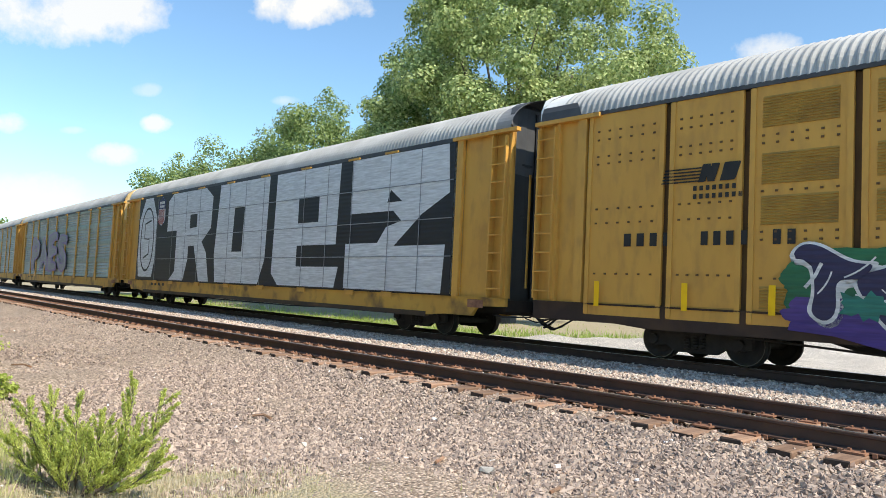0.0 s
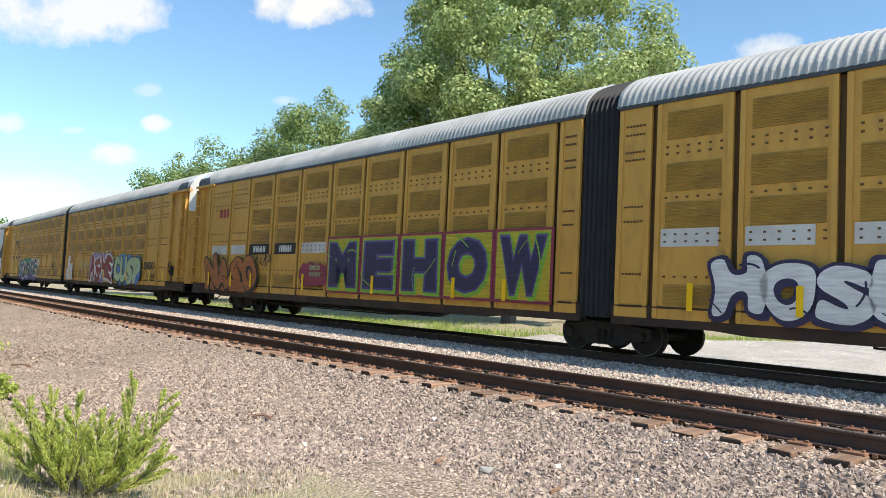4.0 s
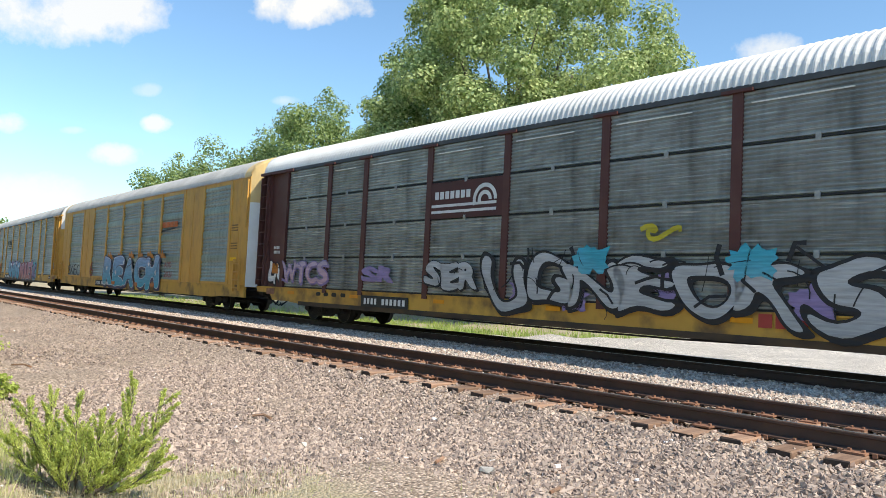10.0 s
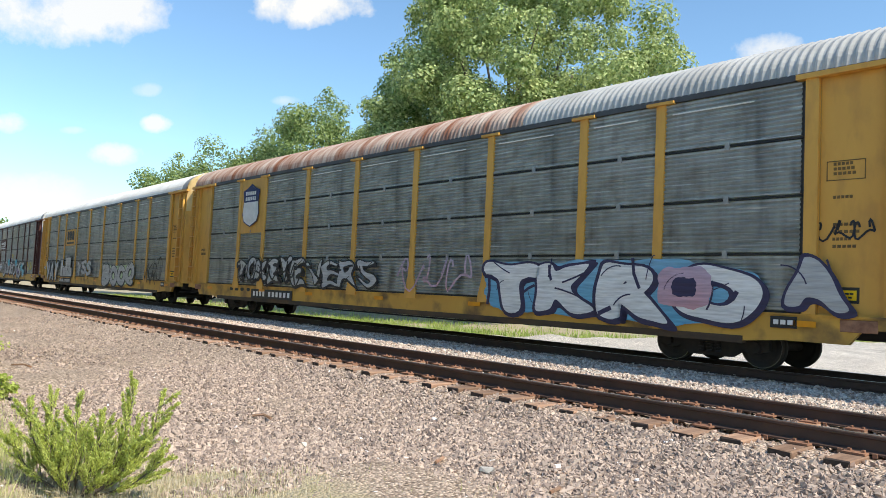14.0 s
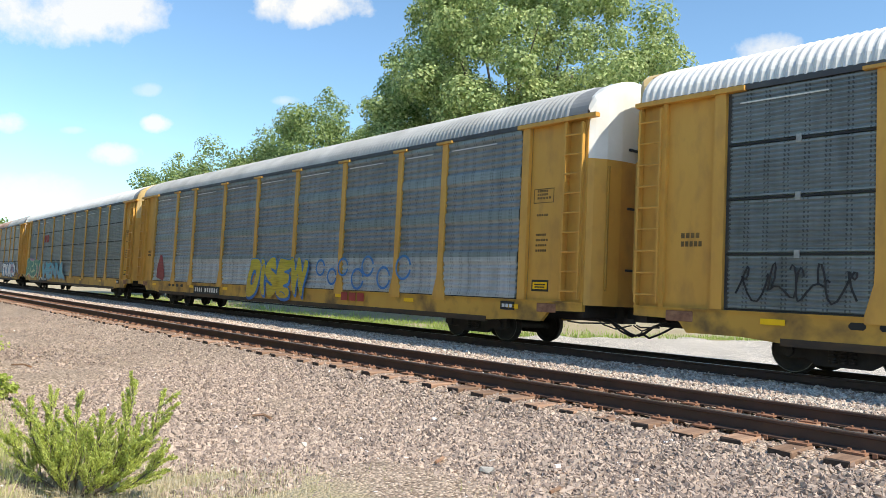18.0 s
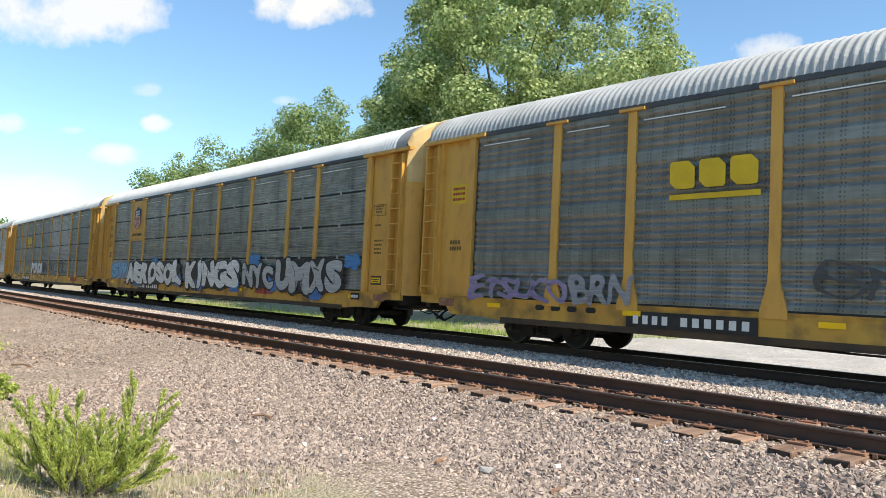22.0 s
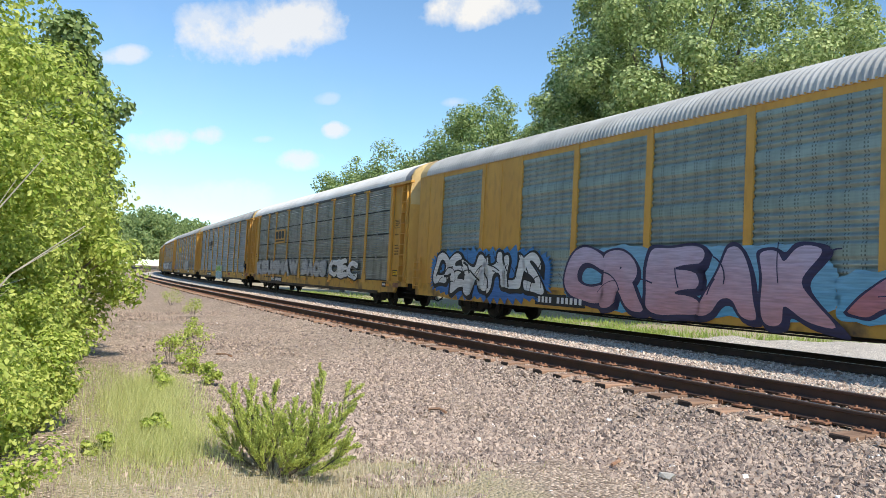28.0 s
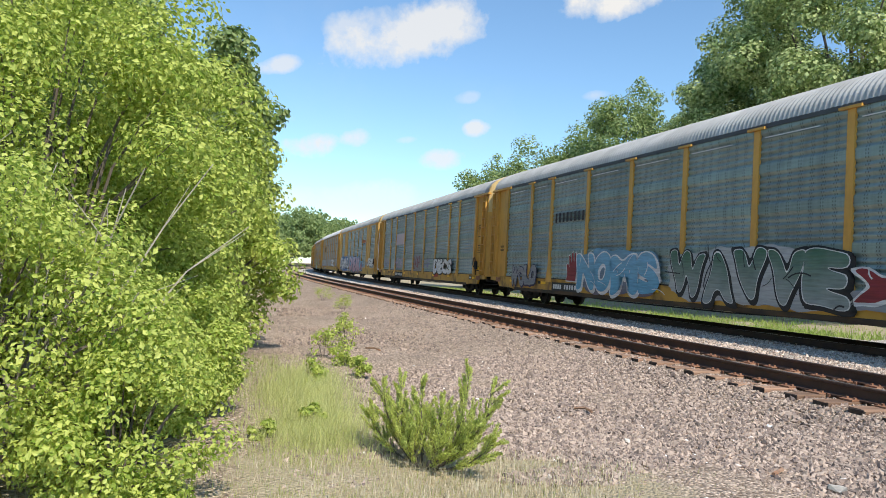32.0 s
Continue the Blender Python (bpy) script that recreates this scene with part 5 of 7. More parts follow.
        b = Vector((-6.0 + rng.normal(0, 0.25), -1.35 + rng.normal(0, 0.3), -0.5))
        pts = [b]
        for k in range(1, 5):
            pts.append(b + Vector((math.cos(a) * lean * l * k / 4 + rng.normal(0, 0.03), math.sin(a) * lean * l * k / 4 + rng.normal(0, 0.03), l * k / 4 * (1 - 0.25 * lean * k / 4))))
        paths = [(pts, 0.016, 0.004)]
        for k in (2, 3):
            paths.append(([pts[k], pts[k] + Vector((rng.normal(0, 0.25), rng.normal(0, 0.25), 0.35))], 0.006, 0.002))
        part("stem", limb_mesh(paths, BARE, 5), BARE, ob)
    # young juniper on the verge
    ob = tagged(new("juniper_sapling"), "young juniper with feathery yellow-green plumes on the verge", "sapling")
    ob.location = (-6.03, 1.86, -0.55)
    P, A = [], []
    paths = []
    plumes = [(0.62, 0.60, 0.93), (0.98, 0.92, 0.86), (0.30, 0.20, 0.62), (0.02, -0.10, 0.80), (-0.30, -0.45, 0.55), (-0.60, -0.35, 0.78), (-0.95, -0.60, 0.72), (-1.10, -0.75, 0.42), (0.90, 0.55, 0.50), (1.15, 0.85, 0.40), (-0.25, 0.40, 0.50), (0.45, 0.75, 0.48), (-0.70, 0.15, 0.40), (0.35, -0.45, 0.42), (0.80, 0.05, 0.34), (-0.05, 0.75, 0.32), (-0.95, -0.15, 0.28)]

    def shoot(b, tip, sag, wide, thick, many):
        """A stem from b to tip, clothed in short needle sprays."""
        axis = lambda f: b + (tip - b) * f + sag * math.sin(math.pi * f)
        paths.append(([tuple(axis(f)) for f in (0.0, 0.35, 0.7, 1.0)], thick, 0.002))
        way = (tip - b) / np.linalg.norm(tip - b)
        for k in range(many):
            f = 0.22 + 0.78 * (k + rng.random()) / many
            u = np.cross(way, rng.normal(size=3))
            u /= np.linalg.norm(u)
            d = way * 0.9 + u * 0.55 + np.array([0, 0, 0.12])
            w = wide * (1.05 - f) ** 0.6 * rng.uniform(0.5, 1.2)
            for m in range(20):
                q = rng.random()
                P.append(axis(f) + d * w * q + rng.normal(0, 0.006, 3))
                A.append(d * 1.2 + rng.normal(0, 0.25, 3))
        return axis, way

    for dx, dy, h in plumes:
        b, tip = np.array([dx * 0.08, dy * 0.08, 0.0]), np.array([dx * 0.45, dy * 0.45, h * 0.96])
        axis, way = shoot(b, tip, np.array([dx * 0.10, dy * 0.10, -0.08 * h]), 0.075, 0.010, 40)
        for k in range(15):
            f = 0.12 + 0.78 * (k + rng.random()) / 15
            u = np.cross(way, rng.normal(size=3))
            u /= np.linalg.norm(u)
            c = axis(f)
            l = (0.30 - 0.17 * f) * rng.uniform(0.7, 1.2)
            shoot(c, c + (way * 0.85 + u * 0.55 + np.array([0, 0, 0.3])) * l, np.zeros(3), 0.045, 0.004, 15)
    P, A = np.array(P), np.array(A)
    part("foliage", leaves_mesh("needles", P, rng.uniform(0.011, 0.025, len(P)), NEEDLE, 91, width=0.32, along=A), NEEDLE, ob)
    for p in paths:
        part("stem", limb_mesh([p], BARK, 5), BARK, ob)
    # little weeds by the edge of the gravel
    for i, (x, y, h) in enumerate(((-13.2, 2.2, 0.55), (-14.6, 2.9, 0.75), (-12.0, 2.35, 0.4), (-11.0, 2.4, 0.35), (-7.5, 1.15, 0.3), (-6.9, 0.6, 0.25), (-18.5, 3.6, 0.5), (-10.2, 1.5, 0.45), (-26.0, 5.0, 0.7), (-34.0, 5.6, 0.9))):
        shrub("weed", "small leafy green weed growing in the gravel", x, y, h, h * 0.4, 110 + i, 500, 0.05, count=10, clump=(h * 0.15, h * 0.3), base=-0.54)


def grass(name, label, n, where, hmin, hmax, material, seed, width=0.006):
    rng = np.random.default_rng(seed)
    x, y = where(rng, n)
    n = len(x)
    s = -x
    lat = y - NEAR_Y
    z = ground_z(lat, s) - 0.02
    h = rng.uniform(hmin, hmax, n)
    a = rng.uniform(0, 6.283, n)
    lean = rng.uniform(0.05, 0.7, n) * h
    wx, wy = np.cos(a + 1.57) * width, np.sin(a + 1.57) * width
    p0 = np.stack([x - wx, y - wy, z], 1)
    p1 = np.stack([x + wx, y + wy, z], 1)
    mx, my = x + np.cos(a) * lean * 0.58, y + np.sin(a) * lean * 0.58
    p2 = np.stack([mx + wx * 0.7, my + wy * 0.7, z + h * 0.6], 1)
    p3 = np.stack([x + np.cos(a) * lean, y + np.sin(a) * lean, z + h], 1)
    V = np.stack([p0, p1, p2, p3], 1).reshape(-1, 3)
    return tagged(new(name, arrays_mesh(name, V, np.arange(4 * n), 4, material)), label, "grass", kind="stuff")


def build_grass():
    def verge(rng, n):
        # dry strip across the foot of the view
        t = rng.uniform(-1.2, 1, n) * 1.6 + rng.exponential(0.9, n)
        off = rng.uniform(-0.95, 1.3, n) + rng.normal(0, 0.15, n) + np.clip(t - 2.5, 0, 3) * 0.35
        x = -6.07 + t * 0.53 + off * 0.84
        y = 1.39 + t * 0.84 - off * 0.53
        return x, y

    def patch(rng, n):
        x = rng.uniform(-13.5, -4.6, n)
        y = 0.55 + 0.13 * (-x - 6) + rng.normal(0, 0.5, n)
        return x, y

    def field(rng, n):
        s = rng.uniform(-8, 75, n)
        x, y, _ = on_line(s, SPACING)
        lat = SPACING + 7.2 + 24 * np.clip((x + 22) / 8, 0, 1) - 3.5 * np.clip((-x - 30) / 12, 0, 1) + rng.exponential(2.6, n)
        x, y, _ = on_line(s, lat)
        return x, y

    grass("dry_grass", "dry straw-coloured grass along the verge", 17000, verge, 0.03, 0.12, BLADE_DRY, 1, 0.0030)
    grass("verge_grass", "thin yellow-green grass by the shrubs", 9000, patch, 0.03, 0.13, BLADE_GREEN, 2, 0.0030)
    grass("verge_tufts", "green grass blades among the dry verge", 2600, verge, 0.04, 0.13, BLADE_GREEN, 3, 0.0030)
    def wisps(rng, n):
        # pale fine grass between the shrubs and the sapling
        k = rng.random(n)
        x = -6.6 - 4.6 * k ** 1.3 + rng.normal(0, 0.35, n)
        y = 1.05 + 0.11 * (-6.6 - x) + rng.normal(0, 0.30, n)
        return x, y

    grass("wispy_grass", "fine pale green grass between shrubs and gravel", 17000, wisps, 0.05, 0.28, BLADE_WISP, 6, 0.0024)
    rng = np.random.default_rng(4)
    ob = grass("field_grass", "bright green grass growing behind the track", 30000, field, 0.06, 0.26, BLADE_FIELD, 5, 0.02)
    # woods far down the line, on both sides of it
    V = []
    for s0, s1, l0, l1, n, h in ((95, 200, -50, -15, 60, 11), (190, 420, -60, -13, 90, 18), (400, 640, -120, -14, 170, 30), (230, 520, 16, 70, 80, 15)):
        for i in range(n):
            s, lat = rng.uniform(s0, s1), rng.uniform(l0, l1)
            x, y, _ = on_line(s, lat)
            hh = h * rng.uniform(0.75, 1.25)
            cl = clumps_of(rng, (x, y, hh * 0.55), (hh * 0.35, hh * 0.35, hh * 0.45), 12, hh * 0.10, hh * 0.2)
            V.append(fill_clumps(rng, cl, 460)[0])
    pos = np.concatenate(V)
    me = leaves_mesh("far_woods", pos, rng.uniform(1.0, 2.2, len(pos)), LEAF_FAR, 77, width=0.8)
    tagged(new("far_woods", me), "distant wooded slopes where the line curves away", "woods", kind="stuff")


BLADE_WISP = leaf_mat("wispy_grass_blade", (0.42, 0.46, 0.17), (0.68, 0.69, 0.33), 0.4)
BLADE_FIELD = leaf_mat("field_grass_blade", (0.22, 0.32, 0.06), (0.42, 0.50, 0.15), 0.45)


# ================= paint on the cars: lettering, emblems, graffiti =================
def spray(name, top, bottom=None, z0=0.7, z1=2.1, rough=0.55):
    """Sprayed paint that fades from one colour to another up the wall, uneven, over ridged sheet."""
    m = bpy.data.materials.new(name)
    m.use_nodes = True
    nt = m.node_tree
    N, L = nt.nodes.new, nt.links.new
    b = nt.nodes["Principled BSDF"]
    b.inputs["Roughness"].default_value = rough
    tc, sep, mr = N("ShaderNodeTexCoord"), N("ShaderNodeSeparateXYZ"), N("ShaderNodeMapRange")
    L(tc.outputs["Object"], sep.inputs[0])
    nz = N("ShaderNodeTexNoise")
    nz.inputs["Scale"].default_value, nz.inputs["Detail"].default_value = 2.2, 6.0
    L(tc.outputs["Object"], nz.inputs["Vector"])
    ad = N("ShaderNodeMath")
    ad.operation = "MULTIPLY_ADD"
    L(nz.outputs[0], ad.inputs[0])
    ad.inputs[1].default_value = 0.9
    L(sep.outputs[2], ad.inputs[2])
    mr.inputs[1].default_value, mr.inputs[2].default_value = z0 + 0.45, z1 + 0.45
    L(ad.outputs[0], mr.inputs[0])
    mix = N("ShaderNodeMix")
    mix.data_type = "RGBA"
    L(mr.outputs[0], mix.inputs[0])
    bottom = bottom or tuple(0.8 * v for v in top)
    mix.inputs[6].default_value, mix.inputs[7].default_value = (*bottom, 1), (*top, 1)
    mp, n2, hs, m2 = N("ShaderNodeMapping"), N("ShaderNodeTexNoise"), N("ShaderNodeHueSaturation"), N("ShaderNodeMapRange")
    mp.inputs["Scale"].default_value = (1.5, 1, 16)
    L(tc.outputs["Object"], mp.inputs[0])
    L(mp.outputs[0], n2.inputs["Vector"])
    n2.inputs["Scale"].default_value, n2.inputs["Detail"].default_value = 1.6, 6.0
    m2.inputs[1].default_value, m2.inputs[2].default_value, m2.inputs[3].default_value, m2.inputs[4].default_value = 0.3, 0.7, 0.72, 1.12
    L(n2.outputs[0], m2.inputs[0])
    L(m2.outputs[0], hs.inputs["Value"])
    L(mix.outputs[2], hs.inputs["Color"])
    L(hs.outputs[0], b.inputs["Base Color"])
    wv = N("ShaderNodeTexWave")
    wv.bands_direction = "Z"
    wv.inputs["Scale"].default_value = 2.4
    L(tc.outputs["Object"], wv.inputs["Vector"])
    bp = N("ShaderNodeBump")
    bp.inputs["Strength"].default_value, bp.inputs["Distance"].default_value = 0.25, 0.02
    L(wv.outputs[0], bp.inputs["Height"])
    L(bp.outputs[0], b.inputs["Normal"])
    return m


SP = {
    "mural": spray("weathered_silver_spray", (0.70, 0.72, 0.74), (0.60, 0.62, 0.64)),
    "white": spray("white_spray", (0.76, 0.76, 0.75), (0.66, 0.66, 0.65)), "silver": spray("silver_spray", (0.46, 0.47, 0.475), (0.37, 0.38, 0.385)), "black": spray("black_spray", (0.014, 0.014, 0.018)),
    "navy": spray("navy_spray", (0.035, 0.03, 0.085), (0.03, 0.025, 0.07)), "purple": spray("purple_spray", (0.13, 0.08, 0.26), (0.06, 0.03, 0.20)), "dim": spray("faint_black_spray", (0.07, 0.07, 0.072), (0.06, 0.06, 0.06)), "green": spray("green_spray", (0.02, 0.16, 0.07), (0.02, 0.10, 0.05)),
    "red": spray("red_spray", (0.30, 0.03, 0.035), (0.22, 0.02, 0.03)), "mint": spray("pale_green_spray", (0.40, 0.52, 0.30), (0.44, 0.56, 0.34)), "blue": spray("blue_spray", (0.05, 0.22, 0.50), (0.03, 0.15, 0.42)),
    "orange": spray("orange_spray", (0.55, 0.20, 0.02), (0.50, 0.13, 0.015)), "rust": spray("rust_orange_spray", (0.42, 0.135, 0.03), (0.34, 0.10, 0.025)), "reach": spray("blue_fade_spray", (0.22, 0.36, 0.58), (0.01, 0.30, 0.42)),
    "cyan": spray("cyan_spray", (0.03, 0.38, 0.50), (0.20, 0.42, 0.52)), "pink": spray("pink_spray", (0.42, 0.22, 0.36), (0.48, 0.15, 0.11)), "lilac": spray("lilac_spray", (0.50, 0.42, 0.55), (0.52, 0.26, 0.28)),
    "yellow": spray("yellow_spray", (0.50, 0.42, 0.03), (0.55, 0.38, 0.03)), "teal": spray("teal_spray", (0.03, 0.22, 0.17), (0.02, 0.17, 0.13)), "crimson": spray("crimson_spray", (0.30, 0.035, 0.075), (0.25, 0.03, 0.06)),
    "lime": spray("lime_spray", (0.24, 0.48, 0.05), (0.20, 0.42, 0.04)), "sky": spray("light_blue_spray", (0.20, 0.42, 0.58), (0.10, 0.35, 0.52)), "violet": spray("violet_spray", (0.29, 0.225, 0.42), (0.23, 0.165, 0.34)),
    "grey": spray("grey_spray", (0.30, 0.31, 0.33), (0.25, 0.26, 0.28)), "nomsfill": spray("blue_violet_fade_spray", (0.16, 0.33, 0.45), (0.13, 0.11, 0.15)), "dkgreen": spray("deep_green_spray", (0.05, 0.15, 0.09), (0.30, 0.33, 0.33)),
}
TAPE = mat("yellow_reflective_tape", (0.95, 0.58, 0.012), (0.88, 0.50, 0.012), 0.45, scale=4.0)
ORANGE_TAPE = mat("orange_reflective_tape", (0.75, 0.30, 0.01), (0.62, 0.24, 0.01), 0.45, scale=4.0)
DECAL_BLACK = mat("black_stencil", (0.016, 0.016, 0.018), (0.03, 0.028, 0.026), 0.6, scale=3.0)
DECAL_WHITE = mat("white_stencil", (0.72, 0.72, 0.70), (0.58, 0.58, 0.56), 0.6, scale=3.0)
DECAL_RED = mat("red_stencil", (0.40, 0.05, 0.04), (0.30, 0.04, 0.03), 0.6, scale=3.0)
DECAL_YELLOW = mat("yellow_emblem", (0.72, 0.48, 0.02), (0.62, 0.40, 0.02), 0.55, scale=3.0)
DECAL_NAVY = mat("navy_emblem", (0.02, 0.025, 0.11), (0.015, 0.02, 0.08), 0.55, scale=3.0)
DECAL_ORANGE = mat("orange_emblem", (0.55, 0.13, 0.02), (0.48, 0.10, 0.02), 0.55, scale=3.0)
DECAL_BROWN = mat("brown_emblem_plate", (0.085, 0.028, 0.024), (0.07, 0.024, 0.02), 0.6, scale=2.0)
STRIPE = mat("faded_white_stripe", (0.66, 0.65, 0.62), (0.55, 0.53, 0.49), 0.6, scale=1.5, dirt=(0.40, 0.30, 0.18), dirt_amount=0.2)
STEN = mat("faint_stencil", (0.12, 0.075, 0.03), (0.20, 0.12, 0.04), 0.7, scale=4.0)

LEN = {}
for _c, _f, _l in CARS:
    LEN[_c.name] = _l


def glyph(ch, off, soft=False):
    def make():
        cu = bpy.data.curves.new("glyph", "FONT")
        cu.body, cu.size, cu.resolution_u, cu.offset = ch, 1.0, 3, off
        ob = bpy.data.objects.new("glyph", cu)
        me = bpy.data.meshes.new_from_object(ob)
        v = [(p.co.x, p.co.y) for p in me.vertices]
        f = [tuple(p.vertices) for p in me.polygons]
        bm = bmesh.new()
        bm.from_mesh(me)
        bpy.data.objects.remove(ob)
        bpy.data.meshes.remove(me)
        bpy.data.curves.remove(cu)
        if not soft:
            bm.free()
            return v, f
        # round the corners: cut long edges up, then relax the outline
        bmesh.ops.remove_doubles(bm, verts=bm.verts, dist=1e-5)
        bmesh.ops.triangulate(bm, faces=bm.faces)
        for _ in range(4):
            long = [e for e in bm.edges if e.calc_length() > 0.085]
            if not long:
                break
            bmesh.ops.subdivide_edges(bm, edges=long, cuts=1)
            bmesh.ops.triangulate(bm, faces=bm.faces)
        rim = {}
        for e in bm.edges:
            if e.is_boundary:
                a, b = e.verts
                rim.setdefault(a, []).append(b)
                rim.setdefault(b, []).append(a)
        for _ in range(4):
            new_co = {q: q.co * 0.5 + (n[0].co + n[1].co) * 0.25 for q, n in rim.items() if len(n) == 2}
            for q, co in new_co.items():
                q.co = co
        bm.verts.index_update()
        v = [(p.co.x, p.co.y) for p in bm.verts]
        f = [tuple(q.index for q in p.verts) for p in bm.faces]
        bm.free()
        return v, f
    return cached(("glyph", ch, round(off, 3), soft), make)


def letters_mesh(text, x0, x1, z0, z1, y, material, off, seed, jitter, core, lean=0.0, fit=True):
    """One flat mesh of letters squeezed side by side into a box; core: the boldness that sets their size."""
    rng = np.random.default_rng(seed)
    words = [c for c in text]
    wid = {}
    for c in set(words):
        if c == " ":
            wid[c] = 0.35
            continue
        v, _ = glyph(c, core)
        xs = [p[0] for p in v]
        w = max(xs) - min(xs)
        wid[c] = max(0.34, w) if not fit else (0.62 if c in "MW" else (0.26 if c in "I1!" else 0.48))
    total = sum(wid[c] for c in words)
    V, F = [], []
    x = x0
    for c in words:
        w = wid[c] / total * (x1 - x0)
        jr = [rng.uniform(-1, 1) for _ in range(4)]
        if c != " ":
            cv, _ = glyph(c, core)
            xs, ys = [p[0] for p in cv], [p[1] for p in cv]
            sx, sy = w * (0.6 if c in "I1!" else 0.97 + 0.11 * min(jitter, 1.2)) / (max(xs) - min(xs)), (z1 - z0) / (max(ys) - min(ys))
            v, f = glyph(c, off, jitter > 0.25)
            cx, cy = (max(xs) + min(xs)) / 2, (max(ys) + min(ys)) / 2
            a = radians(7 * jitter * jr[0]) * min(1.0, 0.7 * (z1 - z0) / w)
            sy *= 1 - 0.10 * jitter * abs(jr[1])
            b = len(V)
            for px, py in v:
                qx, qy = (px - cx) * sx, (py - cy) * sy
                if jitter > 0.25:
                    wx, wy = qx / (z1 - z0), qy / (z1 - z0)
                    k = 0.035 * min(jitter, 2.0) * (z1 - z0)
                    qx, qy = qx + k * math.sin(6.5 * wy + 3 * jr[0]), qy + k * math.sin(5.5 * wx + 3 * jr[1])
                qx += (lean + 0.15 * jitter * jr[3]) * qy
                V.append((x + w / 2 + qx * math.cos(a) - qy * math.sin(a), y, (z0 + z1) / 2 + 0.05 * jitter * jr[2] * (z1 - z0) + qx * math.sin(a) + qy * math.cos(a)))
            F += [tuple(b + i for i in q) for q in f]
        x += w
    return mesh_of("letters", V, F, material)


def bumpy(x0, x1, z0, z1, n, amp, seed, spiky=False):
    """An uneven outline round a box."""
    rng = np.random.default_rng(seed)
    pts = []
    cx, cz, rx, rz = (x0 + x1) / 2, (z0 + z1) / 2, (x1 - x0) / 2, (z1 - z0) / 2
    ph = rng.uniform(0, 6.283, 4)
    for i in range(2 * n):
        a = math.pi * i / n
        c, s = math.cos(a), math.sin(a)
        k = (abs(c) ** 4 + abs(s) ** 4) ** (-1 / 4)
        wav = 0.5 * math.sin(a * 5 + ph[0]) + 0.6 * math.sin(a * 11 + ph[1]) + 0.5 * abs(math.sin(a * n * 0.3 + ph[2]))
        r = 1 + amp * (wav + rng.uniform(-0.3, 0.3) if not spiky else (1.0 if i % 2 else -0.3) * rng.uniform(0.4, 1.2))
        pts.append((cx + rx * k * c * (1 + (r - 1) * rz / rx), cz + rz * k * s * r))
    return pts


def flat(pts, y, material):
    return mesh_of("shape", [(x, y, z) for x, z in pts], [tuple(range(len(pts)))[::-1]], material)


def tag(car, text, u0, u1, z0, z1, fill="white", edge="black", back=None, inner=None, jitter=1.0, bold=0.05, rim=0.05, d=0.062, lean=0.0, spiky=False, pad=0.12, label="", wild=1.6, block=True, shine=None):
    """A sprayed word: a cloud behind, an outline, the letters and a thinner core."""
    h = LEN[car.name] / 2
    bold = min(bold, 0.07) if jitter > 0.25 else bold
    x0, x1 = u0 - h, u1 - h
    seed = int(u0 * 100 + ord(text[0]))
    y = -HALF - d
    if jitter > 0.25:
        z0, z1 = z0 + 0.07 * (z1 - z0), z1 - 0.03 * (z1 - z0)
    if back:
        part("graffiti_cloud", flat(bumpy(x0 - pad * 2, x1 + pad * 2, z0 - pad * 0.6, z1 + pad, max(28, int((u1 - u0) * 9)), 0.10 if not spiky else 0.22, seed, spiky), y, SP[back]), SP[back], car)
    if edge:
        part("graffiti_outline", letters_mesh(text, x0, x1, z0, z1, y - 0.004, SP[edge], bold + rim, seed, jitter, bold, lean), SP[edge], car)
        if block:
            k = 0.045 * (z1 - z0)
            part("graffiti_block", letters_mesh(text, x0 + k, x1 + k, z0 - k, z1 - k, y - 0.002, SP[edge], bold + rim, seed, jitter, bold, lean), SP[edge], car)
    part("graffiti", letters_mesh(text, x0, x1, z0, z1, y - 0.008, SP[fill], bold, seed, jitter, bold, lean), SP[fill], car, label or fill + " sprayed letters")
    if shine:
        part("graffiti_shine", letters_mesh(text, x0, x1, z0, z1, y - 0.006, SP[shine], bold + 0.013, seed, jitter, bold, lean), SP[shine], car, "thin pale line round the letters")
    if edge and wild:
        strokes(car, x0, x1, z0, z1, y - 0.014, edge, fill, seed, wild)
    if inner:
        part("graffiti_core", letters_mesh(text, x0, x1, z0, z1, y - 0.012, SP[inner], bold - 0.035, seed, jitter, bold, lean), SP[inner], car)


def ribbon(pts, r, y, material):
    """A line of even width on the car's side, as one strip."""
    v = []
    for i, (x, z) in enumerate(pts):
        (xa, za), (xb, zb) = pts[max(0, i - 1)], pts[min(len(pts) - 1, i + 1)]
        l = math.hypot(xb - xa, zb - za) + 1e-6
        nx, nz = -(zb - za) / l * r, (xb - xa) / l * r
        v += [(x + nx, y, z + nz), (x - nx, y, z - nz)]
    return mesh_of("ribbon", v, [(2 * i, 2 * i + 1, 2 * i + 3, 2 * i + 2) for i in range(len(pts) - 1)], material)


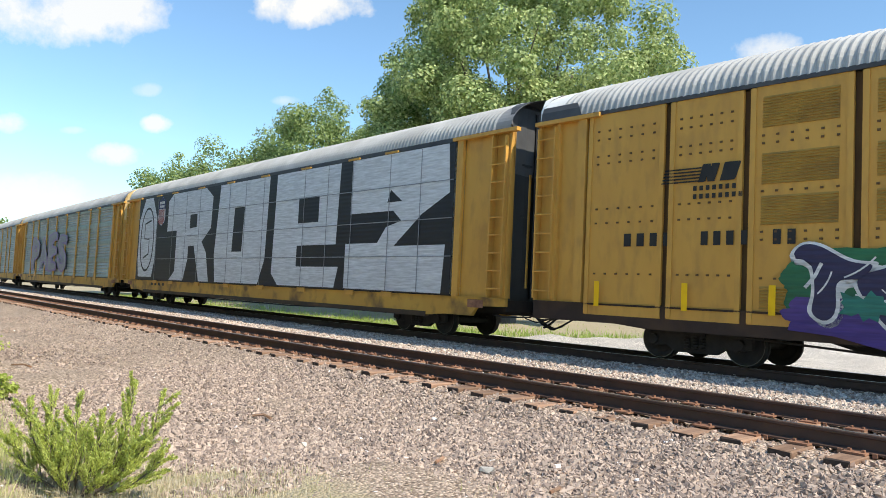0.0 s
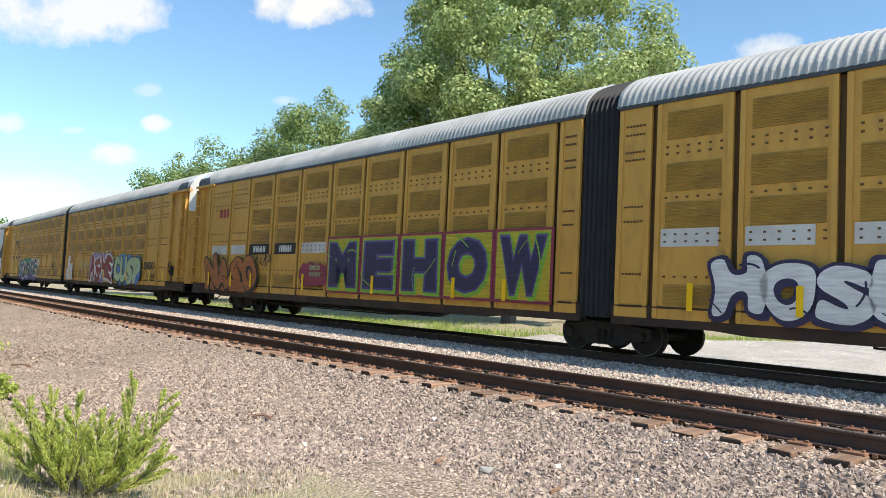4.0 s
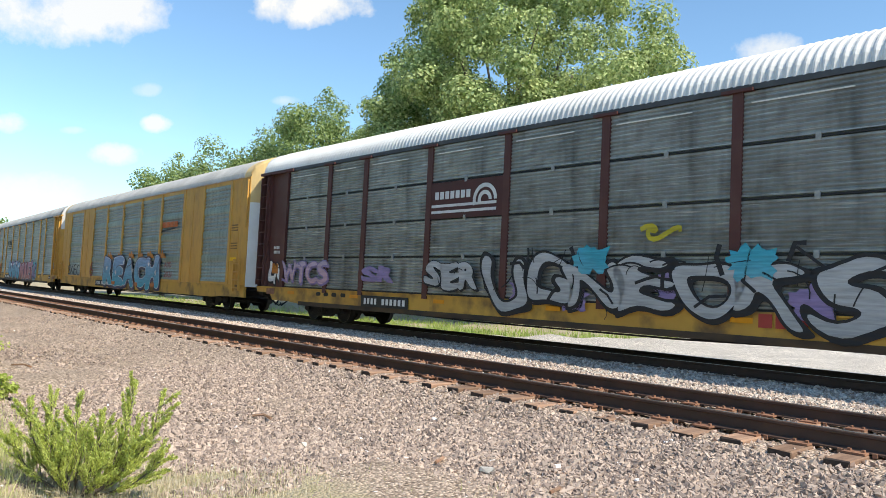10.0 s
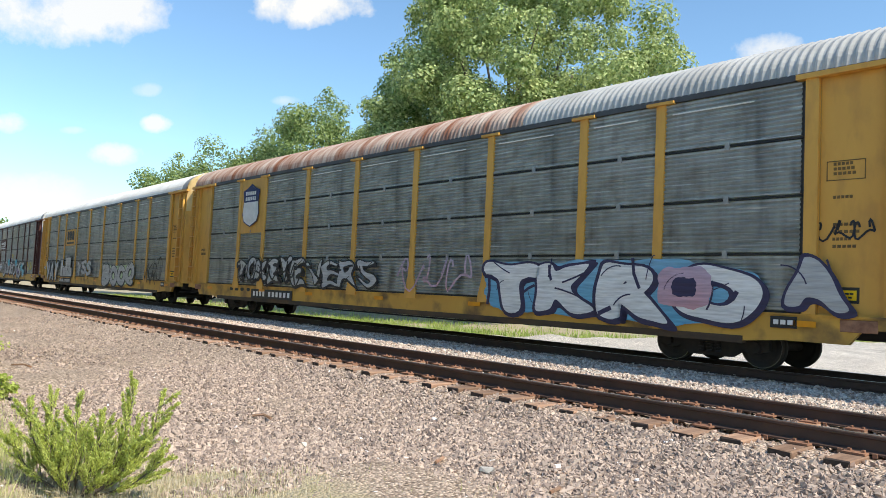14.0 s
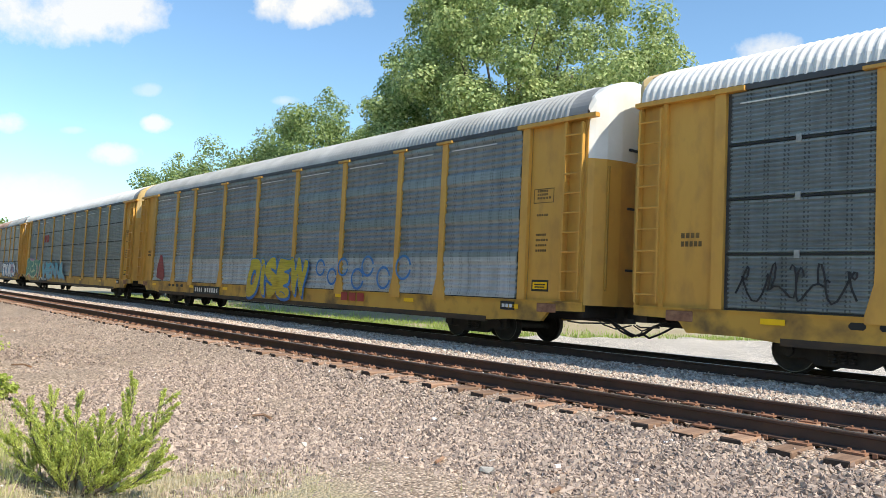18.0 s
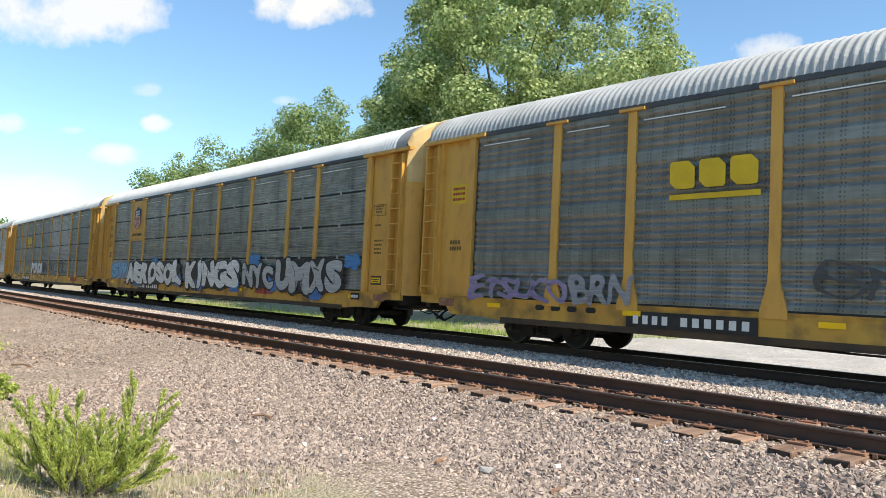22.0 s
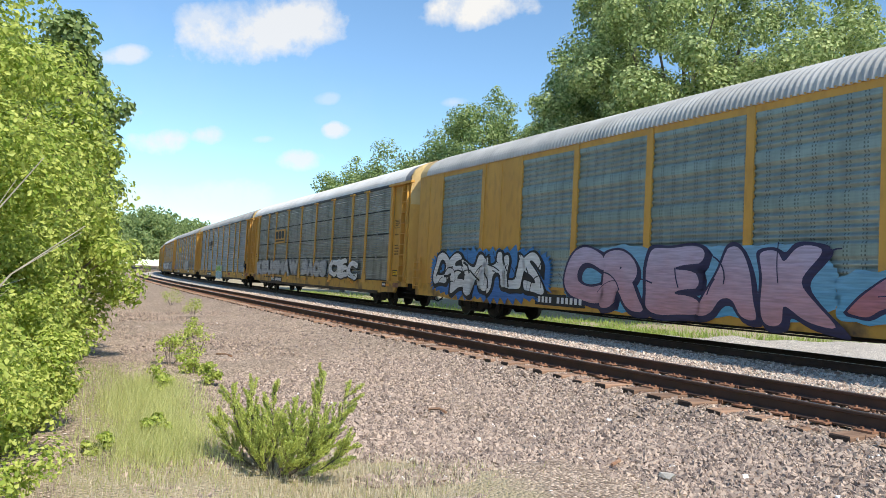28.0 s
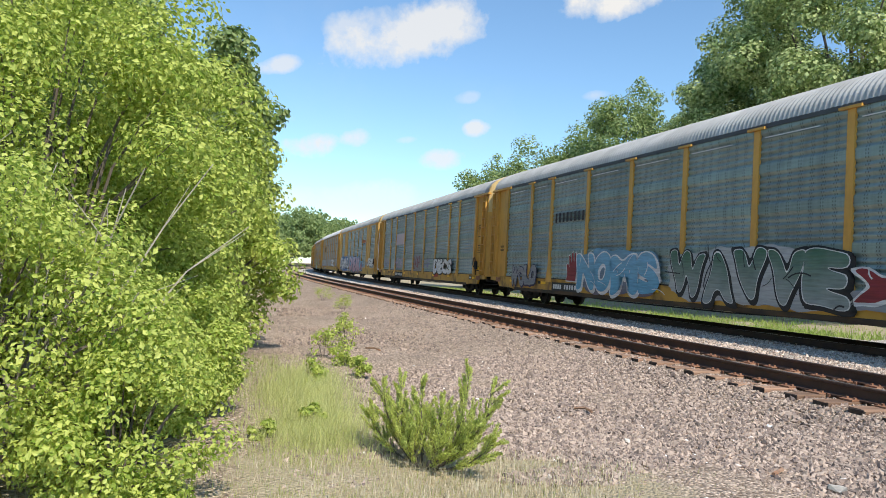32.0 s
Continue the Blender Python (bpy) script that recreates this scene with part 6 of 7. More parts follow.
def strokes(car, x0, x1, z0, z1, y, edge, fill, seed, wild):
    """Cuts, arrows and highlights sprayed across a word."""
    rng = np.random.default_rng(seed + 7)
    t = z1 - z0
    n = max(2, int((x1 - x0) * wild))
    for k in range(n):
        x = x0 + (k + rng.random()) * (x1 - x0) / n
        z = z0 + rng.uniform(0.05, 0.85) * t
        a = rng.choice([1.2, 1.9, 0.4, 2.7]) + rng.normal(0, 0.2)
        l = rng.uniform(0.25, 0.6) * t
        bend = rng.normal(0, 0.9)
        pts = [(x, z)]
        for i in range(6):
            a += bend / 6
            pts.append((pts[-1][0] + math.cos(a) * l / 6, min(z1 + 0.12, pts[-1][1] + math.sin(a) * l / 6)))
        if wild >= 3 and k % 3 == 0:
            pts = pts[::3] + [pts[-1]]
        part("graffiti_stroke", ribbon(pts, rng.uniform(0.02, 0.05) if wild >= 3 and k % 3 == 0 else rng.uniform(0.008, 0.020), y - 0.001 * (k % 3), SP[edge]), SP[edge], car)


def scrawl(car, u0, u1, z0, z1, colour, n=3, r=0.02, seed=1, d=0.066):
    """Thin looping sprayed lines."""
    rng = np.random.default_rng(seed)
    h = LEN[car.name] / 2
    for k in range(n):
        a, b = u0 + (u1 - u0) * k / n, u0 + (u1 - u0) * (k + 0.95) / n
        ph = rng.uniform(-0.7, 0.7)
        pts = []
        for i in range(19):
            f = i / 18
            pts.append((a + (b - a) * (f + 0.28 * math.sin(f * 9 + k)) - h, z0 + (z1 - z0) * (0.5 + 0.3 * math.sin(f * 7.5 + ph + k) + 0.2 * math.sin(f * 17 + 2 * ph))))
        part("graffiti_scrawl", ribbon(pts, r, -HALF - d - 0.001 * k, SP[colour]), SP[colour], car)


def sprayed_notes(car, u0, u1, z0, z1, rows, colour, seed):
    """Rows of small hand-sprayed words, one under another."""
    for k in range(rows):
        za = z1 - (k + 0.9) * (z1 - z0) / rows
        scrawl(car, u0 + 0.04 * (k % 2), u1 - 0.06 * (k % 3), za, za + 0.62 * (z1 - z0) / rows, colour, 3, 0.012, seed + k, -0.05)


def plate(car, u0, u1, z0, z1, material, d=0.02, name="plate", label=""):
    h = LEN[car.name] / 2
    return part(name, boxes((u0 - h, u1 - h, -HALF - d, -HALF - d + 0.006, z0, z1)), material, car, label)


def bars(car, u0, u1, z0, z1, n, material, d=0.026, gap=0.28, name="lettering"):
    """A row of plain bars in place of letters or numbers; large ones are pieces of their own."""
    h = LEN[car.name] / 2
    w = (u1 - u0) / n
    b = w * (1 - gap)
    if z1 - z0 > 0.12:
        me = cached(("bar", round(b, 2), round(z1 - z0, 2), material.name), lambda: to_mesh(boxes((0, b, 0, 0.004, 0, z1 - z0)), name, material))
        for i in range(n):
            part(name, me, material, car, "", (u0 + w * (i + gap / 2) - h, -HALF - d, z0))
        return
    bm = bmesh.new()
    for i in range(n):
        box(bm, u0 + w * (i + gap / 2) - h, u0 + w * (i + 1 - gap / 2) - h, -HALF - d, -HALF - d + 0.004, z0, z1)
    part(name, bm, material, car)["kind"] = "stuff"


def number_plate(car, u0, u1, z0=0.74, z1=1.0, first=4, last=6, material=None):
    z0, z1 = 0.60, 0.92
    plate(car, u0, u1, z0, z1, material or DECAL_BLACK, 0.034, "number_board", "black board with white marks")
    m = u0 + (u1 - u0) * first / (first + last + 1)
    bars(car, u0 + 0.12, m, z0 + 0.075, z1 - 0.075, first, DECAL_WHITE, 0.042, 0.42)
    bars(car, m + 0.18, u1 - 0.1, z0 + 0.075, z1 - 0.075, last, DECAL_WHITE, 0.042, 0.42)


def fan_emblem(car, u0, u1, z0, z1, material, lines=True):
    """Speed bars that run into a pair of slanted shapes, with two rows of small bars below."""
    h = LEN[car.name] / 2
    w, t = u1 - u0, z1 - z0
    d = 0.03
    for i in range(5):
        z = z0 + t * (0.50 + 0.095 * i)
        a = u0 - h + 0.012 * i * w
        bm = prism(bmesh.new(), [(a, z), (u0 - h + w * 0.60, z), (u0 - h + w * 0.60, z + t * 0.045), (a, z + t * 0.045)], -HALF - d, -HALF - d + 0.004)
        part("emblem_bar", bm, material, car)
    za, zb = z0 + t * 0.48, z0 + t
    for a, b in ((0.50, 0.60), (0.62, 0.72), (0.78, 0.98)):
        xa, xb, s = u0 - h + w * a, u0 - h + w * b, w * 0.06
        part("emblem_block", prism(bmesh.new(), [(xa, za), (xb - s * 0.4, za), (xb, za + t * 0.06), (xb + s, zb - t * 0.03), (xb + s * 0.8, zb), (xa + s, zb)], -HALF - d - 0.003, -HALF - d), material, car)
    part("emblem_block", prism(bmesh.new(), [(u0 - h + w * 0.57, zb), (u0 - h + w * 0.66, zb), (u0 - h + w * 0.72, za), (u0 - h + w * 0.63, za)], -HALF - d - 0.006, -HALF - d - 0.004), material, car)
    if lines:
        bars(car, u0 + w * 0.42, u1, z0 + t * 0.24, z0 + t * 0.38, 7, material, 0.03, 0.45)
        bars(car, u0 + w * 0.42, u1 + w * 0.08, z0, z0 + t * 0.14, 8, material, 0.03, 0.45)


def shield_emblem(car, uc, z0, z1, w, stripes, backing=True):
    h = LEN[car.name] / 2
    x = uc - h
    t = z1 - z0

    def outline(k):
        return [(x - 0.5 * w * k, z0 + t * (0.5 + 0.34 * k)), (x - 0.44 * w * k, z0 + t * (0.5 + 0.10 * k)), (x - 0.5 * w * k, z0 + t * (0.5 - 0.2 * k)), (x - 0.4 * w * k, z0 + t * (0.5 - 0.38 * k)), (x - 0.15 * w * k, z0 + t * (0.5 - 0.46 * k)), (x, z0 + t * (0.5 - 0.5 * k)),
                (x + 0.15 * w * k, z0 + t * (0.5 - 0.46 * k)), (x + 0.4 * w * k, z0 + t * (0.5 - 0.38 * k)), (x + 0.5 * w * k, z0 + t * (0.5 - 0.2 * k)), (x + 0.44 * w * k, z0 + t * (0.5 + 0.10 * k)), (x + 0.5 * w * k, z0 + t * (0.5 + 0.34 * k)), (x + 0.25 * w * k, z0 + t * (0.5 + 0.40 * k)), (x, z0 + t * (0.5 + 0.5 * k)), (x - 0.25 * w * k, z0 + t * (0.5 + 0.40 * k))]
    part("emblem_rim", flat(outline(1.06), -HALF - 0.070, DECAL_NAVY), DECAL_NAVY, car)
    part("emblem_field", flat(outline(1.0), -HALF - 0.074, DECAL_WHITE), DECAL_WHITE, car)
    top = [(x - 0.5 * w, z0 + t * 0.84), (x - 0.45 * w, z0 + t * 0.58), (x + 0.45 * w, z0 + t * 0.58), (x + 0.5 * w, z0 + t * 0.84), (x + 0.25 * w, z0 + t * 0.90), (x, z0 + t), (x - 0.25 * w, z0 + t * 0.90)]
    part("emblem_chief", flat(top, -HALF - 0.078, DECAL_NAVY), DECAL_NAVY, car)
    bm = bmesh.new()
    for k, (za, zb) in enumerate(((0.75, 0.84), (0.62, 0.71))):
        for i in range(5 + k):
            n = 5 + k
            a = x - 0.34 * w + 0.68 * w * i / n
            box(bm, a, a + 0.68 * w / n * 0.7, -HALF - 0.084, -HALF - 0.080, z0 + t * za, z0 + t * zb)
    part("emblem_lettering", bm, DECAL_WHITE, car)
    if stripes:
        for i in range(6):
            a = x - 0.40 * w + 0.8 * w * i / 6
            lo = 0.12 if i in (0, 5) else 0.05
            part("emblem_stripe", boxes((a, a + 0.07 * w, -HALF - 0.082, -HALF - 0.078, z0 + t * lo, z0 + t * 0.56)), DECAL_RED, car)


def block_emblem(car, u0, u1, z0, z1, material, back=None):
    """Three heavy round-cornered blocks over a bar."""
    if back:
        plate(car, u0 - 0.25, u1 + 0.25, z0 - 0.12, z1 + 0.12, back, 0.03, "emblem_plate")
    h = LEN[car.name] / 2
    w, t = u1 - u0, z1 - z0
    for i in range(3):
        x = u0 - h + w * 0.34 * i
        za, xb = z0 + t * 0.28, x + w * 0.29
        k = 0.18 * t
        bm = prism(bmesh.new(), [(x + k, za), (xb - k * 0.3, za), (xb, za + k * 0.3), (xb, z1 - k), (xb - k, z1), (x + k * 0.3, z1), (x, z1 - k * 0.3), (x, za + k)], -HALF - 0.045, -HALF - 0.038)
        part("emblem_block", bm, material, car)
    plate(car, u0, u1, z0, z0 + t * 0.14, material, 0.045, "emblem_bar")


def ttx_bars(car, u0, u1, z0=0.76, z1=1.0, material=None, board=None):
    if board:
        plate(car, u0 - 0.3, u1 + 0.3, z0 - 0.06, z1 + 0.04, board, 0.034, "board")
    bars(car, u0, u1, z0, z1, 3, material or DECAL_RED, 0.042, 0.2)


def furniture(car, seed, tape=TAPE, door_text=STEN):
    """Small marks all cars carry: tapes on the sill, data blocks on the end plates."""
    rng = np.random.default_rng(seed)
    L = LEN[car.name]
    for i in range(7):
        u = 2.2 + i * (L - 4.4) / 6 + rng.uniform(-0.4, 0.4)
        plate(car, u, u + 0.42, SILL1 - 0.22, SILL1 - 0.12, ORANGE_TAPE if seed % 3 == 0 else tape, 0.036, "reflector")
    plate(car, L - 1.52, L - 1.02, 1.24, 1.50, DECAL_BLACK, -0.055, "placard", "yellow warning placard with a black rim")
    plate(car, L - 1.48, L - 1.06, 1.29, 1.45, TAPE, -0.049, "placard_face")
    bars(car, L - 1.44, L - 1.10, 1.38, 1.41, 5, DECAL_BLACK, -0.043, 0.2)
    bars(car, L - 1.42, L - 1.12, 1.32, 1.35, 4, DECAL_BLACK, -0.043, 0.2)
    plate(car, L - 2.4, L - 1.95, SILL1 - 0.26, SILL1 - 0.06, DECAL_BLACK, 0.036, "data_plate", "black consolidated data plate")
    bars(car, L - 2.36, L - 2.0, SILL1 - 0.2, SILL1 - 0.12, 3, DECAL_WHITE, 0.044)
    # a ruled box and lines of small text bars on the plates by the doors
    h = L / 2
    bm = bmesh.new()
    a, b, za, zb = L - 1.55 - h, L - 0.95 - h, 3.25, 3.58
    y0, y1 = -HALF + 0.052, -HALF + 0.058
    for q in ((a, b, za, za + 0.015), (a, b, zb - 0.015, zb), (a, a + 0.015, za, zb), (b - 0.015, b, za, zb)):
        box(bm, q[0], q[1], y0, y1, q[2], q[3])
    part("data_box", bm, STEN, car)
    for z in (2.95, 2.5, 2.38, 2.26, 2.14, 3.5, 3.42, 3.34):
        bars(car, L - 1.45, L - 1.45 + rng.uniform(0.3, 0.45), z, z + 0.05, 5, door_text, -0.052)
    bars(car, 0.95, 1.35, 2.36, 2.46, 4, door_text, -0.052)
    bars(car, 0.95, 1.40, 2.2, 2.3, 5, door_text, -0.052)


def hand_brake(car):
    """A brake wheel with its housing on the plate beside the rear door."""
    x = LEN[car.name] / 2 - 1.5
    hb = part("hand_brake", boxes((x - 0.12, x + 0.12, -HALF - 0.04, -HALF + 0.07, 1.30, 1.72), bevel=0.03), BLACK, car, "black hand brake housing")
    bm = bmesh.new()
    ring = [(x + 0.20 * math.cos(a), -HALF - 0.09, 1.66 + 0.24 * math.sin(a)) for a in np.linspace(0, 2 * math.pi, 13)]
    tube(bm, ring, 0.022)
    for a in (0.5, 2.6, 4.7):
        rod(bm, (x, -HALF - 0.07, 1.66), (x + 0.20 * math.cos(a), -HALF - 0.09, 1.66 + 0.24 * math.sin(a)), 0.014, n=5)
    part("brake_wheel", bm, BLACK, hb)
    part("brake_chain", boxes((x - 0.02, x + 0.02, -HALF - 0.01, -HALF + 0.03, 0.9, 1.3)), TRUCK, car)


def mural_letters(c):
    """Angular silver letters as high as the wall, each of a few slabs."""
    h = LEN[c.name] / 2
    lo, hi = SILL1 + 0.06, EAVE - 0.04
    slabs = [
        # a rune in an oval
        [(2.25, lo + 0.1), (4.05, lo + 0.1), (4.35, 2.0), (4.35, 4.0), (3.7, hi), (2.7, hi), (2.05, 4.0), (2.05, 2.0)],
        # R: two stems, a bowl and a leg
        [(5.75, 3.3), (6.9, 3.3), (6.9, 1.5), (6.3, lo), (7.9, lo), (8.3, 2.0), (8.3, 2.6), (8.9, 2.6), (9.6, lo), (10.6, lo), (10.2, 2.3), (9.7, 2.75), (10.55, 3.3), (10.6, 4.6), (9.9, hi), (6.3, hi), (5.75, 4.7)],
        # O
        [(11.2, lo), (14.9, lo), (15.35, 2.0), (15.45, hi), (11.3, hi), (11.0, 2.2)],
        # E: a slab with two cuts
        [(15.9, lo + 0.4), (16.4, lo), (20.0, lo), (20.2, 1.75), (17.6, 1.75), (17.6, 2.45), (20.0, 2.45), (20.1, hi), (16.0, hi)],
        # Z, with a swept neck
        [(20.55, lo), (25.1, lo - 0.02), (25.2, 2.35), (23.0, 2.35), (24.2, 3.2), (25.3, 3.7), (25.2, hi), (20.75, hi), (20.75, 3.35), (22.9, 3.35), (23.3, 3.05), (22.6, 2.9), (22.2, 2.45), (20.55, 2.45)]]
    for pts in slabs:
        part("graffiti", flat([(x - h, z) for x, z in pts][::-1], -HALF - 0.066, SP["mural"]), SP["mural"], c, "silver block letter")
    for pts in ([(8.35, 3.35), (9.1, 3.4), (9.1, 3.95), (8.35, 3.95)], [(12.6, 2.3), (13.45, 2.3), (13.55, 4.0), (12.7, 4.0)], [(17.6, 3.2), (18.9, 3.2), (18.9, 4.05), (17.6, 4.05)], [(22.6, 3.6), (22.75, 3.95), (23.3, 3.6)]):
        part("graffiti_counter", flat([(x - h, z) for x, z in pts][::-1], -HALF - 0.069, SP["black"]), SP["black"], c)
    oval = [(3.2 + 0.85 * math.cos(a) * (1 + 0.1 * abs(math.sin(a))) - h, 3.0 + 1.5 * math.sin(a)) for a in np.linspace(0, 2 * math.pi, 25)]
    part("graffiti_stroke", ribbon(oval, 0.05, -HALF - 0.072, SP["black"]), SP["black"], c)
    part("graffiti_stroke", ribbon([(3.65 - h, 3.9), (2.85 - h, 3.75), (2.85 - h, 3.05), (3.5 - h, 3.0), (3.5 - h, 2.3), (2.8 - h, 2.1)], 0.045, -HALF - 0.073, SP["black"]), SP["black"], c)
    # bare seams of the sheets show through the paint
    for u in (4.45, 6.4, 7.9, 9.35, 12.2, 13.6, 15.05, 17.95, 19.4, 20.8, 22.7, 24.1):
        plate(c, u - 0.012, u + 0.012, SILL1 + 0.04, EAVE - 0.06, SP["grey"], 0.082, "sheet_joint")


def decorate():
    for cc in (c2, c4, c15, c17, c18):
        hand_brake(cc)
    # the leading pair
    lead = CARS[1][0]
    tag(lead, "PAES", 5.0, 16.0, 1.0, 4.0, "violet", None, None, "grey", 0.7, 0.05)
    # silver and black mural car
    c = c0
    h = LEN[c.name] / 2
    plate(c, 1.9, 25.45, SILL1 + 0.02, EAVE - 0.02, SP["black"], 0.062, "mural_ground", "black mural ground")
    mural_letters(c)
    shield_emblem(c, 4.95, 3.6, 4.95, 0.9, True)
    for z in (2.05, 3.04, 4.03):
        plate(c, 1.9, 25.45, z - 0.012, z + 0.012, SP["grey"], 0.084, "sheet_joint")
    # first yellow unit
    c = c1
    fan_emblem(c, 3.2, 4.75, 3.1, 3.75, DECAL_BLACK)
    for a, b, n in ((2.3, 3.5, 4), (4.0, 5.0, 4), (5.35, 5.85, 2)):
        bars(c, a, b, 2.22, 2.48, n, DECAL_BLACK, 0.02, 0.45)
    tag(c, "TCMBSE", 5.75, 12.8, 0.72, 2.2, "navy", "white", "green", None, 1.9, 0.06, 0.035, d=0.04, pad=0.06, wild=3.5)
    part("graffiti_band", flat(bumpy(5.7 - 10.4, 12.9 - 10.4, 0.62, 1.4, 30, 0.25, 5), -HALF - 0.042, SP["purple"]), SP["purple"], c)
    for i, (u, z) in enumerate(((6.6, 1.2), (8.2, 1.1), (10.0, 1.5), (11.2, 1.15), (12.6, 1.6), (9.2, 2.1))):
        part("graffiti_accent", flat(bumpy(u - 10.4, u - 9.8, z - 0.16, z + 0.16, 12, 0.5, 60 + i), -HALF - 0.056, SP["teal"]), SP["teal"], c)
    scrawl(c, 13.2, 14.0, 1.5, 2.2, "white", 3, 0.025, 3, 0.1)
    scrawl(c, 18.0, 19.1, 1.35, 2.0, "black", 3, 0.03, 4, 0.1)
    bars(c, 19.95, 20.35, 1.72, 1.78, 6, DECAL_BLACK, 0.006)
    # second yellow unit
    c = c2
    part("graffiti", flat([(x - 10.3, z) for x, z in ((0.9, 0.85), (2.3, 0.85), (2.3, 1.9), (1.6, 1.8), (1.7, 2.3), (1.2, 2.35), (1.1, 1.5), (0.9, 1.45))], -HALF - 0.098, SP["white"]), SP["white"], c)
    tag(c, "ASHE", 6.2, 10.5, 0.72, 2.42, "red", "white", "violet", None, 1.8, 0.06, 0.035, d=0.096, pad=0.04, wild=3)
    tag(c, "CUSP", 10.9, 15.1, 0.70, 2.28, "mint", "black", "blue", None, 0.9, 0.13, 0.03, d=0.096, pad=0.02, wild=0.6)
    tag(c, "IBEK", 15.6, 17.0, 1.55, 1.9, "black", None, None, None, 0.2, 0.03, d=0.096)
    scrawl(c, 4.3, 5.6, 1.4, 2.0, "mint", 3, 0.02, 6, 0.098)
    scrawl(c, 16.2, 17.2, 0.95, 1.4, "black", 3, 0.02, 7, 0.098)
    bars(c, 0.9, 1.3, 1.72, 1.78, 6, DECAL_BLACK, 0.006)
    # striped pair
    c = c3
    for a, b in ((1.75, 3.15), (3.45, 4.7), (8.8, 10.35), (10.7, 12.2), (12.5, 14.0), (14.4, 15.9), (16.3, 17.8), (18.1, 19.6)):
        plate(c, a, b, 2.2, 2.55, STRIPE, 0.012, "stripe")
    for a, b, n in ((5.0, 6.6, 4), (6.95, 8.45, 6)):
        plate(c, a, b, 2.18, 2.56, DECAL_BLACK, 0.012, "number_board")
        bars(c, a + 0.3, b - 0.3, 2.26, 2.48, n, DECAL_WHITE, 0.02)
    bars(c, 2.2, 3.2, 3.66, 3.98, 3, DECAL_RED, 0.01)
    tag(c, "NASO", 1.45, 5.8, 0.72, 2.2, "rust", "black", None, None, 1.0, 0.07, 0.035, d=0.096, wild=1)
    part("graffiti_cloud", flat(bumpy(1.8 - 10.25, 5.7 - 10.25, 0.8, 1.75, 24, 0.08, 51), -HALF - 0.095, SP["rust"]), SP["rust"], c)
    scrawl(c, 5.7, 6.9, 1.7, 2.2, "black", 3, 0.02, 8, 0.1)
    part("graffiti_cloud", flat(bumpy(8.9 - 10.25, 10.6 - 10.25, 1.15, 1.85, 14, 0.16, 9), -HALF - 0.096, SP["crimson"]), SP["crimson"], c)
    tag(c, "CHECK", 9.5, 10.2, 1.62, 1.8, "mint", None, None, None, 0.3, 0.02, d=0.1)
    tag(c, "TICKET", 9.5, 10.25, 1.42, 1.57, "mint", None, None, None, 0.3, 0.02, d=0.1)
    for i, ch in enumerate("MEHOW"):
        a = 10.55 + i * 1.86
        plate(c, a - 0.02, a + 1.82, 0.95, 2.68, SP["crimson"], 0.096, "graffiti_ground")
        plate(c, a + 0.06, a + 1.74, 1.02, 2.62, SP["yellow"], 0.1, "graffiti_frame")
        tag(c, ch, a + 0.14, a + 1.66, 1.1, 2.54, "purple", "lime", None, "navy", 0.2, 0.09, 0.02, d=0.105)
    c = c4
    for i in range(10):
        a = (0.9, 2.6, 4.4, 6.35, 8.3, 10.2, 12.0, 13.8, 15.6, 17.2)[i]
        plate(c, a + 0.2, a + (1.25 if i == 9 else 1.4), 2.2, 2.55, STRIPE, 0.012, "stripe")
    bars(c, 17.35, 18.45, 3.64, 3.98, 3, DECAL_RED, 0.01)
    tag(c, "HOSER", 2.3, 6.7, 0.78, 2.0, "white", "navy", None, None, 1.2, 0.06, 0.05, d=0.096)
    scrawl(c, 17.4, 18.4, 1.5, 2.1, "red", 3, 0.02, 10, 0.1)
    for cc in (c1, c2, c3, c4):
        L = LEN[cc.name]
        for u in (1.75, 3.75, 5.4, 9.1, 13.0, 16.5, 18.3):
            plate(cc, u, u + 0.12, 0.98, 1.5, TAPE, 0.126, "reflector")
    # the rest
    c = c5
    fan_emblem(c, 6.85, 9.3, 3.1, 3.85, DECAL_BLACK)
    number_plate(c, 6.8, 9.3, 0.74, 1.0)
    tag(c, "SHINS", 8.8, 13.9, 0.56, 2.1, "reach", "black", "violet", None, 1.2, 0.12, 0.04, pad=-0.04, wild=2)
    for u, z in ((9.9, 1.75), (11.0, 1.8), (12.1, 1.85), (13.2, 1.6)):
        part("graffiti_highlight", flat(bumpy(u - LEN[c.name] / 2, u - LEN[c.name] / 2 + 0.35, z - 0.06, z + 0.09, 10, 0.4, int(u * 9)), -HALF - 0.0755, SP["white"]), SP["white"], c)
    tag(c, "MULET", 14.05, 19.3, 0.54, 2.0, "pink", "navy", "crimson", None, 0.8, 0.05, 0.045, pad=-0.04, wild=1.5, shine="white")
    tag(c, "AC", 19.3, 20.4, 0.62, 1.86, "violet", "navy", "cyan", None, 1.0, 0.05)
    tag(c, "YMC", 2.15, 4.2, 0.62, 1.8, "orange", "black", "orange", None, 1.0, 0.11, 0.03)
    scrawl(c, 4.0, 4.7, 1.3, 1.9, "black", 2, 0.03, 11)
    scrawl(c, 0.9, 1.5, 1.5, 1.85, "blue", 2, 0.02, 12, -0.05)
    scrawl(c, 25.75, 26.3, 1.45, 1.95, "blue", 3, 0.02, 13, -0.05)
    furniture(c, 5)
    c = c6
    bars(c, 18.3, 20.3, 3.5, 3.75, 4, DECAL_ORANGE, 0.02, 0.12)
    h = LEN[c.name] / 2
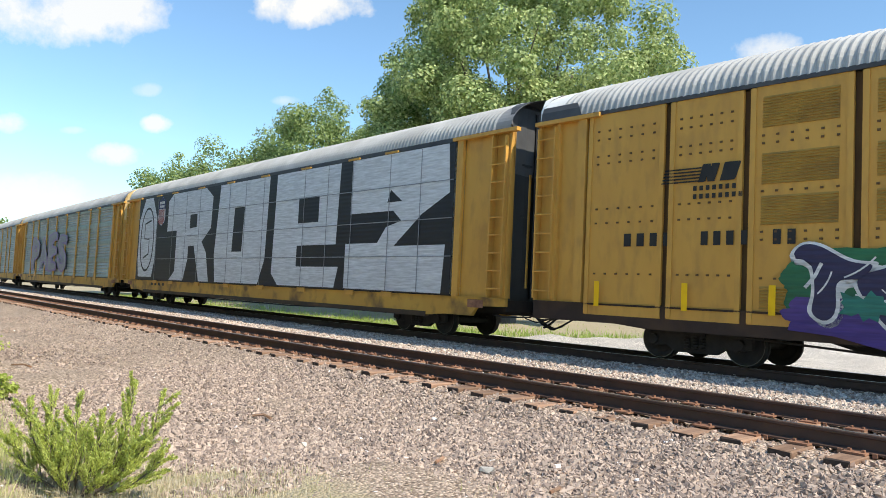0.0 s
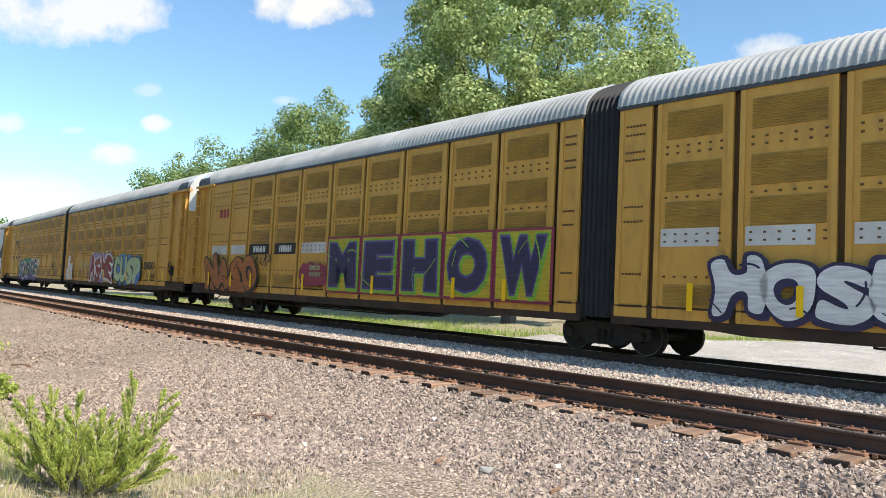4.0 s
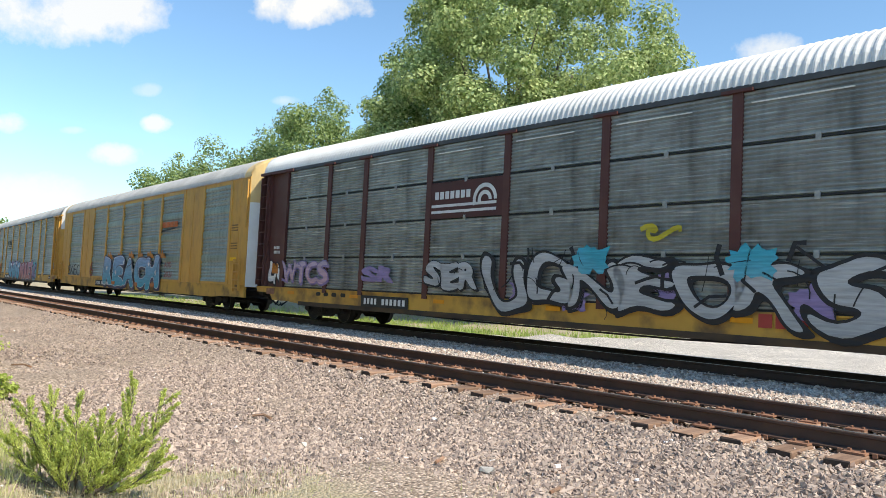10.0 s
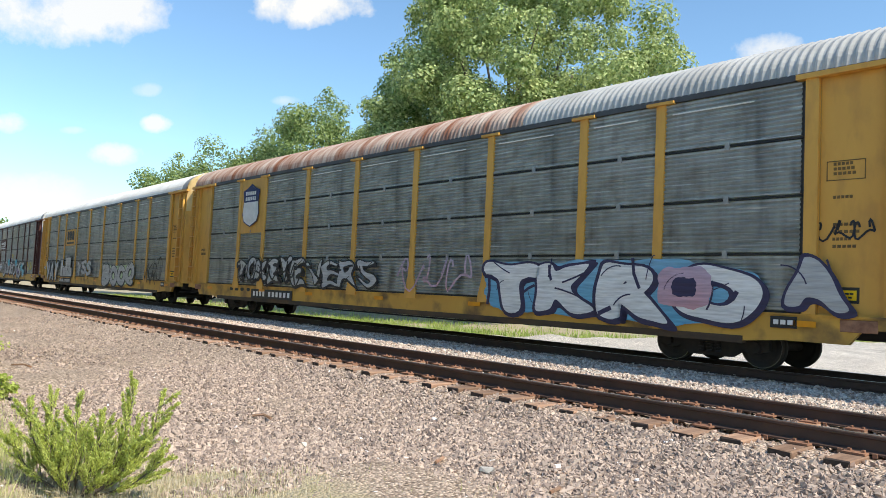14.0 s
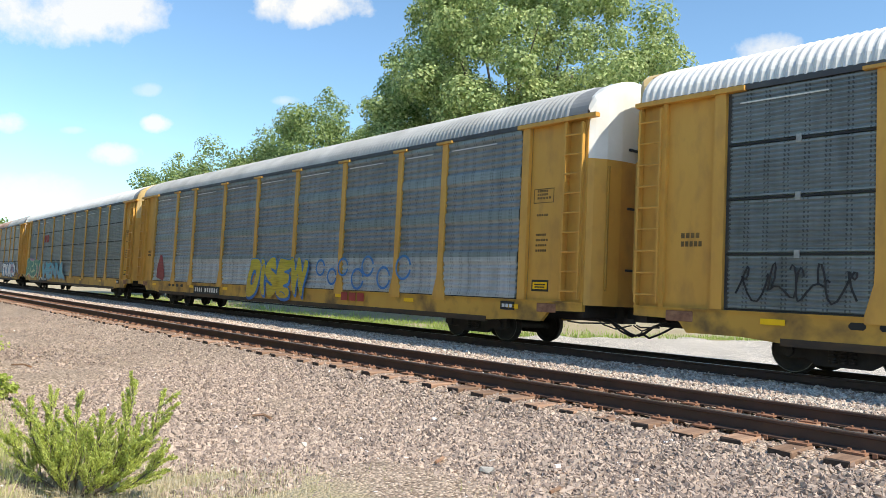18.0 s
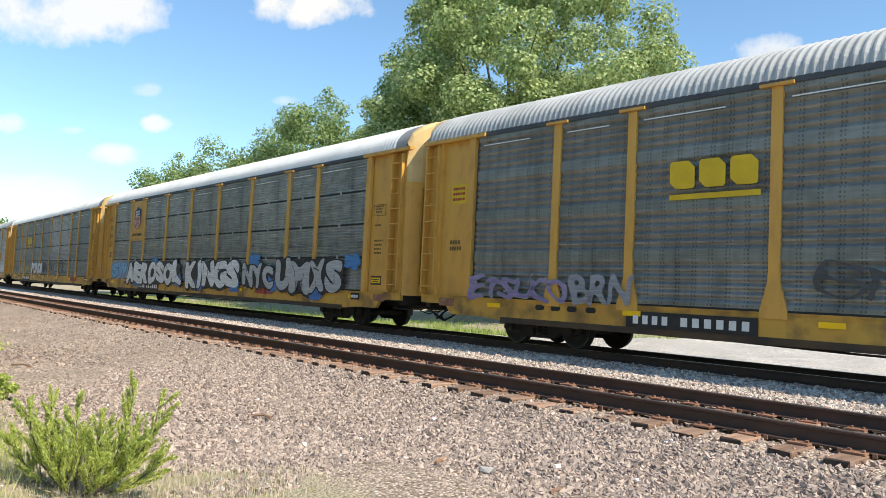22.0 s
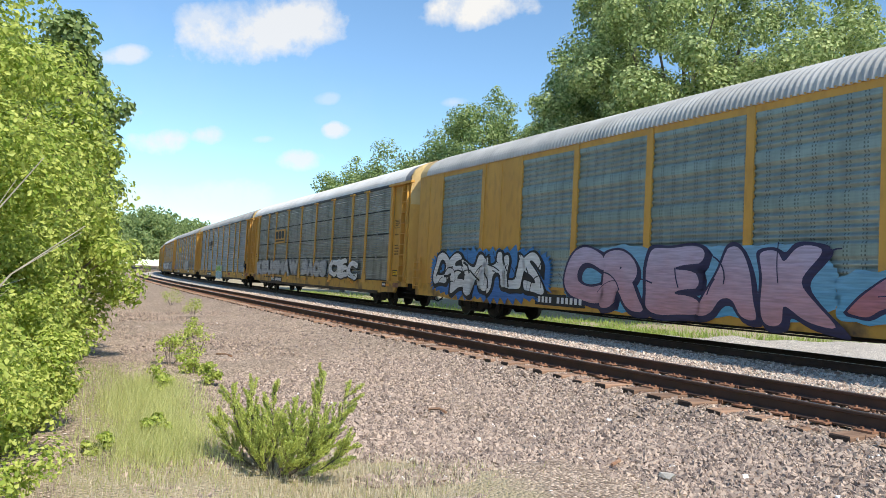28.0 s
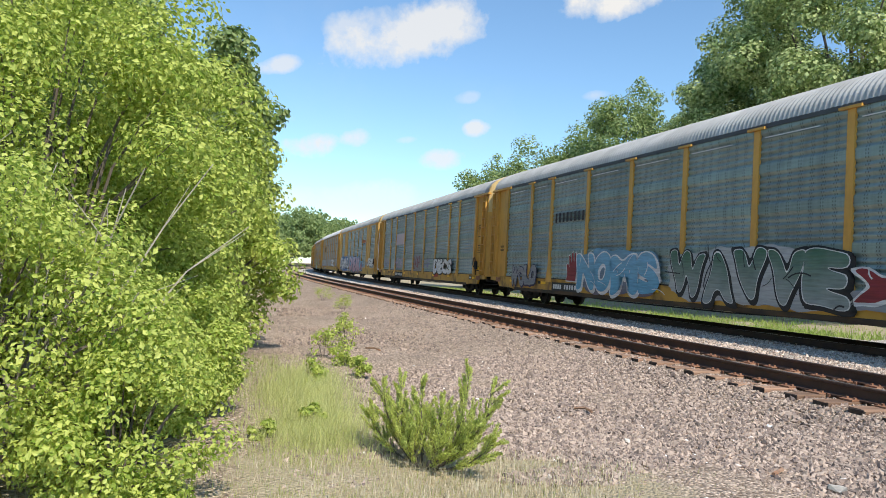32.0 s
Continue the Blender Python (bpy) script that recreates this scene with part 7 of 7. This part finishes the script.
    part("emblem_bar", prism(bmesh.new(), [(18.2 - h, 3.28), (20.0 - h, 3.42), (20.0 - h, 3.46), (18.4 - h, 3.40)], -HALF - 0.02, -HALF - 0.014), DECAL_BLACK, c)
    number_plate(c, 8.1, 10.7, 0.72, 0.98)
    tag(c, "REACH", 9.6, 18.3, 0.52, 2.26, "reach", "navy", None, None, 0.7, 0.13, 0.045, d=0.034, shine="white")
    for i, (u, z) in enumerate(((10.2, 1.6), (11.8, 1.35), (13.1, 1.9), (14.6, 1.5), (16.9, 1.8), (17.9, 1.4))):
        part("graffiti_star", flat([(u - h + (0.17 if k % 2 == 0 else 0.07) * math.sin(k * math.pi / 5), z + (0.17 if k % 2 == 0 else 0.07) * math.cos(k * math.pi / 5)) for k in range(10)], -HALF - 0.05, SP["white"]), SP["white"], c)
    for i, u in enumerate((10.6, 12.4, 14.2, 15.6, 17.0, 18.6)):
        part("graffiti_flame", flat([(u - h - 0.45, 2.1), (u - h + 0.5, 2.1), (u - h + 0.25, 2.35), (u - h + 0.2, 2.28), (u - h - 0.05, 2.5), (u - h - 0.1, 2.3), (u - h - 0.4, 2.42)], -HALF - 0.033, SP["orange"]), SP["orange"], c)
    for u in (11.2, 14.9, 17.3):
        plate(c, u, u + 0.55, 0.72, 0.9, SP["orange"], 0.052, "graffiti_patch")
    tag(c, "6", 6.8, 7.5, 1.1, 1.95, "red", None, None, None, 0.0, 0.0, d=0.034)
    tag(c, "SKEC", 1.9, 4.6, 1.05, 1.8, "black", None, None, None, 0.6, -0.015, d=0.034)
    tag(c, "ADD", 19.0, 19.9, 1.65, 1.9, "red", None, None, None, 0.4, 0.0, d=0.034)
    tag(c, "2021", 19.0, 20.0, 1.2, 1.5, "red", None, None, None, 0.4, 0.0, d=0.034)
    for z in (3.3, 3.2, 3.1, 2.6, 2.5, 2.4):
        bars(c, 25.95, 26.55, z, z + 0.05, 6, STEN, 0.006)
    plate(c, 25.95, 26.5, 1.95, 2.08, TAPE, 0.006, "placard")
    c = c7
    plate(c, 9.45, 12.1, 3.04, 4.0, DECAL_BROWN, 0.028, "emblem_plate", "brown plate with white marks")
    bars(c, 9.6, 11.0, 3.55, 3.75, 7, DECAL_WHITE, 0.036)
    for z in (3.34, 3.18):
        plate(c, 9.5, 11.9, z, z + 0.07, DECAL_WHITE, 0.036, "emblem_bar")
    h = LEN[c.name] / 2
    for r0, r1 in ((0.42, 0.32), (0.24, 0.14)):
        ring = [(11.5 - h + r0 * math.cos(a), 3.45 + r0 * math.sin(a)) for a in np.linspace(0.0, math.pi * 1.1, 14)] + [(11.5 - h + r1 * math.cos(a), 3.45 + r1 * math.sin(a)) for a in np.linspace(math.pi * 1.1, 0.0, 14)]
        bm = prism(bmesh.new(), ring, -HALF - 0.04, -HALF - 0.034)
        part("emblem_arc", bm, DECAL_WHITE, c)
    number_plate(c, 6.5, 8.7, 0.72, 1.02)
    tag(c, "WTCS", 1.9, 4.7, 1.14, 1.95, "lilac", "violet", None, None, 1.4, 0.02, 0.03, wild=3)
    tag(c, "SR", 6.5, 8.1, 1.25, 1.8, "violet", None, None, None, 1.0, 0.06)
    tag(c, "SER", 9.4, 11.4, 1.15, 1.95, "silver", "black", None, None, 1.0, 0.05, 0.02)
    tag(c, "UGNEOKSY", 11.7, 21.9, 0.76, 2.15, "silver", "black", None, None, 2.4, 0.02, 0.035, wild=5)
    for u, z in ((12.6, 1.2), (14.0, 1.1), (16.4, 1.4), (19.0, 1.2)):
        part("graffiti_accent", flat(bumpy(u - LEN[c.name] / 2, u - LEN[c.name] / 2 + 0.7, z - 0.2, z + 0.25, 12, 0.4, int(u * 7)), -HALF - 0.064, SP["violet"]), SP["violet"], c)
    for u, z in ((14.4, 1.95), (17.9, 1.9), (20.6, 1.5), (21.3, 1.1)):
        part("graffiti", flat(bumpy(u - h, u - h + 0.8, z - 0.25, z + 0.25, 14, 0.35, int(u * 10)), -HALF - 0.078, SP["cyan"]), SP["cyan"], c)
    scrawl(c, 16.0, 16.8, 2.35, 2.65, "yellow", 1, 0.05, 15)
    scrawl(c, 23.0, 25.2, 1.3, 2.0, "yellow", 3, 0.05, 16, 0.03)
    tag(c, "LN", 0.75, 1.6, 1.15, 2.0, "white", "black", None, None, 1.4, 0.05, 0.04, d=-0.05, wild=4)
    plate(c, 0.95, 1.35, 1.5, 1.85, SP["orange"], -0.036, "graffiti_patch")
    tag(c, "OB", 25.6, 26.3, 1.4, 1.75, "white", None, None, None, 0.8, 0.05, d=-0.05)
    bm = bmesh.new()
    for q in ((25.65, 26.5, 3.05, 3.07), (25.65, 26.5, 3.56, 3.58), (25.65, 25.67, 3.05, 3.58), (26.48, 26.5, 3.05, 3.58)):
        box(bm, q[0] - h, q[1] - h, -HALF + 0.05, -HALF + 0.056, q[2], q[3])
    part("data_box", bm, DECAL_WHITE, c)
    for z in (3.44, 3.34, 3.24, 3.14):
        bars(c, 25.72, 26.4, z, z + 0.05, 6, DECAL_WHITE, -0.052)
    ttx_bars(c, 18.4, 19.3)
    furniture(c, 6, door_text=DECAL_WHITE)
    c = c8
    block_emblem(c, 7.1, 8.8, 3.1, 3.9, DECAL_BLACK, YELLOW)
    number_plate(c, 5.7, 8.6, 0.66, 1.0)
    tag(c, "VAY", 1.9, 5.4, 0.60, 2.06, "silver", "black", None, None, 0.5, 0.12, 0.03)
    h = LEN[c.name] / 2
    for pts in ([(6.0, 1.0), (6.6, 1.0), (6.6, 2.1), (6.0, 2.1)], [(6.65, 1.0), (8.9, 1.0), (8.9, 1.55), (8.55, 1.6), (8.55, 2.25), (7.3, 2.25), (7.3, 1.7), (6.65, 1.7)]):
        part("graffiti", flat([(x - h, z) for x, z in pts][::-1], -HALF - 0.066, SP["silver"]), SP["silver"], c, "silver sprayed block")
        part("graffiti_outline", ribbon([(x - h, z) for x, z in pts + pts[:1]], 0.035, -HALF - 0.070, SP["black"]), SP["black"], c)
    for pts in ([(6.7, 1.55), (7.0, 1.65), (7.3, 1.5), (7.45, 1.05)], [(7.7, 1.3), (8.15, 1.75)], [(7.7, 1.75), (8.15, 1.3)]):
        part("graffiti_stroke", ribbon([(x - h, z) for x, z in pts], 0.025, -HALF - 0.071, SP["black"]), SP["black"], c)
    tag(c, "YSS", 10.2, 13.3, 1.05, 2.05, "silver", "dim", None, None, 1.2, 0.05, 0.02, block=False)
    tag(c, "BOOQ", 15.7, 21.1, 0.54, 1.88, "silver", "black", "mint", None, 1.0, 0.07, 0.03, pad=-0.12, wild=2)
    tag(c, "VKRO", 22.5, 25.1, 0.7, 2.1, "black", None, None, None, 1.6, -0.028)
    tag(c, "MUSE", 0.72, 1.45, 1.45, 1.65, "white", "black", None, None, 0.5, 0.03, 0.03, d=-0.05)
    plate(c, 0.95, 1.45, 3.7, 4.25, DECAL_YELLOW, -0.055, "notice", "yellow notice plate")
    for z in (4.1, 3.96, 3.8):
        bars(c, 1.0, 1.4, z, z + 0.08, 5, DECAL_RED, -0.062 + 0.006)
    sprayed_notes(c, 0.8, 1.5, 2.0, 3.5, 4, "black", 17)
    ttx_bars(c, 18.3, 19.2, 0.78, 0.98, DECAL_RED)
    furniture(c, 9)
    c = c9
    plate(c, 4.58, 6.3, 2.98, EAVE - 0.02, YELLOW, 0.03, "emblem_plate", "yellow plate behind the emblem")
    shield_emblem(c, 5.42, 3.25, 4.78, 1.25, False)
    number_plate(c, 5.8, 8.75, 0.72, 1.0)
    tag(c, "TOKEYE", 4.6, 9.5, 1.08, 2.02, "silver", "black", None, None, 2.4, 0.03, 0.05, wild=4)
    scrawl(c, 4.6, 9.4, 1.1, 2.0, "black", 7, 0.035, 40, 0.08)
    tag(c, "VERS", 9.7, 13.5, 1.08, 2.0, "silver", "black", None, None, 2.0, 0.0, 0.03, wild=4)
    scrawl(c, 14.5, 17.6, 1.1, 2.1, "lilac", 3, 0.03, 18)
    tag(c, "TKRO", 18.0, 24.8, 0.66, 1.95, "white", "navy", "sky", None, 0.9, 0.07, 0.035, pad=0.0, wild=3)
    part("graffiti_ring", flat(bumpy(22.8 - 13.7, 23.9 - 13.7, 1.05, 1.8, 18, 0.1, 20), -HALF - 0.078, SP["lilac"]), SP["lilac"], c)
    part("graffiti_ring", flat(bumpy(23.1 - 13.7, 23.6 - 13.7, 1.25, 1.6, 14, 0.1, 21), -HALF - 0.082, SP["navy"]), SP["navy"], c)
    tag(c, "A", 25.2, 26.2, 1.0, 2.15, "silver", "navy", None, None, 1.2, 0.06, 0.04)
    scrawl(c, 25.6, 26.6, 2.25, 2.6, "black", 3, 0.018, 22, -0.05)
    ttx_bars(c, 21.3, 22.2)
    furniture(c, 12)
    c = c10
    tag(c, "BEST", 1.6, 6.2, 0.76, 2.2, "teal", "mint", "pink", None, 1.8, 0.06, 0.03, pad=0.02, wild=4)
    tag(c, "HENNL", 7.3, 13.8, 0.74, 1.98, "cyan", "grey", None, None, 1.3, 0.04, 0.02)
    bars(c, 6.8, 8.3, 3.35, 3.85, 2, DECAL_RED, 0.03, 0.2)
    number_plate(c, 5.9, 8.6, 0.74, 1.0, 2, 6)
    part("graffiti", flat(bumpy(0.75 - 13.68, 1.45 - 13.68, 1.1, 1.55, 14, 0.3, 24), -HALF + 0.05, SP["black"]), SP["black"], c)
    furniture(c, 7)
    c = c11
    for i, (a, b) in enumerate(zip(STD, STD[1:])):
        w = b - a - 0.22
        part("repainted_sheet", corrugated("p", w, SILL1 + 0.02, 2.03, 1, 0.155, 0.04, PALE_BAND), PALE_BAND, c, "paler repainted lower sheet", (a + 0.11 - LEN[c.name] / 2, -HALF - 0.012, 0))
    tag(c, "DISEW", 11.95, 16.1, 0.52, 2.08, "yellow", "blue", None, None, 1.0, 0.13, 0.022, wild=1)
    h = LEN[c.name] / 2
    for i, (u, z, r) in enumerate(((16.9, 1.72, 0.24), (17.6, 1.45, 0.24), (18.2, 1.75, 0.26), (19.0, 1.4, 0.3), (19.5, 1.78, 0.28), (20.3, 1.45, 0.3), (21.2, 1.75, 0.32), (22.2, 1.3, 0.32), (23.2, 1.7, 0.34), (24.3, 1.3, 0.34))):
        ring = [(u - h + (r + 0.035) * math.cos(a), z + (r + 0.035) * math.sin(a)) for a in np.linspace(0.2, 6.1, 16)] + [(u - h + (r - 0.035) * math.cos(a), z + (r - 0.035) * math.sin(a)) for a in np.linspace(6.1, 0.2, 16)]
        if u < 21.5:
            part("graffiti_loop", prism(bmesh.new(), ring, -HALF - 0.066, -HALF - 0.062), SP["blue"], c)
    part("graffiti", flat([(x - h, z) for x, z in ((2.45, 1.2), (3.3, 1.05), (3.45, 1.3), (3.05, 2.2), (2.8, 2.25), (2.5, 1.7))], -HALF - 0.02, SP["red"]), SP["red"], c)
    number_plate(c, 6.9, 9.4, 0.70, 0.96)
    ttx_bars(c, 18.1, 19.4, 0.74, 0.98)
    furniture(c, 8)
    c = c12
    block_emblem(c, 7.1, 8.8, 3.1, 3.85, DECAL_YELLOW)
    number_plate(c, 6.1, 8.85, 0.70, 0.98)
    tag(c, "PONOR", 9.5, 13.5, 1.02, 1.95, "white", "navy", None, None, 0.8, 0.10, 0.03)
    tag(c, "OKSKCODE", 13.4, 20.2, 1.15, 1.95, "dim", None, None, None, 1.6, -0.025)
    tag(c, "SECRET", 7.0, 9.2, 1.2, 1.6, "yellow", None, None, None, 0.6, -0.01)
    ttx_bars(c, 21.6, 23.2, 0.76, 0.99)
    for k in (5, 6):
        a, b = STD[k] + 0.11, STD[k + 1] - 0.11
        part("repainted_sheet", corrugated("o", b - a, 2.06, EAVE - 0.02, 3, 0.082, 0.034, PALE_BAND), PALE_BAND, c, "paler replaced sheets", (a - LEN[c.name] / 2, -HALF - 0.008, 0))
    scrawl(c, 2.1, 4.2, 1.2, 1.9, "black", 4, 0.018, 25, 0.02)
    furniture(c, 10)
    c = c13
    plate(c, 4.6, 6.3, 2.98, EAVE - 0.05, YELLOW, 0.03, "emblem_plate", "yellow plate behind the emblem")
    shield_emblem(c, 5.5, 3.6, 4.65, 0.85, True)
    tag(c, "BUILDING AMERICA", 4.75, 6.2, 3.22, 3.36, "black", None, None, None, 0.0, 0.01, d=0.036)
    number_plate(c, 6.1, 8.9, 0.72, 1.0)
    tag(c, "AEROSOL", 4.45, 11.7, 0.80, 2.02, "white", "black", "black", None, 1.1, 0.11, 0.035, pad=-0.05)
    tag(c, "KINGS", 12.2, 17.4, 0.72, 2.02, "white", "black", "black", None, 1.1, 0.11, 0.035, pad=-0.05)
    tag(c, "NYC", 17.7, 20.1, 0.90, 1.88, "silver", "black", "black", None, 0.9, 0.10, 0.04, pad=0.0)
    tag(c, "UMXS", 20.3, 24.5, 0.80, 2.02, "silver", "black", "black", None, 0.9, 0.12, 0.035, pad=0.02)
    for i, (u, z) in enumerate(((5.6, 0.95), (7.9, 1.9), (10.9, 1.1), (13.2, 0.95), (16.6, 1.0), (18.2, 1.95), (19.7, 1.1), (22.5, 0.9), (24.6, 1.9))):
        part("graffiti_accent", flat(bumpy(u - 13.68, u - 13.68 + 0.8, z - 0.2, z + 0.2, 14, 0.45, i), -HALF - 0.0645, SP["blue"]), SP["blue"], c)
    tag(c, "SW", 2.0, 4.4, 1.05, 1.9, "sky", "blue", "grey", None, 1.2, 0.06, 0.03)
    sprayed_notes(c, 0.8, 1.5, 2.7, 4.5, 4, "black", 26)
    ttx_bars(c, 18.7, 20.0, 0.77, 0.99)
    furniture(c, 11)
    c = c14
    block_emblem(c, 7.3, 9.1, 3.1, 3.85, DECAL_YELLOW)
    number_plate(c, 6.4, 9.1, 0.72, 0.98)
    tag(c, "ETSUCO", 1.9, 4.9, 0.95, 1.58, "violet", "grey", None, None, 1.8, 0.0, 0.025, block=False)
    tag(c, "BRN", 5.0, 6.5, 0.92, 1.7, "grey", None, None, None, 1.0, 0.02)
    tag(c, "EMB", 15.6, 19.1, 0.86, 2.12, "silver", "grey", None, None, 1.0, 0.05, 0.03, wild=3, block=False)
    tag(c, "BMS", 10.1, 12.8, 1.2, 1.95, "dim", None, None, None, 1.8, -0.028)
    tag(c, "TEGNDAL", 19.8, 25.2, 1.2, 1.9, "dim", None, None, None, 1.8, -0.028)
    ttx_bars(c, 19.0, 20.2, 0.74, 0.98, DECAL_WHITE, DECAL_BLACK)
    plate(c, 0.95, 1.5, 3.4, 3.9, DECAL_YELLOW, -0.055, "notice", "yellow notice plate")
    for z in (3.75, 3.62, 3.48):
        bars(c, 1.0, 1.45, z, z + 0.07, 5, DECAL_RED, -0.049)
    furniture(c, 13)
    c = c15
    fan_emblem(c, 6.95, 9.3, 3.05, 3.9, DECAL_BLACK)
    number_plate(c, 6.95, 9.5, 0.72, 0.97)
    tag(c, "UHU", 12.6, 15.6, 1.0, 1.6, "lime", "white", None, None, 0.4, 0.10, 0.04)
    tag(c, "BESA", 12.7, 15.6, 0.42, 0.98, "cyan", "white", "cyan", None, 0.8, 0.05, 0.04)
    scrawl(c, 12.2, 12.9, 1.85, 2.05, "black", 2, 0.018, 27)
    ttx_bars(c, 18.6, 19.6, 0.76, 0.96, DECAL_RED)
    furniture(c, 14)
    c = c16
    block_emblem(c, 6.6, 8.6, 3.15, 3.8, DECAL_BLACK, YELLOW)
    tag(c, "KEUSHAW", 2.0, 12.1, 1.0, 2.0, "silver", "grey", None, None, 1.0, 0.08, 0.03)
    tag(c, "SAOS", 13.0, 17.4, 1.0, 2.0, "silver", "grey", None, None, 1.0, 0.10, 0.03)
    tag(c, "CEC", 17.8, 22.0, 0.95, 2.0, "white", "black", None, None, 1.0, 0.08, 0.02)
    number_plate(c, 5.9, 8.6, 0.72, 0.99)
    furniture(c, 15)
    c = c17
    h = LEN[c.name] / 2
    bars(c, 18.3, 20.3, 3.5, 3.75, 4, DECAL_ORANGE, 0.02, 0.12)
    part("emblem_bar", prism(bmesh.new(), [(18.2 - h, 3.28), (20.0 - h, 3.42), (20.0 - h, 3.46), (18.4 - h, 3.40)], -HALF - 0.02, -HALF - 0.014), DECAL_BLACK, c)
    number_plate(c, 7.95, 10.2, 0.70, 0.96)
    tag(c, "DEMHUS", 1.7, 8.3, 0.66, 2.1, "white", "black", "blue", None, 2.2, 0.04, 0.05, d=0.034, spiky=True, pad=0.16, wild=5)
    tag(c, "CREAK", 9.3, 17.3, 0.5, 2.25, "lilac", "navy", "sky", None, 0.9, 0.12, 0.035, d=0.034, pad=-0.02, wild=1.2)
    tag(c, "A", 17.5, 19.0, 0.76, 1.6, "pink", "navy", "sky", None, 1.0, 0.08, 0.03, d=0.034)
    tag(c, "SEGES", 22.3, 25.6, 1.2, 2.0, "white", "black", None, None, 0.9, 0.11, 0.02, d=0.034)
    tag(c, "SOCEQ", 25.9, 27.2, 1.7, 2.0, "white", None, None, None, 0.8, 0.02, d=0.034)
    tag(c, "SNC", 20.9, 22.1, 1.3, 1.7, "grey", None, None, None, 0.8, 0.0, d=0.034)
    c = c18
    plate(c, 6.5, 9.25, 2.95, 3.75, PINK_PLATE, 0.01, "faded_plate", "faded pink repainted sheet")
    number_plate(c, 6.7, 9.2, 0.72, 0.98)
    tag(c, "DECS", 17.9, 21.8, 0.90, 1.88, "white", "black", None, None, 0.9, 0.11, 0.035)
    part("graffiti_ring", flat(bumpy(12.5 - 13.68, 14.5 - 13.68, 1.1, 2.2, 24, 0.1, 28), -HALF - 0.02, SP["grey"]), SP["grey"], c)
    scrawl(c, 12.6, 14.4, 1.2, 2.1, "crimson", 3, 0.03, 29)
    scrawl(c, 2.0, 4.3, 1.2, 2.0, "violet", 4, 0.03, 30, 0.02)
    tag(c, "HEDE", 6.6, 9.3, 1.15, 1.95, "lilac", None, None, None, 1.2, -0.01)
    scrawl(c, 15.3, 17.0, 1.25, 1.9, "violet", 3, 0.025, 31)
    ttx_bars(c, 18.0, 18.9, 0.76, 0.96, DECAL_RED)
    furniture(c, 16)
    c = c19
    bars(c, 6.7, 9.2, 3.24, 3.6, 8, DECAL_BLACK, 0.02, 0.52)
    number_plate(c, 6.75, 9.1, 0.72, 1.0)
    tag(c, "WOLD", 2.7, 5.3, 0.62, 1.62, "grey", "navy", None, None, 1.3, 0.09, 0.03)
    hand = ((8.0, 1.02), (8.75, 1.0), (8.78, 1.5), (8.72, 2.05), (8.62, 2.03), (8.58, 1.68), (8.50, 2.08), (8.40, 2.02), (8.40, 1.66), (8.26, 1.98), (8.17, 1.92), (8.22, 1.52), (8.10, 1.66), (8.0, 1.58), (8.08, 1.28))
    cx, cz = 8.42, 1.52
    part("graffiti_outline", flat([(cx + (x - cx) * 1.12 - 13.68, cz + (z - cz) * 1.08) for x, z in hand], -HALF - 0.056, SP["white"]), SP["white"], c)
    part("graffiti", flat([(x - 13.68, z) for x, z in hand], -HALF - 0.06, SP["red"]), SP["red"], c)
    tag(c, "NOMS", 8.9, 14.0, 0.58, 2.12, "sky", "white", "nomsfill", None, 1.0, 0.10, 0.03, pad=0.02, wild=2.5)
    tag(c, "WAVVE", 14.6, 20.9, 0.60, 2.1, "dkgreen", "black", "silver", None, 0.9, 0.09, 0.045, pad=0.02, wild=2, shine="white")
    part("graffiti_foot", flat(bumpy(15.0 - 13.68, 23.0 - 13.68, 0.72, 1.1, 34, 0.3, 33), -HALF - 0.06, SP["grey"]), SP["grey"], c)
    tag(c, "X", 21.0, 22.6, 0.8, 1.6, "red", "white", None, None, 1.0, 0.08, 0.04)
    furniture(c, 17)


PALE_BAND = panel_mat("repainted_panel", (0.43, 0.455, 0.46), (0.32, 0.345, 0.35), (0.20, 0.20, 0.18), 0.4, 0.4, 0.5, 0.1, glint_wear=0.35)
PINK_PLATE = mat("faded_pink_panel", (0.58, 0.45, 0.46), (0.50, 0.38, 0.39), 0.55, scale=1.4)
decorate()


# ================= plants, stones and pieces of the track, last =================
build_plants()
build_grass()
build_ties()
build_stones()


motions()
